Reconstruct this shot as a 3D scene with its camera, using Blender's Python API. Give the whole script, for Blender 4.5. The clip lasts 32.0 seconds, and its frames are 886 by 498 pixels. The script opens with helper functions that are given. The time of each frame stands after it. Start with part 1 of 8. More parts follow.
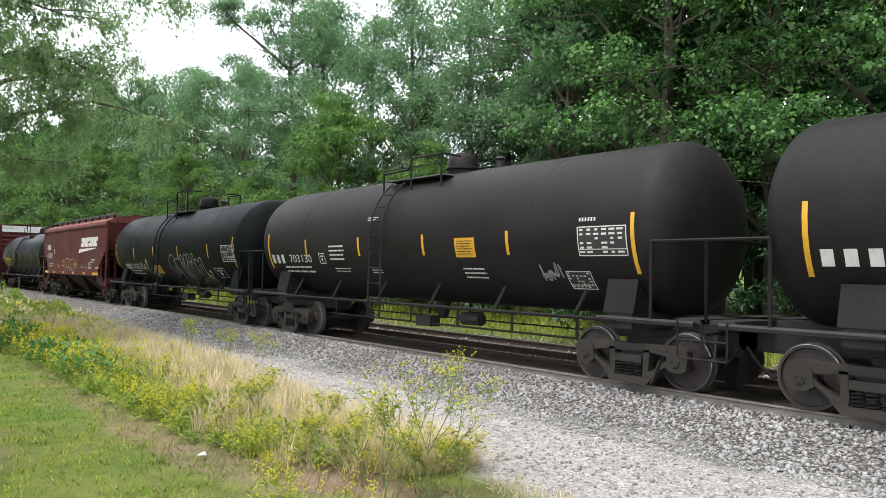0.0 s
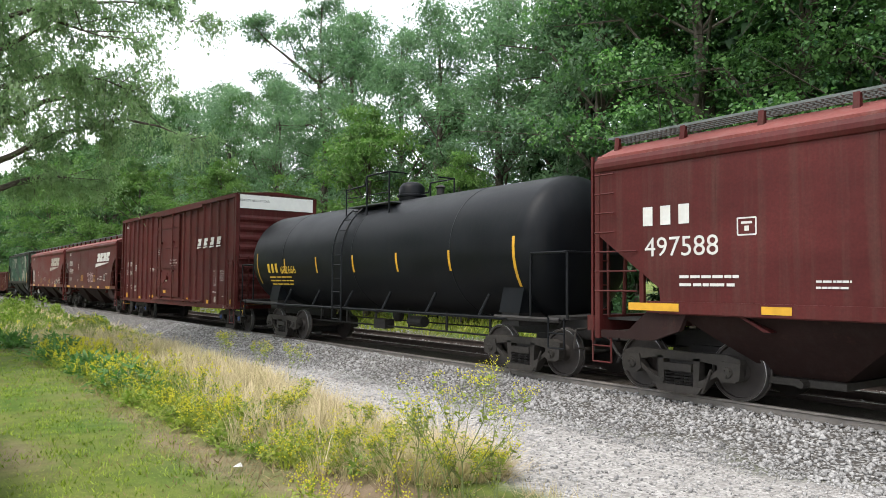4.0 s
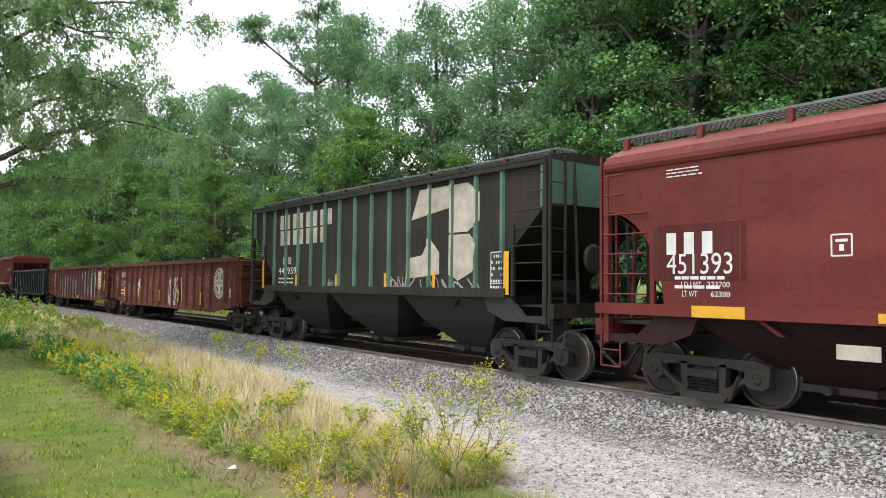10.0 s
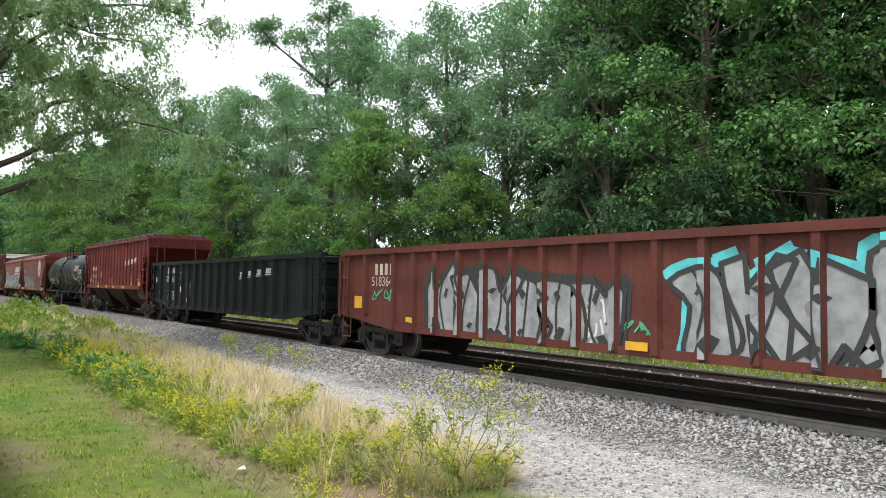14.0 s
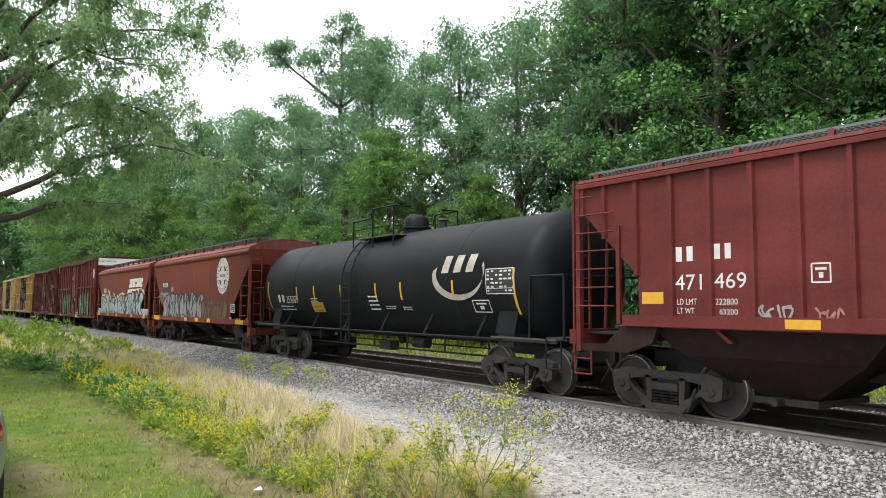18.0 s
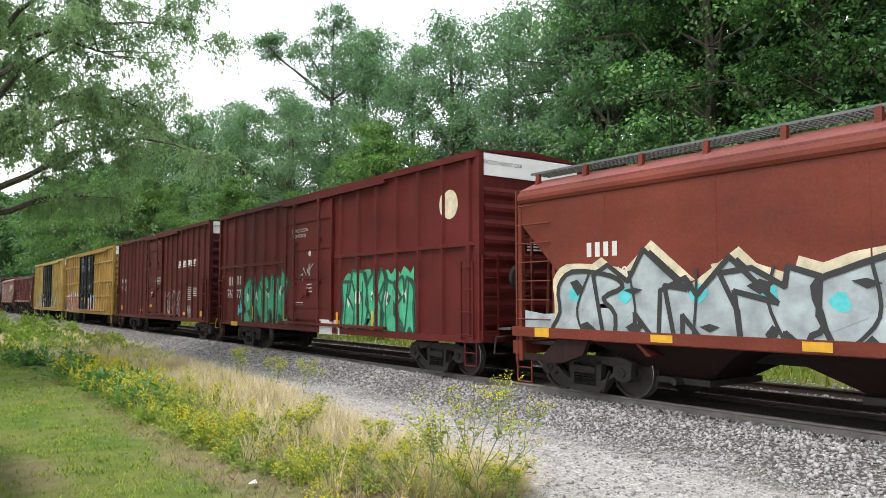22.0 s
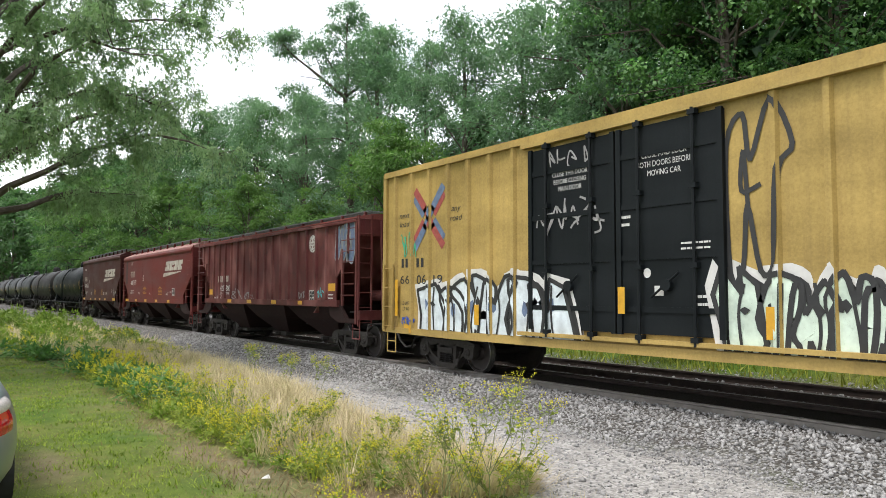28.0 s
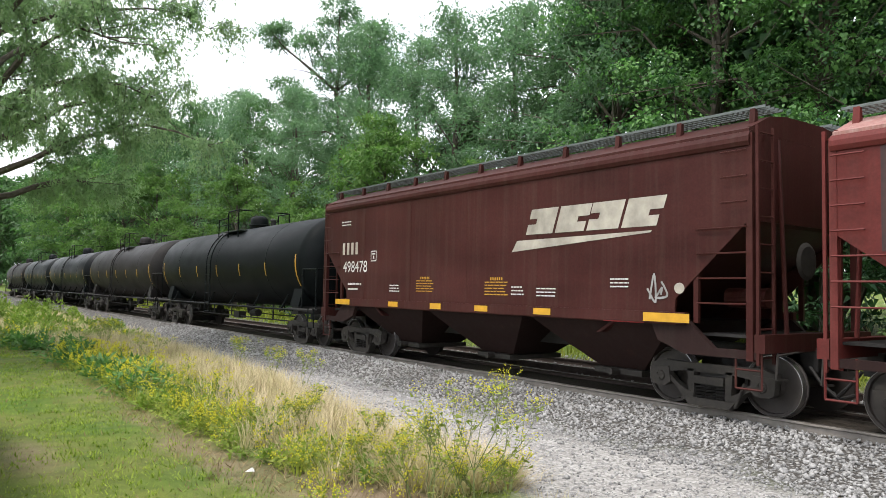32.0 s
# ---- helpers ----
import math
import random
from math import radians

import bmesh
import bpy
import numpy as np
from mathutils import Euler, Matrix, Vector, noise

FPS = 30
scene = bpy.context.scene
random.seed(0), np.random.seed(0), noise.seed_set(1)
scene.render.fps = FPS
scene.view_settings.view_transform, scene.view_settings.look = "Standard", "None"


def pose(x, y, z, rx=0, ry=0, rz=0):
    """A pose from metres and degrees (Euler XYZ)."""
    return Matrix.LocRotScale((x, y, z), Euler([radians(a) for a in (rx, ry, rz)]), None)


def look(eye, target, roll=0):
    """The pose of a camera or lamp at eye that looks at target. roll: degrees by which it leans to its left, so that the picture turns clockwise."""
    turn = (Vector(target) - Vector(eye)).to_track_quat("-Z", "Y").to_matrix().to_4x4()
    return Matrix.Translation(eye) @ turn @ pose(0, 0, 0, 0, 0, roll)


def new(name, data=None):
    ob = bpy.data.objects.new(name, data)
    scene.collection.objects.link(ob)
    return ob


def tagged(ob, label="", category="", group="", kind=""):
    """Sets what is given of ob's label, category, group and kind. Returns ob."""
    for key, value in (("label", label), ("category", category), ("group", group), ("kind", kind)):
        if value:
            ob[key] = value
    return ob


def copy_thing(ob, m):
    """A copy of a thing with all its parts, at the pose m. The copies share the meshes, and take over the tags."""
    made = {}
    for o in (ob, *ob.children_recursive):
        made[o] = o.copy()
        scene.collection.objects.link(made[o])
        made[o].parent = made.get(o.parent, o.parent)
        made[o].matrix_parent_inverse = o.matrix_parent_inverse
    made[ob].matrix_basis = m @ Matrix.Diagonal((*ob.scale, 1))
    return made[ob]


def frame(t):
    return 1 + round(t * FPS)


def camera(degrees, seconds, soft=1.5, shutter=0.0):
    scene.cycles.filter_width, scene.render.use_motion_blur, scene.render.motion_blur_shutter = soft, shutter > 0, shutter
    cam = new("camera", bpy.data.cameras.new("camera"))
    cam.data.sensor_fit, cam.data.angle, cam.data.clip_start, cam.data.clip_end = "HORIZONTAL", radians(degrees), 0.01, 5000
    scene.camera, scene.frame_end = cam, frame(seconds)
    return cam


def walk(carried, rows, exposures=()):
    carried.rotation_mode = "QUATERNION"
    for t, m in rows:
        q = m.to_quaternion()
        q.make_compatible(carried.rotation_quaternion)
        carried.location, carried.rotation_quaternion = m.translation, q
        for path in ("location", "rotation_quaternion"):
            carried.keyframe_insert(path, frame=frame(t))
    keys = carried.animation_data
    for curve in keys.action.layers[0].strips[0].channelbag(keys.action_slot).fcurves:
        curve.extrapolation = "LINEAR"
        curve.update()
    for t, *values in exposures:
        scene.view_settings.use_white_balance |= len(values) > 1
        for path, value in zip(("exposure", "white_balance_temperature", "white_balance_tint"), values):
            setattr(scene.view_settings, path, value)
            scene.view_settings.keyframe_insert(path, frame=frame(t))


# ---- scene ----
# the camera: held by hand at one spot beside the track
EYE_Z = 1.76
cam = camera(61.9, 32.0, soft=0.85)
walk(cam, [(t, pose(0, 0, EYE_Z, 90 + p, r, y)) for t, y, p, r in (
    (0, 50.75, 1.97, -1.25), (0.5, 50.72, 1.73, -1.00), (1, 50.54, 1.76, -0.97), (1.5, 50.29, 1.86, -1.24), (2, 50.39, 2.08, -1.23),
    (2.5, 50.97, 2.16, -1.26), (3, 52.56, 2.44, -0.72), (3.5, 53.24, 2.61, -0.59), (5.5, 52.50, 3.01, 0.32), (6, 52.65, 3.25, 0.34),
    (6.5, 52.85, 3.43, 0.38), (7, 53.17, 3.38, 0.03), (7.5, 53.74, 3.02, -0.36), (8, 53.90, 3.07, -0.53), (8.5, 53.64, 3.17, -0.33),
    (9, 53.20, 3.18, -0.29), (9.5, 52.83, 3.23, -0.56), (10, 52.82, 2.85, -0.61), (10.5, 52.93, 2.67, -0.42), (11, 53.01, 2.61, -0.50),
    (11.5, 52.98, 2.80, -0.54), (12, 53.34, 2.77, -0.59), (12.5, 53.43, 2.84, -0.77), (13, 53.59, 2.80, -1.04), (13.5, 53.54, 2.91, -1.03),
    (14, 53.56, 3.02, -0.90), (14.5, 53.79, 3.07, -0.88), (16.5, 53.78, 2.79, -0.80), (17, 54.03, 3.04, -0.70), (17.5, 54.76, 3.76, -0.49),
    (18, 54.72, 4.41, -0.35), (18.5, 55.22, 4.22, -0.23), (19, 55.66, 4.14, -0.12), (19.5, 55.72, 3.98, 0.10), (20, 55.82, 3.74, 0.20),
    (20.5, 55.48, 3.63, 0.35), (21, 54.24, 3.51, 0.11), (21.5, 53.86, 3.64, -0.10), (22, 54.21, 3.81, 0.07), (22.5, 55.26, 3.79, 0.06),
    (23, 55.56, 3.89, 0.02), (23.5, 55.58, 3.94, -0.14), (24, 55.82, 3.80, -0.17), (24.5, 56.34, 3.88, -0.26), (26.5, 56.36, 3.85, 0.17),
    (27, 55.97, 3.65, 0.33), (27.5, 55.60, 3.74, -0.13), (28, 55.18, 3.57, -0.17), (28.5, 54.28, 3.38, -0.11), (29, 53.99, 3.08, -0.44),
    (29.5, 53.96, 2.90, -0.73), (30, 54.00, 2.90, -0.75), (30.5, 54.25, 2.96, -1.05), (31, 53.95, 3.16, -0.93), (31.5, 54.00, 3.19, -0.99),
    (32, 54.24, 3.27, -1.15),
)], exposures=((0, 0.88, 6350, 13), (5, 0.86, 6350, 13), (19, 0.79, 6350, 13), (26, 0.77, 6350, 13), (28.4, 0.63, 6350, 13), (29.3, 0.63, 6350, 13), (30.3, 0.83, 6350, 13), (32, 0.81, 6350, 13)))


def travel(t):
    """How far the train has rolled at t seconds, from where it is at 16 s."""
    u = (t - 16) / 16
    return 16 * (10.5351 * u + -0.02049 * u ** 2 + 0.01850 * u ** 3 + 0.05677 * u ** 4 + -0.00415 * u ** 5)


# light: a bright, thinly clouded sky and a soft high sun
world = bpy.data.worlds.new("sky")
scene.world = world
world.use_nodes = True
wn, wl = world.node_tree.nodes, world.node_tree.links
wn.clear()
w_out, w_bg = wn.new("ShaderNodeOutputWorld"), wn.new("ShaderNodeBackground")
w_sky, w_mix, w_noise, w_ramp, w_tc = (wn.new("ShaderNodeTexSky"), wn.new("ShaderNodeMixRGB"), wn.new("ShaderNodeTexNoise"), wn.new("ShaderNodeValToRGB"), wn.new("ShaderNodeTexCoord"))
w_sky.sky_type, w_sky.sun_disc = "NISHITA", False
SUN_UP, SUN_ROUND = 64, 178
w_sky.sun_elevation, w_sky.sun_rotation = radians(SUN_UP), radians(SUN_ROUND)
w_noise.inputs["Scale"].default_value, w_noise.inputs["Detail"].default_value = 2.2, 6
w_ramp.color_ramp.elements[0].position, w_ramp.color_ramp.elements[0].color = 0.32, (0.42, 0.42, 0.42, 1)
w_ramp.color_ramp.elements[1].position, w_ramp.color_ramp.elements[1].color = 0.55, (1, 1, 1, 1)
w_mix.inputs["Color2"].default_value = (9.4, 9.7, 9.8, 1)
wl.new(w_tc.outputs["Generated"], w_noise.inputs["Vector"])
wl.new(w_noise.outputs["Fac"], w_ramp.inputs["Fac"])
wl.new(w_ramp.outputs["Color"], w_mix.inputs["Fac"])
wl.new(w_sky.outputs["Color"], w_mix.inputs["Color1"])
wl.new(w_mix.outputs["Color"], w_bg.inputs["Color"])
wl.new(w_bg.outputs["Background"], w_out.inputs["Surface"])
w_bg.inputs["Strength"].default_value = 0.125
sun = new("sun", bpy.data.lights.new("sun", "SUN"))
sun.data.energy, sun.data.angle, sun.data.color = 2.1, radians(22), (1.0, 0.95, 0.86)
a, e = radians(SUN_ROUND), radians(SUN_UP)
sun.matrix_world = look((0, 0, 60), (-30 * math.sin(a) * math.cos(e), -30 * math.cos(a) * math.cos(e), 60 - 30 * math.sin(e)))

# materials


def material(name):
    m = bpy.data.materials.new(name)
    m.use_nodes = True
    n, l = m.node_tree.nodes, m.node_tree.links
    return m, n, l, n["Principled BSDF"]


def mapped(n, l, scale, kind="Object"):
    tc, mp = n.new("ShaderNodeTexCoord"), n.new("ShaderNodeMapping")
    mp.inputs["Scale"].default_value = scale
    l.new(tc.outputs[kind], mp.inputs["Vector"])
    return mp.outputs["Vector"]


def noisy(n, l, vec, scale, detail=5, rough=0.6):
    t = n.new("ShaderNodeTexNoise")
    t.inputs["Scale"].default_value, t.inputs["Detail"].default_value, t.inputs["Roughness"].default_value = scale, detail, rough
    l.new(vec, t.inputs["Vector"])
    return t.outputs["Fac"]


def ramp(n, l, fac, stops):
    r = n.new("ShaderNodeValToRGB")
    els = r.color_ramp.elements
    while len(els) < len(stops):
        els.new(0.5)
    for el, (p, c) in zip(els, stops):
        el.position, el.color = p, (*c, 1) if len(c) == 3 else c
    l.new(fac, r.inputs["Fac"])
    return r.outputs["Color"]


def mixed(n, l, fac, a, b, mode="MIX"):
    m = n.new("ShaderNodeMixRGB")
    m.blend_type = mode
    for k, v in (("Fac", fac), ("Color1", a), ("Color2", b)):
        if isinstance(v, (int, float)):
            m.inputs[k].default_value = v
        elif isinstance(v, tuple):
            m.inputs[k].default_value = (*v, 1)
        else:
            l.new(v, m.inputs[k])
    return m.outputs["Color"]


def bumped(n, l, b, height, strength, dist=0.01):
    bp = n.new("ShaderNodeBump")
    bp.inputs["Strength"].default_value, bp.inputs["Distance"].default_value = strength, dist
    l.new(height, bp.inputs["Height"])
    l.new(bp.outputs["Normal"], b.inputs["Normal"])


def paint(name, col, dirt=0.45, rust=0.0, rough=0.5, dust=(0.075, 0.05, 0.038), gloss=0.18, chalk=0.0):
    """Weathered railway paint: fading in large patches, streaks that run down, a little rust."""
    m, n, l, b = material(name)
    big = noisy(n, l, mapped(n, l, (0.35, 0.6, 0.8)), 1.3, 6)
    streak = noisy(n, l, mapped(n, l, (5.0, 5.0, 0.22)), 1.5, 6, 0.65)
    fine = noisy(n, l, mapped(n, l, (1, 1, 1)), 26, 4)
    lighter = tuple(min(1, c * 1.28 + 0.004) for c in col)
    darker = tuple(c * 0.72 for c in col)
    c = ramp(n, l, big, [(0.3, darker), (0.72, lighter)])
    f = ramp(n, l, streak, [(0.46, (0, 0, 0)), (0.8, (dirt, dirt, dirt))])
    c = mixed(n, l, f, c, dust)
    c = mixed(n, l, 0.34, c, ramp(n, l, fine, [(0.3, (0.35, 0.35, 0.35)), (0.7, (0.75, 0.75, 0.75))]), "OVERLAY")
    if chalk:
        bloom = noisy(n, l, mapped(n, l, (1.45, 1.45, 0.9)), 1.0, 2, 0.4)
        c = mixed(n, l, ramp(n, l, bloom, [(0.48, (0, 0, 0)), (0.68, (chalk,) * 3)]), c, (0.30, 0.135, 0.12))
        soot = noisy(n, l, mapped(n, l, (0.8, 0.8, 1.3)), 1.6, 4, 0.6)
        c = mixed(n, l, ramp(n, l, soot, [(0.60, (0, 0, 0)), (0.74, (0.7,) * 3)]), c, (0.045, 0.022, 0.02))
    if rust:
        spots = noisy(n, l, mapped(n, l, (1.2, 1.2, 0.7)), 3.2, 9, 0.75)
        c = mixed(n, l, ramp(n, l, spots, [(0.60 - 0.1 * rust, (0, 0, 0)), (0.70, (rust, rust, rust))]), c, (0.13, 0.055, 0.03))
    l.new(c, b.inputs["Base Color"])
    l.new(ramp(n, l, big, [(0.2, (rough - 0.1,) * 3), (0.8, (rough + 0.15,) * 3)]), b.inputs["Roughness"])
    b.inputs["Specular IOR Level"].default_value = gloss
    bumped(n, l, b, fine, 0.2, 0.004)
    return m


def plain(name, col, rough=0.6, metal=0.0, vary=0.25, scale=8.0, bump=0.0):
    m, n, l, b = material(name)
    f = noisy(n, l, mapped(n, l, (1, 1, 1)), scale, 6)
    l.new(ramp(n, l, f, [(0.3, tuple(c * (1 - vary) for c in col)), (0.7, tuple(min(1, c * (1 + vary)) for c in col))]), b.inputs["Base Color"])
    b.inputs["Roughness"].default_value, b.inputs["Metallic"].default_value = rough, metal
    if bump:
        bumped(n, l, b, f, bump, 0.01)
    return m


def leafy(name, dark, light, trans=0.35, rough=0.55, grain=1.9):
    """Leaves: each of its own tone, with light coming through."""
    m, n, l, b = material(name)
    geo = n.new("ShaderNodeNewGeometry")
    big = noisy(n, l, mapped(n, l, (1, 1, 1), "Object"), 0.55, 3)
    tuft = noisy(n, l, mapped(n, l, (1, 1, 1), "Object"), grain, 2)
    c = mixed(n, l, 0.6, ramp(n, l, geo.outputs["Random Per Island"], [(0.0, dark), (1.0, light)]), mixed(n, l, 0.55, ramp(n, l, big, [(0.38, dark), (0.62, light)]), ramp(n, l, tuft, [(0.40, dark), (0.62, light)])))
    l.new(c, b.inputs["Base Color"])
    b.inputs["Roughness"].default_value = rough
    b.inputs["Specular IOR Level"].default_value = 0.3
    tr, mx, out = n.new("ShaderNodeBsdfTranslucent"), n.new("ShaderNodeMixShader"), n["Material Output"]
    l.new(mixed(n, l, 1.0, c, (0.85, 1.15, 0.72), "MULTIPLY"), tr.inputs["Color"])
    mx.inputs["Fac"].default_value = trans
    l.new(b.outputs["BSDF"], mx.inputs[1])
    l.new(tr.outputs["BSDF"], mx.inputs[2])
    l.new(mx.outputs["Shader"], out.inputs["Surface"])
    return m


RED = paint("mineral_red_paint", (0.0630, 0.0096, 0.0088))
RED_FADED = paint("faded_red_paint", (0.1030, 0.0180, 0.0155), 0.2)
RED_DULL = paint("dull_red_paint", (0.0880, 0.0210, 0.0200), 0.4, 0.2, chalk=0.5)
BROWN = paint("sooty_brown_paint", (0.0430, 0.0110, 0.0092), 0.35, gloss=0.12)
ORANGE_RED = paint("orange_red_paint", (0.1250, 0.0255, 0.0145), 0.2)
RUSTY = paint("rusty_red_paint", (0.0800, 0.0215, 0.0155), 0.45, 0.5, 0.65)
GREEN = paint("black_green_paint", (0.0185, 0.0172, 0.0145), 0.3, 0.3, 0.6)
MINT = paint("mint_green_paint", (0.075, 0.145, 0.10), 0.3)
BLACK = paint("black_paint", (0.0054, 0.0074, 0.0084), 0.06, 0.0, 0.46, (0.05, 0.055, 0.055), gloss=0.13)
TANK_BLACK = paint("green_black_paint", (0.0040, 0.0056, 0.0060), 0.05, 0.0, 0.46, (0.03, 0.035, 0.035), gloss=0.07)
BLACK_WARM = paint("sooty_black_paint", (0.0110, 0.0095, 0.0095), 0.08, 0.0, 0.52, gloss=0.15)
NAVY_BLACK = paint("blue_black_paint", (0.0045, 0.0057, 0.0073), 0.05, 0.0, 0.42, gloss=0.12)
YELLOW = paint("yellow_paint", (0.340, 0.238, 0.075), 0.25, 0.1)
YELLOW_OLD = paint("old_yellow_paint", (0.285, 0.17, 0.045), 0.3, 0.25)
MAROON = paint("maroon_paint", (0.078, 0.0088, 0.0078), 0.22, 0.1)
PLUM = paint("plum_brown_paint", (0.058, 0.0082, 0.0066), 0.25, 0.2)
ROOF_DUSTY = paint("dusty_red_roof", (0.155, 0.042, 0.036), 0.4, 0, 0.6, (0.20, 0.13, 0.115))
ROOF_PALE = paint("pale_dusty_roof", (0.24, 0.12, 0.105), 0.6, 0, 0.7, (0.40, 0.32, 0.30))
# underside red: grime, plus the shade below the sill painted into the colour
BAY_RED = paint("grimy_shaded_red", (0.019, 0.0078, 0.0068), 0.5, 0.2, 0.75, (0.03, 0.024, 0.02))
GREY_STEEL = plain("dusty_steel", (0.030, 0.026, 0.022), 0.75, 0.2, 0.35, 10, 0.2)
DARK_STEEL = plain("grimy_black_steel", (0.021, 0.019, 0.018), 0.7, 0.2, 0.3, 10, 0.2)
WHEEL = plain("dusty_wheel_steel", (0.035, 0.029, 0.026), 0.65, 0.2, 0.3, 6)
TREAD = plain("worn_bright_steel", (0.35, 0.34, 0.33), 0.3, 0.9, 0.15)
BLUE_CAP = plain("blue_bearing_paint", (0.03, 0.07, 0.22), 0.5)
GRATING = plain("galvanised_grating", (0.13, 0.145, 0.14), 0.55, 0.5, 0.2)
WHITE = plain("white_lettering_paint", (0.52, 0.515, 0.49), 0.6, 0, 0.12, 5)
WHITE_CLEAN = plain("clean_white_paint", (0.74, 0.74, 0.72), 0.5, 0, 0.05, 5)
WHITE_DIRTY = plain("dirty_white_paint", (0.34, 0.31, 0.26), 0.65, 0, 0.3, 3)
REFLECT = plain("yellow_reflective_strip", (0.52, 0.28, 0.015), 0.4, 0, 0.15, 6)
LABEL_YELLOW = plain("yellow_label_paint", (0.40, 0.21, 0.015), 0.6, 0, 0.2, 8)
TEXT_BLACK = plain("black_lettering_paint", (0.02, 0.02, 0.02), 0.6)

# mesh building


class Shape:
    """Collects faces of one mesh."""

    def __init__(self):
        self.v, self.f = [], []

    def add(self, verts, faces):
        k = len(self.v)
        self.v += [tuple(p) for p in verts]
        self.f += [tuple(i + k for i in q) for q in faces]
        return self

    def box(self, x0, x1, y0, y1, z0, z1):
        return self.add([(x, y, z) for x in (x0, x1) for y in (y0, y1) for z in (z0, z1)],
                        [(0, 1, 3, 2), (4, 6, 7, 5), (0, 4, 5, 1), (2, 3, 7, 6), (0, 2, 6, 4), (1, 5, 7, 3)])

    def prism(self, poly, axis, a, b):
        """A polygon pushed from a to b along an axis; poly is in the two other axes, in order."""
        n = len(poly)

        def at(p, d):
            q = [p[0], p[1]]
            q.insert("xyz".index(axis), d)
            return q
        return self.add([at(p, a) for p in poly] + [at(p, b) for p in poly],
                        [tuple(range(n))[::-1], tuple(range(n, 2 * n))] + [(i, (i + 1) % n, (i + 1) % n + n, i + n) for i in range(n)])

    def tube(self, p, q, r, n=6, r2=None):
        p, q = Vector(p), Vector(q)
        d = (q - p).normalized()
        s = d.orthogonal().normalized()
        u = d.cross(s)
        r2 = r if r2 is None else r2
        ring = [(math.cos(2 * math.pi * i / n), math.sin(2 * math.pi * i / n)) for i in range(n)]
        return self.add([p + s * c * r + u * w * r for c, w in ring] + [q + s * c * r2 + u * w * r2 for c, w in ring],
                        [(i, (i + 1) % n, (i + 1) % n + n, i + n) for i in range(n)] + [tuple(range(n))[::-1], tuple(range(n, 2 * n))])

    def path(self, pts, r, n=6):
        for p, q in zip(pts[:-1], pts[1:]):
            self.tube(p, q, r, n)
        return self

    def lathe(self, profile, axis="x", n=40, cx=(0, 0), ring=False):
        """(place along the axis, radius) turned round the axis."""
        vs, fs = [], []
        for d, r in profile:
            for i in range(n):
                a = 2 * math.pi * i / n
                p = [cx[0] + r * math.cos(a), cx[1] + r * math.sin(a)]
                p.insert("xyz".index(axis), d)
                vs.append(p)
        for k in range(len(profile) - 1):
            for i in range(n):
                j = (i + 1) % n
                fs.append((k * n + i, k * n + j, (k + 1) * n + j, (k + 1) * n + i))
        if ring:
            m = (len(profile) - 1) * n
            fs += [(m + i, m + (i + 1) % n, (i + 1) % n, i) for i in range(n)]
        else:
            fs += [tuple(range(n))[::-1], tuple(range((len(profile) - 1) * n, len(profile) * n))]
        return self.add(vs, fs)

    def mesh(self, name, mat, smooth=0.0):
        me = bpy.data.meshes.new(name)
        me.from_pydata(self.v, [], self.f)
        bm = bmesh.new()
        bm.from_mesh(me)
        bmesh.ops.recalc_face_normals(bm, faces=bm.faces)
        if smooth:
            for e in bm.edges:
                e.smooth = len(e.link_faces) == 2 and e.calc_face_angle(0) < radians(smooth)
            for fc in bm.faces:
                fc.smooth = True
        bm.to_mesh(me)
        bm.free()
        me.materials.append(mat)
        return me


def part(name, shape, mat, parent, label="", smooth=0.0, at=None):
    ob = new(name, shape.mesh(name, mat, smooth) if isinstance(shape, Shape) else shape)
    ob.parent = parent
    if at:
        ob.matrix_basis = at
    return tagged(ob, label) if label else ob


def thing(name, label, category, group="", kind="", at=None):
    ob = new(name)
    ob.empty_display_size = 0.2
    if at:
        ob.matrix_basis = at
    return tagged(ob, label, category, group, kind)


SPELT = {}


def words(body, size, slant=0.0, squeeze=1.0):
    """Lettering as a flat mesh in x and z, centred; its height in metres."""
    if (body, size, slant) in SPELT:
        return SPELT[body, size, slant].copy()
    cu = bpy.data.curves.new("lettering", "FONT")
    cu.body, cu.size, cu.align_x, cu.align_y, cu.shear, cu.resolution_u = body, size * 1.38, "CENTER", "CENTER", slant, 3
    cu.space_line = 1.12
    tmp = bpy.data.objects.new("lettering", cu)
    scene.collection.objects.link(tmp)
    me = bpy.data.meshes.new_from_object(tmp.evaluated_get(bpy.context.evaluated_depsgraph_get()))
    bpy.data.objects.remove(tmp)
    bpy.data.curves.remove(cu)
    me.transform(Matrix(((squeeze, 0, 0, 0), (0, 0, 1, 0), (0, 1, 0, 0), (0, 0, 0, 1))))
    me.flip_normals()
    SPELT[body, size, slant] = me
    return me.copy()


HW = 1.55  # half the width of a wagon's side

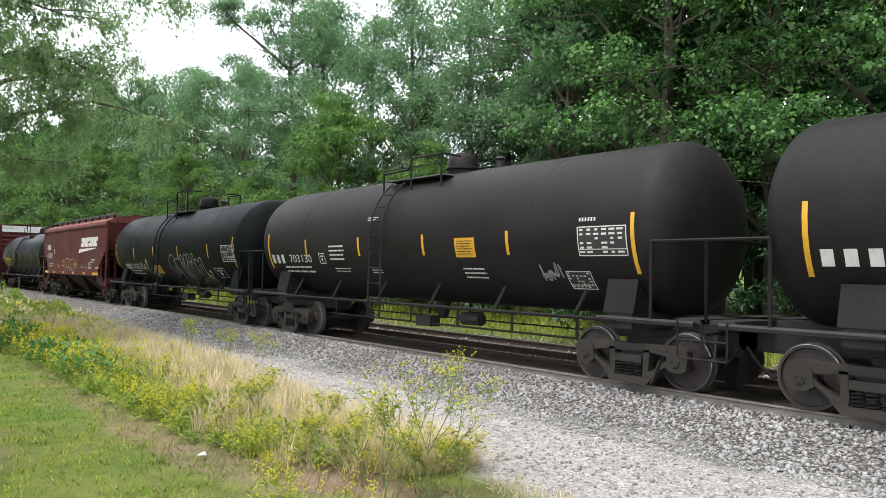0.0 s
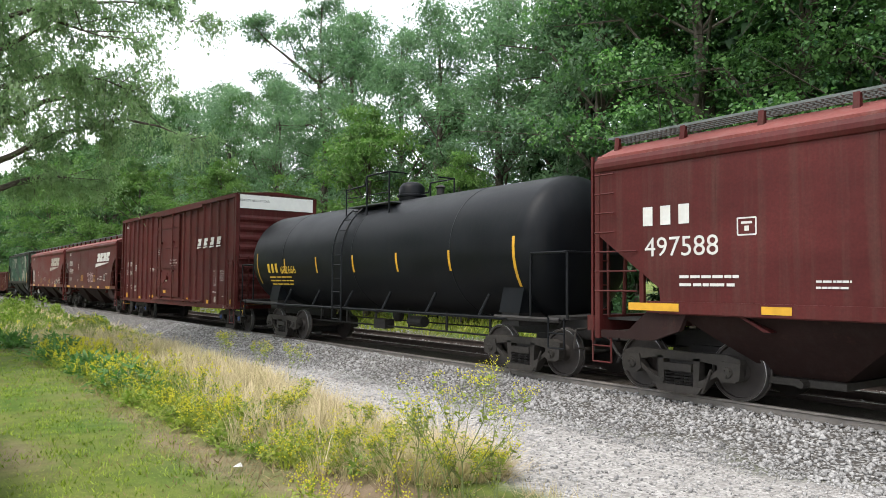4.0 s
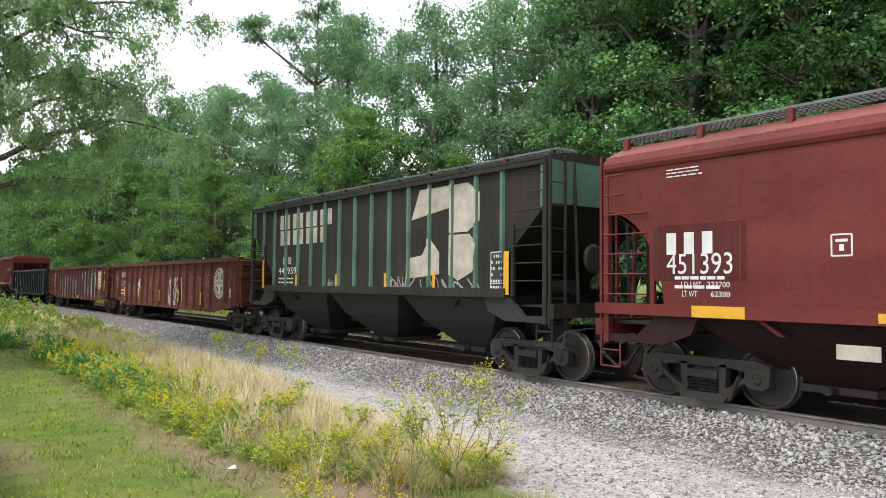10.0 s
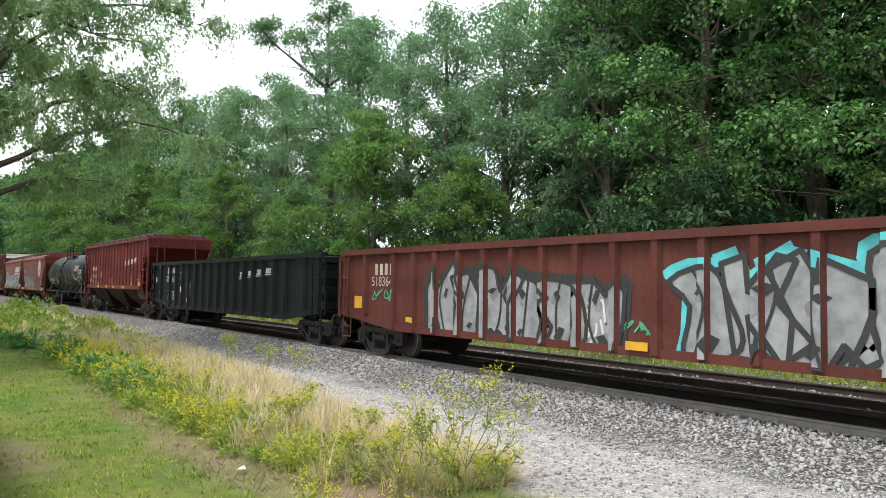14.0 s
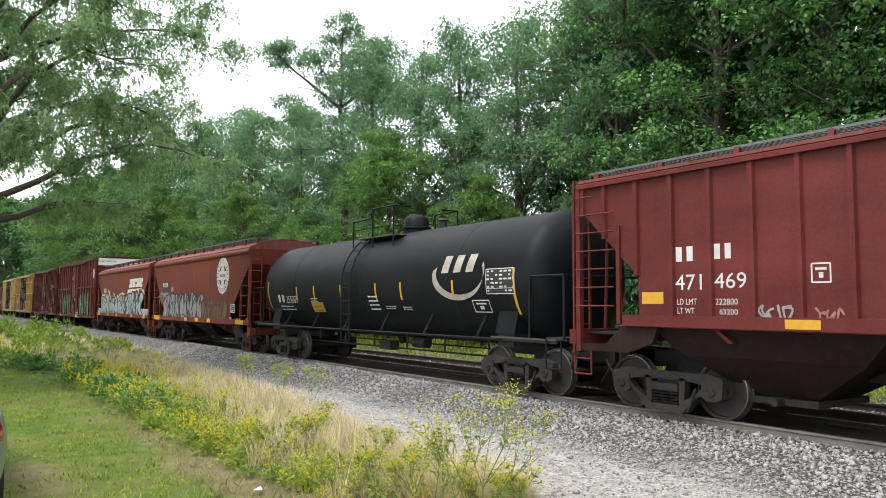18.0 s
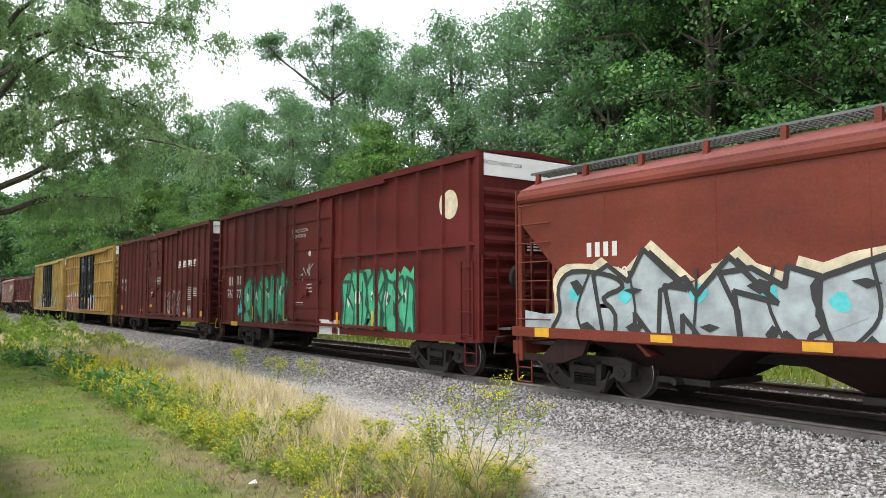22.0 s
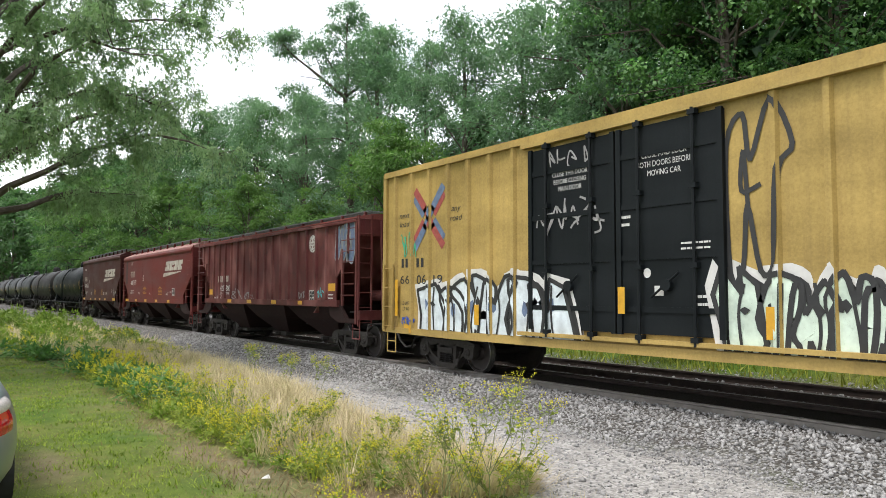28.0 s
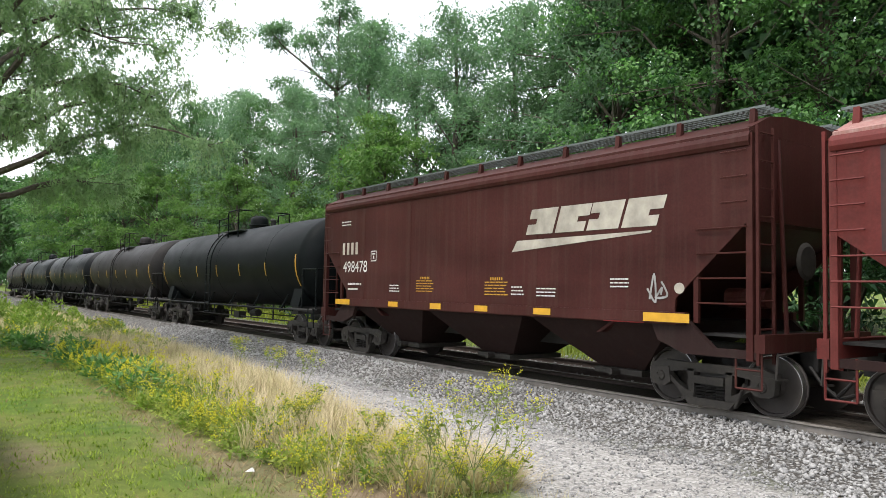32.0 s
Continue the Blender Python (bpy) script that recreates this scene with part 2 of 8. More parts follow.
# spell all lettering once, while the scene is still small
for body, slant in (("048", 0.0),
                    ("06", 0.0),
                    ("120", 0.0),
                    ("19", 0.0),
                    ("202000", 0.0),
                    ("207000", 0.0),
                    ("210200", 0.0),
                    ("213355", 0.0),
                    ("222800", 0.0),
                    ("223700", 0.0),
                    ("25", 0.0),
                    ("255003", 0.0),
                    ("40", 0.0),
                    ("403568", 0.0),
                    ("403986", 0.0),
                    ("429", 0.0),
                    ("447959", 0.0),
                    ("451089", 0.0),
                    ("451393", 0.0),
                    ("469", 0.0),
                    ("471", 0.0),
                    ("485971", 0.0),
                    ("497588", 0.0),
                    ("498478", 0.0),
                    ("517962", 0.0),
                    ("518364", 0.0),
                    ("519", 0.0),
                    ("62300", 0.0),
                    ("63200", 0.0),
                    ("66", 0.0),
                    ("665", 0.0),
                    ("682666", 0.0),
                    ("703130", 0.0),
                    ("75800", 0.0),
                    ("76", 0.0),
                    ("760", 0.0),
                    ("763", 0.0),
                    ("771", 0.0),
                    ("79000", 0.0),
                    ("880", 0.0),
                    ("CIERRE ESTA PUERTA\\nANTES DE CERRAR\\nLA PUERTA PRINCIPAL", 0.0),
                    ("CIERRE Y PONGA\\nEL SEGURO EN AMBAS\\nPUERTAS ANTES DE\\nMOVER EL CARRO", 0.0),
                    ("CLOSE AND LOCK DOORS\\nBEFORE MOVING CAR", 0.0),
                    ("CLOSE AND LOCK\\nBOTH DOORS BEFORE\\nMOVING CAR", 0.0),
                    ("CLOSE THIS DOOR\\nBEFORE CLOSING\\nMAIN DOOR", 0.0),
                    ("Experts", 0.2),
                    ("LD LMT", 0.0),
                    ("LT WT", 0.0),
                    ("Railcar Pooling", 0.2),
                    ("any\\nroad", 0.25),
                    ("next\\nload", 0.25)):
    words(body, 1.0, slant)
words("EXCESS HEIGHT CAR", 0.15)

# ground, track and ballast


def merged(name, verts, faces, P, R, S, mat, smooth=False):
    """Many copies of a small form, joined into one mesh. P: places, R: turns, S: sizes."""
    verts, P, R, S = np.asarray(verts, float), np.asarray(P, float), np.asarray(R, float), np.asarray(S, float)
    if S.ndim == 1:
        S = S[:, None]
    n, k = len(P), len(verts)
    v = np.einsum("nij,nkj->nki", R, verts[None] * S[:, None, :]) + P[:, None, :]
    loops = np.concatenate([np.asarray(f) for f in faces])
    sizes = np.array([len(f) for f in faces])
    all_loops = (loops[None] + (np.arange(n) * k)[:, None]).ravel()
    all_sizes = np.tile(sizes, n)
    me = bpy.data.meshes.new(name)
    me.vertices.add(n * k)
    me.vertices.foreach_set("co", v.astype(np.float32).ravel())
    me.loops.add(len(all_loops))
    me.loops.foreach_set("vertex_index", all_loops.astype(np.int32))
    me.polygons.add(len(all_sizes))
    me.polygons.foreach_set("loop_start", np.concatenate([[0], np.cumsum(all_sizes)[:-1]]).astype(np.int32))
    me.update(calc_edges=True)
    me.validate()
    if smooth:
        me.polygons.foreach_set("use_smooth", np.ones(len(all_sizes), bool))
    me.materials.append(mat)
    return me


def turns(rng, n, lean=1.0):
    """Random turns: any heading, leaning up to lean radians."""
    a, b, c = rng.uniform(0, 2 * np.pi, n), rng.normal(0, lean * 0.5, n), rng.normal(0, lean * 0.5, n)
    ca, sa, cb, sb, cc, sc = np.cos(a), np.sin(a), np.cos(b), np.sin(b), np.cos(c), np.sin(c)
    o, e = np.zeros(n), np.ones(n)
    rz = np.stack([np.stack([ca, -sa, o], -1), np.stack([sa, ca, o], -1), np.stack([o, o, e], -1)], -2)
    rx = np.stack([np.stack([e, o, o], -1), np.stack([o, cb, -sb], -1), np.stack([o, sb, cb], -1)], -2)
    ry = np.stack([np.stack([cc, o, sc], -1), np.stack([o, e, o], -1), np.stack([-sc, o, cc], -1)], -2)
    return rz @ rx @ ry


def profile(x, y):
    """Height of the ground across the line of the track."""
    z = np.interp(y, [-60, -8, 3, 4.2, 5.6, 8.2, 9.6, 10.0, 10.35, 10.46, 10.6, 11.8, 11.95, 12.4, 13.4, 16.4, 17.6, 23, 60, 300], [-0.1, -0.18, -0.22, -0.18, -0.27, -0.30, -0.135, -0.12, -0.12, -0.15, -0.07, -0.07, -0.16, -0.19, -0.25, -0.24, 0.02, 0.45, 2.0, 10])
    # ballast shoulder raised up the line to fit the camera's view of the rail
    z = z + np.interp(x, [-90, -30, -19, -14, -10], [0.15, 0.17, 0.13, 0.06, 0]) * np.interp(y, [8.3, 9.45, 9.9, 10.2], [0, 1, 1, 0])
    return z


def weed_edge(x):
    return np.interp(x, [-60, -34, -22, -18, -14.7, -11, -8.6, -6.5, -5.2, -3], [8.1, 7.6, 6.85, 6.75, 6.4, 5.75, 5.3, 5.1, 4.9, 4.7])


def soil(x, y):
    """How bare the ground is along the foot of the verge: 0 to 1."""
    mid = np.interp(x, [-14, -9, -7, -5.5, -4], [3.0, 2.85, 3.2, 3.65, 4.0])
    wide = np.interp(x, [-14, -9, -7, -5.5, -4], [0.12, 0.24, 0.46, 0.62, 0.6])
    return np.exp(-((y - mid) / wide) ** 2)


def ground_height(x, y):
    b = 0.03 * np.sin(x * 1.7 + 2 * np.sin(y * 1.1)) * np.exp(-((y - 4.5) / 2.2) ** 2) + 0.015 * np.sin(x * 0.9 + y * 1.3) * (y < 8)
    hole = -0.11 * np.exp(-((x + 6.4) / 0.42) ** 2 - ((y - 3.55) / 0.2) ** 2) + 0.10 * np.exp(-((x + 6.2) / 0.4) ** 2 - ((y - 3.95) / 0.22) ** 2)
    return profile(x, y) + b + hole


gx = np.concatenate([np.linspace(-900, -160, 15)[:-1], np.linspace(-160, -45, 40)[:-1], np.arange(-45, 12, 0.25), np.linspace(12.5, 60, 20), np.linspace(80, 900, 12)])
gy = np.concatenate([np.linspace(-900, -30, 12)[:-1], np.linspace(-30, -4, 14)[:-1], np.arange(-4, 10.3, 0.22), [10.44, 10.47, 10.6, 10.8, 11.2, 11.6, 11.8, 11.93, 11.97, 12.2], np.arange(12.4, 20, 0.22), np.linspace(20.5, 60, 30), np.linspace(75, 900, 14)])
GX, GY = np.meshgrid(gx, gy, indexing="ij")
GZ = ground_height(GX, GY)
me = bpy.data.meshes.new("ground")
nx, ny = len(gx), len(gy)
me.from_pydata(np.stack([GX.ravel(), GY.ravel(), GZ.ravel()], 1).tolist(), [], [(i * ny + j, (i + 1) * ny + j, (i + 1) * ny + j + 1, i * ny + j + 1) for i in range(nx - 1) for j in range(ny - 1)])
wob = np.array([noise.noise(Vector((x * 0.8, y * 0.8, 0))) * 0.45 + noise.noise(Vector((x * 3.1, y * 3.1, 4))) * 0.2 for x, y in zip(GX.ravel(), GY.ravel())])
X1, Y1 = GX.ravel(), GY.ravel()


def band(v, lo, hi, s=0.25):
    return np.clip((v - lo) / s + 0.5, 0, 1) * np.clip((hi - v) / s + 0.5, 0, 1)


bare = soil(X1, Y1 + wob * 0.5) * np.clip(0.45 + 2.6 * np.roll(wob, 37), 0, 1) + 0.8 * np.exp(-(((X1 + 9.7) / 1.0) ** 2 + ((Y1 - 1.2) / 0.3) ** 2)) + 0.9 * np.exp(-(((X1 + 6.5) / 0.9) ** 2 + ((Y1 - 3.6) / 0.35) ** 2))
for nm, val in (("gravel", band(Y1 + wob * 1.5, weed_edge(X1), 8.3, 0.5)), ("ballast", band(Y1 + wob * 0.9, 8.0, 16.6, 0.8)), ("mud_and_shade", band(Y1 + wob * 0.3, 10.2, 12.15, 0.3)), ("bare", np.clip(bare * np.clip((X1 + 16) / 3, 0, 1) + 0.45 * band(Y1, 2.4, 3.2, 0.6) * np.clip(2 * wob + 0.3, 0, 1), 0, 1))):
    at = me.attributes.new(nm, "FLOAT", "POINT")
    at.data.foreach_set("value", val.astype(np.float32))


def ground_material():
    m, n, l, b = material("ground")

    def attr(k):
        a = n.new("ShaderNodeAttribute")
        a.attribute_name = k
        return a.outputs["Fac"]
    v = mapped(n, l, (1, 1, 1))
    big, mid, fine = noisy(n, l, v, 0.5, 5), noisy(n, l, v, 3.5, 7, 0.7), noisy(n, l, v, 60, 5, 0.7)
    turf = mixed(n, l, 0.5, ramp(n, l, mid, [(0.35, (0.035, 0.072, 0.008)), (0.65, (0.14, 0.185, 0.025))]), ramp(n, l, big, [(0.40, (0.05, 0.11, 0.014)), (0.66, (0.16, 0.15, 0.05))]))
    turf = mixed(n, l, ramp(n, l, noisy(n, l, v, 1.4, 8, 0.75), [(0.58, (0, 0, 0)), (0.72, (0.75,) * 3)]), turf, (0.20, 0.155, 0.085))
    turf = mixed(n, l, 0.65, turf, ramp(n, l, fine, [(0.3, (0.25,) * 3), (0.7, (0.8,) * 3)]), "OVERLAY")
    soil = ramp(n, l, mixed(n, l, 0.5, mid, fine), [(0.3, (0.12, 0.085, 0.055)), (0.7, (0.30, 0.23, 0.16))])
    grav = ramp(n, l, mixed(n, l, 0.55, fine, mid), [(0.25, (0.16, 0.150, 0.138)), (0.55, (0.30, 0.288, 0.27)), (0.8, (0.41, 0.395, 0.37))])
    peb = n.new("ShaderNodeTexVoronoi")
    peb.inputs["Scale"].default_value = 34
    l.new(v, peb.inputs["Vector"])
    bits = ramp(n, l, peb.outputs["Color"], [(0.15, (0.15, 0.142, 0.134)), (0.5, (0.36, 0.348, 0.33)), (0.9, (0.58, 0.565, 0.54))])
    grav = mixed(n, l, ramp(n, l, mid, [(0.35, (0.25,) * 3), (0.65, (0.8,) * 3)]), grav, bits)
    vor = n.new("ShaderNodeTexVoronoi")
    vor.inputs["Scale"].default_value = 19
    l.new(v, vor.inputs["Vector"])
    ball = mixed(n, l, ramp(n, l, vor.outputs["Distance"], [(0.15, (0, 0, 0)), (0.6, (1, 1, 1))]), ramp(n, l, vor.outputs["Color"], [(0.1, (0.10, 0.098, 0.094)), (0.9, (0.42, 0.41, 0.39))]), (0.06, 0.055, 0.05))
    c = mixed(n, l, attr("bare"), turf, soil)
    c = mixed(n, l, attr("gravel"), c, grav)
    c = mixed(n, l, attr("ballast"), c, ball)
    # between the rails: brown mud, darkened further for shade under the train
    c = mixed(n, l, attr("mud_and_shade"), c, ramp(n, l, fine, [(0.3, (0.030, 0.025, 0.020)), (0.7, (0.085, 0.072, 0.060))]))
    l.new(c, b.inputs["Base Color"])
    b.inputs["Roughness"].default_value = 0.9
    b.inputs["Specular IOR Level"].default_value = 0.15
    bumped(n, l, b, mixed(n, l, attr("ballast"), fine, vor.outputs["Distance"]), 0.7, 0.03)
    return m


me.materials.append(ground_material())
me.polygons.foreach_set("use_smooth", np.ones(len(me.polygons), bool))
tagged(new("ground", me), "gently uneven ground of mown grass, bare soil, gravel and ballast", "ground", kind="structure")

STONE = leafy("ballast_stone", (0.08, 0.078, 0.076), (0.46, 0.452, 0.44), 0.0, 0.9, 30.0)
RAIL_SIDE = plain("dusty_rail_side", (0.19, 0.172, 0.152), 0.85, 0.0, 0.3, 3, 0.2)
RAIL_HEAD = plain("worn_rail_head", (0.22, 0.19, 0.17), 0.35, 0.8, 0.3, 4)
RAIL_RUST = plain("rusty_rail", (0.045, 0.032, 0.026), 0.85, 0.0, 0.35, 5, 0.2)
TIE = plain("weathered_tie_timber", (0.05, 0.04, 0.032), 0.9, 0.0, 0.4, 12, 0.4)
ROCK_V = [(1, 0, 0), (-0.9, 0.1, 0), (0.1, 0.85, 0.1), (0, -1, 0), (0.15, 0.1, 0.7), (-0.1, 0, -0.8)]
ROCK_F = [(0, 2, 4), (2, 1, 4), (1, 3, 4), (3, 0, 4), (2, 0, 5), (1, 2, 5), (3, 1, 5), (0, 3, 5)]


def stones(name, label, n, x0, x1, y0, y1, size, seed, near=0.0):
    rng = np.random.default_rng(seed)
    u = rng.uniform(0, 1, n)
    x = x1 - (x1 - x0) * u ** (1 + near)
    y = rng.uniform(y0, y1, n)
    keep = (np.abs(y - (TRACK_Y - 0.75)) > 0.09) & (np.abs(y - (TRACK_Y + 0.75)) > 0.09)
    x, y = x[keep], y[keep]
    s = rng.lognormal(np.log(size), 0.35, len(x))
    S = np.stack([s, s * rng.uniform(0.6, 1, len(x)), s * rng.uniform(0.5, 0.9, len(x))], 1)
    P = np.stack([x, y, ground_height(x, y) + s * 0.22], 1)
    ob = new(name, merged(name, ROCK_V, ROCK_F, P, turns(rng, len(x), 1.4), S, STONE))
    return tagged(ob, label, "gravel", kind="stuff")


TRACK_Y = 11.2


def rail_line(y, side, head, label, zt=0.0):
    zb = zt - 0.185
    foot, web, top = 0.075, 0.011, 0.037
    r = thing("rail", label, "rail", "rails of the railway line", "structure")
    prof = [(-foot, zb), (foot, zb), (foot, zb + 0.012), (web, zb + 0.032), (web, zt - 0.045), (top, zt - 0.032), (top, zt - 0.008), (top - 0.01, zt), (-top + 0.01, zt), (-top, zt - 0.008), (-top, zt - 0.032), (-web, zt - 0.045), (-web, zb + 0.032), (-foot, zb + 0.012)]
    part("rail_section", Shape().prism([(y + a, b) for a, b in prof], "x", -420, 260), side, r)
    part("rail_head", Shape().box(-420, 260, y - top + 0.006, y + top - 0.006, zt - 0.002, zt + 0.003), head, r)
    return r


rail_line(TRACK_Y - 0.755, RAIL_SIDE, RAIL_HEAD, "dusty grey steel rail with a worn running head")
rail_line(TRACK_Y + 0.755, RAIL_RUST, RAIL_HEAD, "brown steel rail with a worn running head")
TRACK2_Y = 14.45
rail_line(TRACK2_Y - 0.755, RAIL_RUST, RAIL_HEAD, "dark rusty rail of the second track", -0.07)
rail_line(TRACK2_Y + 0.755, RAIL_RUST, RAIL_HEAD, "dark rusty rail of the second track", -0.07)

# the train

TRACK_Y = 11.2
WHEEL_R = 0.457
AXLE = 0.89
ROLLING = []      # each wagon and its place along the train


def spin_rows(x):
    return [(k / FPS, pose(x, 0, 0, 0, math.degrees(travel(k / FPS) / WHEEL_R) % 360, 0)) for k in range(0, 32 * FPS + 1)]


def wheelset_mesh():
    s = Shape()
    for sgn in (-1, 1):
        y = sgn * 0.745
        s.lathe([(y - 0.07 * sgn, 0.10), (y - 0.07 * sgn, WHEEL_R + 0.025), (y - 0.045 * sgn, WHEEL_R + 0.025), (y - 0.035 * sgn, WHEEL_R), (y + 0.07 * sgn, WHEEL_R - 0.006),
                 (y + 0.07 * sgn, WHEEL_R - 0.05), (y + 0.025 * sgn, WHEEL_R - 0.06), (y + 0.02 * sgn, 0.17), (y + 0.09 * sgn, 0.14), (y + 0.09 * sgn, 0.03)], "y", 20)
        for k in range(5):
            a = 2 * math.pi * k / 5
            s.tube((0.2 * math.cos(a), y + 0.024 * sgn, 0.2 * math.sin(a)), (0.2 * math.cos(a), y + 0.028 * sgn, 0.2 * math.sin(a)), 0.02, 6)
    s.tube((0, -1.0, 0), (0, 1.0, 0), 0.075, 12)
    return s.mesh("wheelset", WHEEL, 40)


def tread_mesh():
    """The bright tread that the rail polishes, seen from the end of the axle."""
    y = -0.745
    return Shape().lathe([(y + 0.03, WHEEL_R + 0.001), (y - 0.069, WHEEL_R - 0.004), (y - 0.072, WHEEL_R - 0.012), (y - 0.066, WHEEL_R - 0.016), (y + 0.03, WHEEL_R - 0.016)], "y", 40, ring=True).mesh("rim", TREAD, 40)


def side_frame_mesh():
    """A cast truck side: arched, with two windows and a spring pocket."""
    s = Shape()
    y0, y1 = -0.075, 0.075
    s.prism([(-1.10, 0.05), (-1.08, 0.20), (-0.85, 0.26), (-0.50, 0.25), (0.50, 0.25), (0.85, 0.26), (1.08, 0.20), (1.10, 0.05), (0.74, 0.08), (0.45, 0.12), (-0.45, 0.12), (-0.74, 0.08)], "y", y0, y1)
    for g in (-1, 1):
        s.prism([(g * 1.02, 0.10), (g * 0.78, 0.08), (g * 0.44, -0.32), (g * 0.28, -0.32), (g * 0.28, -0.20), (g * 0.40, -0.18)], "y", y0 - 0.01, y1 + 0.01)
        s.prism([(g * 0.28, 0.16), (g * 0.40, 0.16), (g * 0.37, -0.25), (g * 0.27, -0.25)], "y", y0, y1)
        s.prism([(g * 0.74, 0.16), (g * 1.10, 0.14), (g * 1.08, -0.10), (g * 1.0, -0.15), (g * 0.80, -0.15), (g * 0.70, -0.08)], "y", y0 - 0.03, y1 - 0.05)
    s.prism([(-0.46, -0.28), (0.46, -0.28), (0.36, -0.40), (-0.36, -0.40)], "y", y0 - 0.03, y1 + 0.03)
    s.prism([(-0.26, 0.06), (0.26, 0.06), (0.26, -0.06), (-0.26, -0.06)], "y", y0 - 0.03, y1 + 0.02)
    s.tube((0.46, -0.11, -0.36), (0.62, -0.11, 0.02), 0.022, 6)
    return s.mesh("side_frame", GREY_STEEL, 0)


def spring_mesh():
    s = Shape()
    for cx in (-0.18, 0, 0.18):
        pts = [(cx + 0.075 * math.cos(a), -0.03 + 0.075 * math.sin(a), -0.29 + 0.2 * a / (2 * math.pi * 4)) for a in np.linspace(0, 2 * math.pi * 4, 25)]
        s.path(pts, 0.018, 3)
    return s.mesh("spring", DARK_STEEL, 60)


def cap_mesh(mat):
    s = Shape()
    s.lathe([(-0.13, 0.02), (-0.13, 0.075), (-0.10, 0.09), (0.02, 0.09)], "y", 16)
    for k in range(3):
        a = 2 * math.pi * k / 3 + 0.5
        s.tube((0.05 * math.cos(a), -0.15, 0.05 * math.sin(a)), (0.05 * math.cos(a), -0.12, 0.05 * math.sin(a)), 0.016, 6)
    return s.mesh("bearing_cap", mat, 40)


MESH_WHEELS, MESH_TREAD, MESH_FRAME, MESH_SPRING = wheelset_mesh(), tread_mesh(), side_frame_mesh(), spring_mesh()
MESH_CAP = {"grey": cap_mesh(GREY_STEEL), "blue": cap_mesh(BLUE_CAP)}
bolster = Shape().box(-0.22, 0.22, -0.98, 0.98, -0.12, 0.16).box(-0.3, 0.3, -0.3, 0.3, 0.1, 0.3)
for g in (-1, 1):
    bolster.box(g * 0.38 - 0.05, g * 0.38 + 0.05, -0.85, 0.85, -0.28, -0.12)
MESH_BOLSTER = bolster.mesh("truck", DARK_STEEL)
SPIN, SPIN_COPIES = {}, {}
BELTS = {}        # raised bands along a wagon, as (from, to, depth)
FACES = {}        # per wagon: depth of its panels, and the raised strips over them as (from, to, depth)


def truck(wagon, x, caps="grey"):
    """A two-axle truck of a wagon, its wheelsets turning."""
    t = part("truck", MESH_BOLSTER, None, wagon, at=pose(x, 0, WHEEL_R))
    for g in (-1, 1):
        part("side_frame", MESH_FRAME, None, t, at=pose(0, g * 1.0, 0, 0, 0, 0 if g < 0 else 180))
        part("spring_nest", MESH_SPRING, None, t, at=pose(0, g * 1.0, 0, 0, 0, 0 if g < 0 else 180))
        for ax in (-AXLE, AXLE):
            part("bearing_cap", MESH_CAP[caps], None, t, at=pose(ax, g * 1.0, 0, 0, 0, 0 if g < 0 else 180))
    for ax in (-AXLE, AXLE):
        if ax not in SPIN:
            SPIN[ax], SPIN_COPIES[ax] = part("wheelset", MESH_WHEELS, None, t, at=pose(ax, 0, 0)), []
        else:
            SPIN_COPIES[ax].append(part("wheelset", MESH_WHEELS, None, t, at=pose(ax, 0, 0)))
        part("polished_rim", MESH_TREAD, None, t, at=pose(ax, 0, 0))
    return t


def wagon(label, category, centre, name):
    ob = thing(name, label, category, "wagons of the freight train")
    ob.matrix_basis = pose(centre + travel(0), TRACK_Y, 0)
    ROLLING.append((ob, centre))
    return ob


def couplers(w, half, mat=None, lever=None):
    """Draft sills, knuckles and air hoses at both ends; half: from the middle to the pulling face."""
    for g in (-1, 1):
        s = Shape().box(min(g * (half - 1.2), g * (half - 0.35)), max(g * (half - 1.2), g * (half - 0.35)), -0.2, 0.2, 0.68, 1.02)
        part("draft_sill", s, mat or DARK_STEEL, w)
        k = Shape().box(min(g * (half - 0.35), g * (half + 0.02)), max(g * (half - 0.35), g * (half + 0.02)), -0.09, 0.09, 0.76, 0.94)
        k.box(min(g * (half - 0.12), g * (half + 0.05)), max(g * (half - 0.12), g * (half + 0.05)), -0.16, 0.16, 0.72, 0.98)
        part("coupler", k, GREY_STEEL, w)
        h = Shape().path([(g * (half - 0.4), -0.35, 0.75), (g * (half - 0.2), -0.36, 0.5), (g * half, -0.3, 0.32), (g * (half + 0.12), -0.1, 0.38)], 0.028, 6)
        part("air_hose", h, DARK_STEEL, w)
        b = Shape().path([(g * (half - 0.45), 0, 1.0), (g * (half - 0.35), -1.3, 0.95), (g * (half - 0.35), -1.35, 0.62), (g * (half - 0.35), -1.05, 0.6)], 0.018, 5)
        part("uncoupling_lever", b, lever or GREY_STEEL, w)


def ladder(w, x, z0, z1, mat, y=-HW - 0.06, width=0.42, axis="x", step=0.38):
    s = Shape()
    ends = ((x - width / 2, y), (x + width / 2, y)) if axis == "x" else ((x, y), (x, y + width))
    n = max(2, round((z1 - z0) / step))
    for (px, py) in ends:
        s.box(px - 0.022, px + 0.022, py - 0.022, py + 0.022, z0, z1)
    for i in range(n):
        z = z0 + 0.1 + i * (z1 - z0 - 0.2) / max(1, n - 1)
        s.tube((*ends[0], z), (*ends[1], z), 0.014, 6)
    part("ladder", s, mat, w)


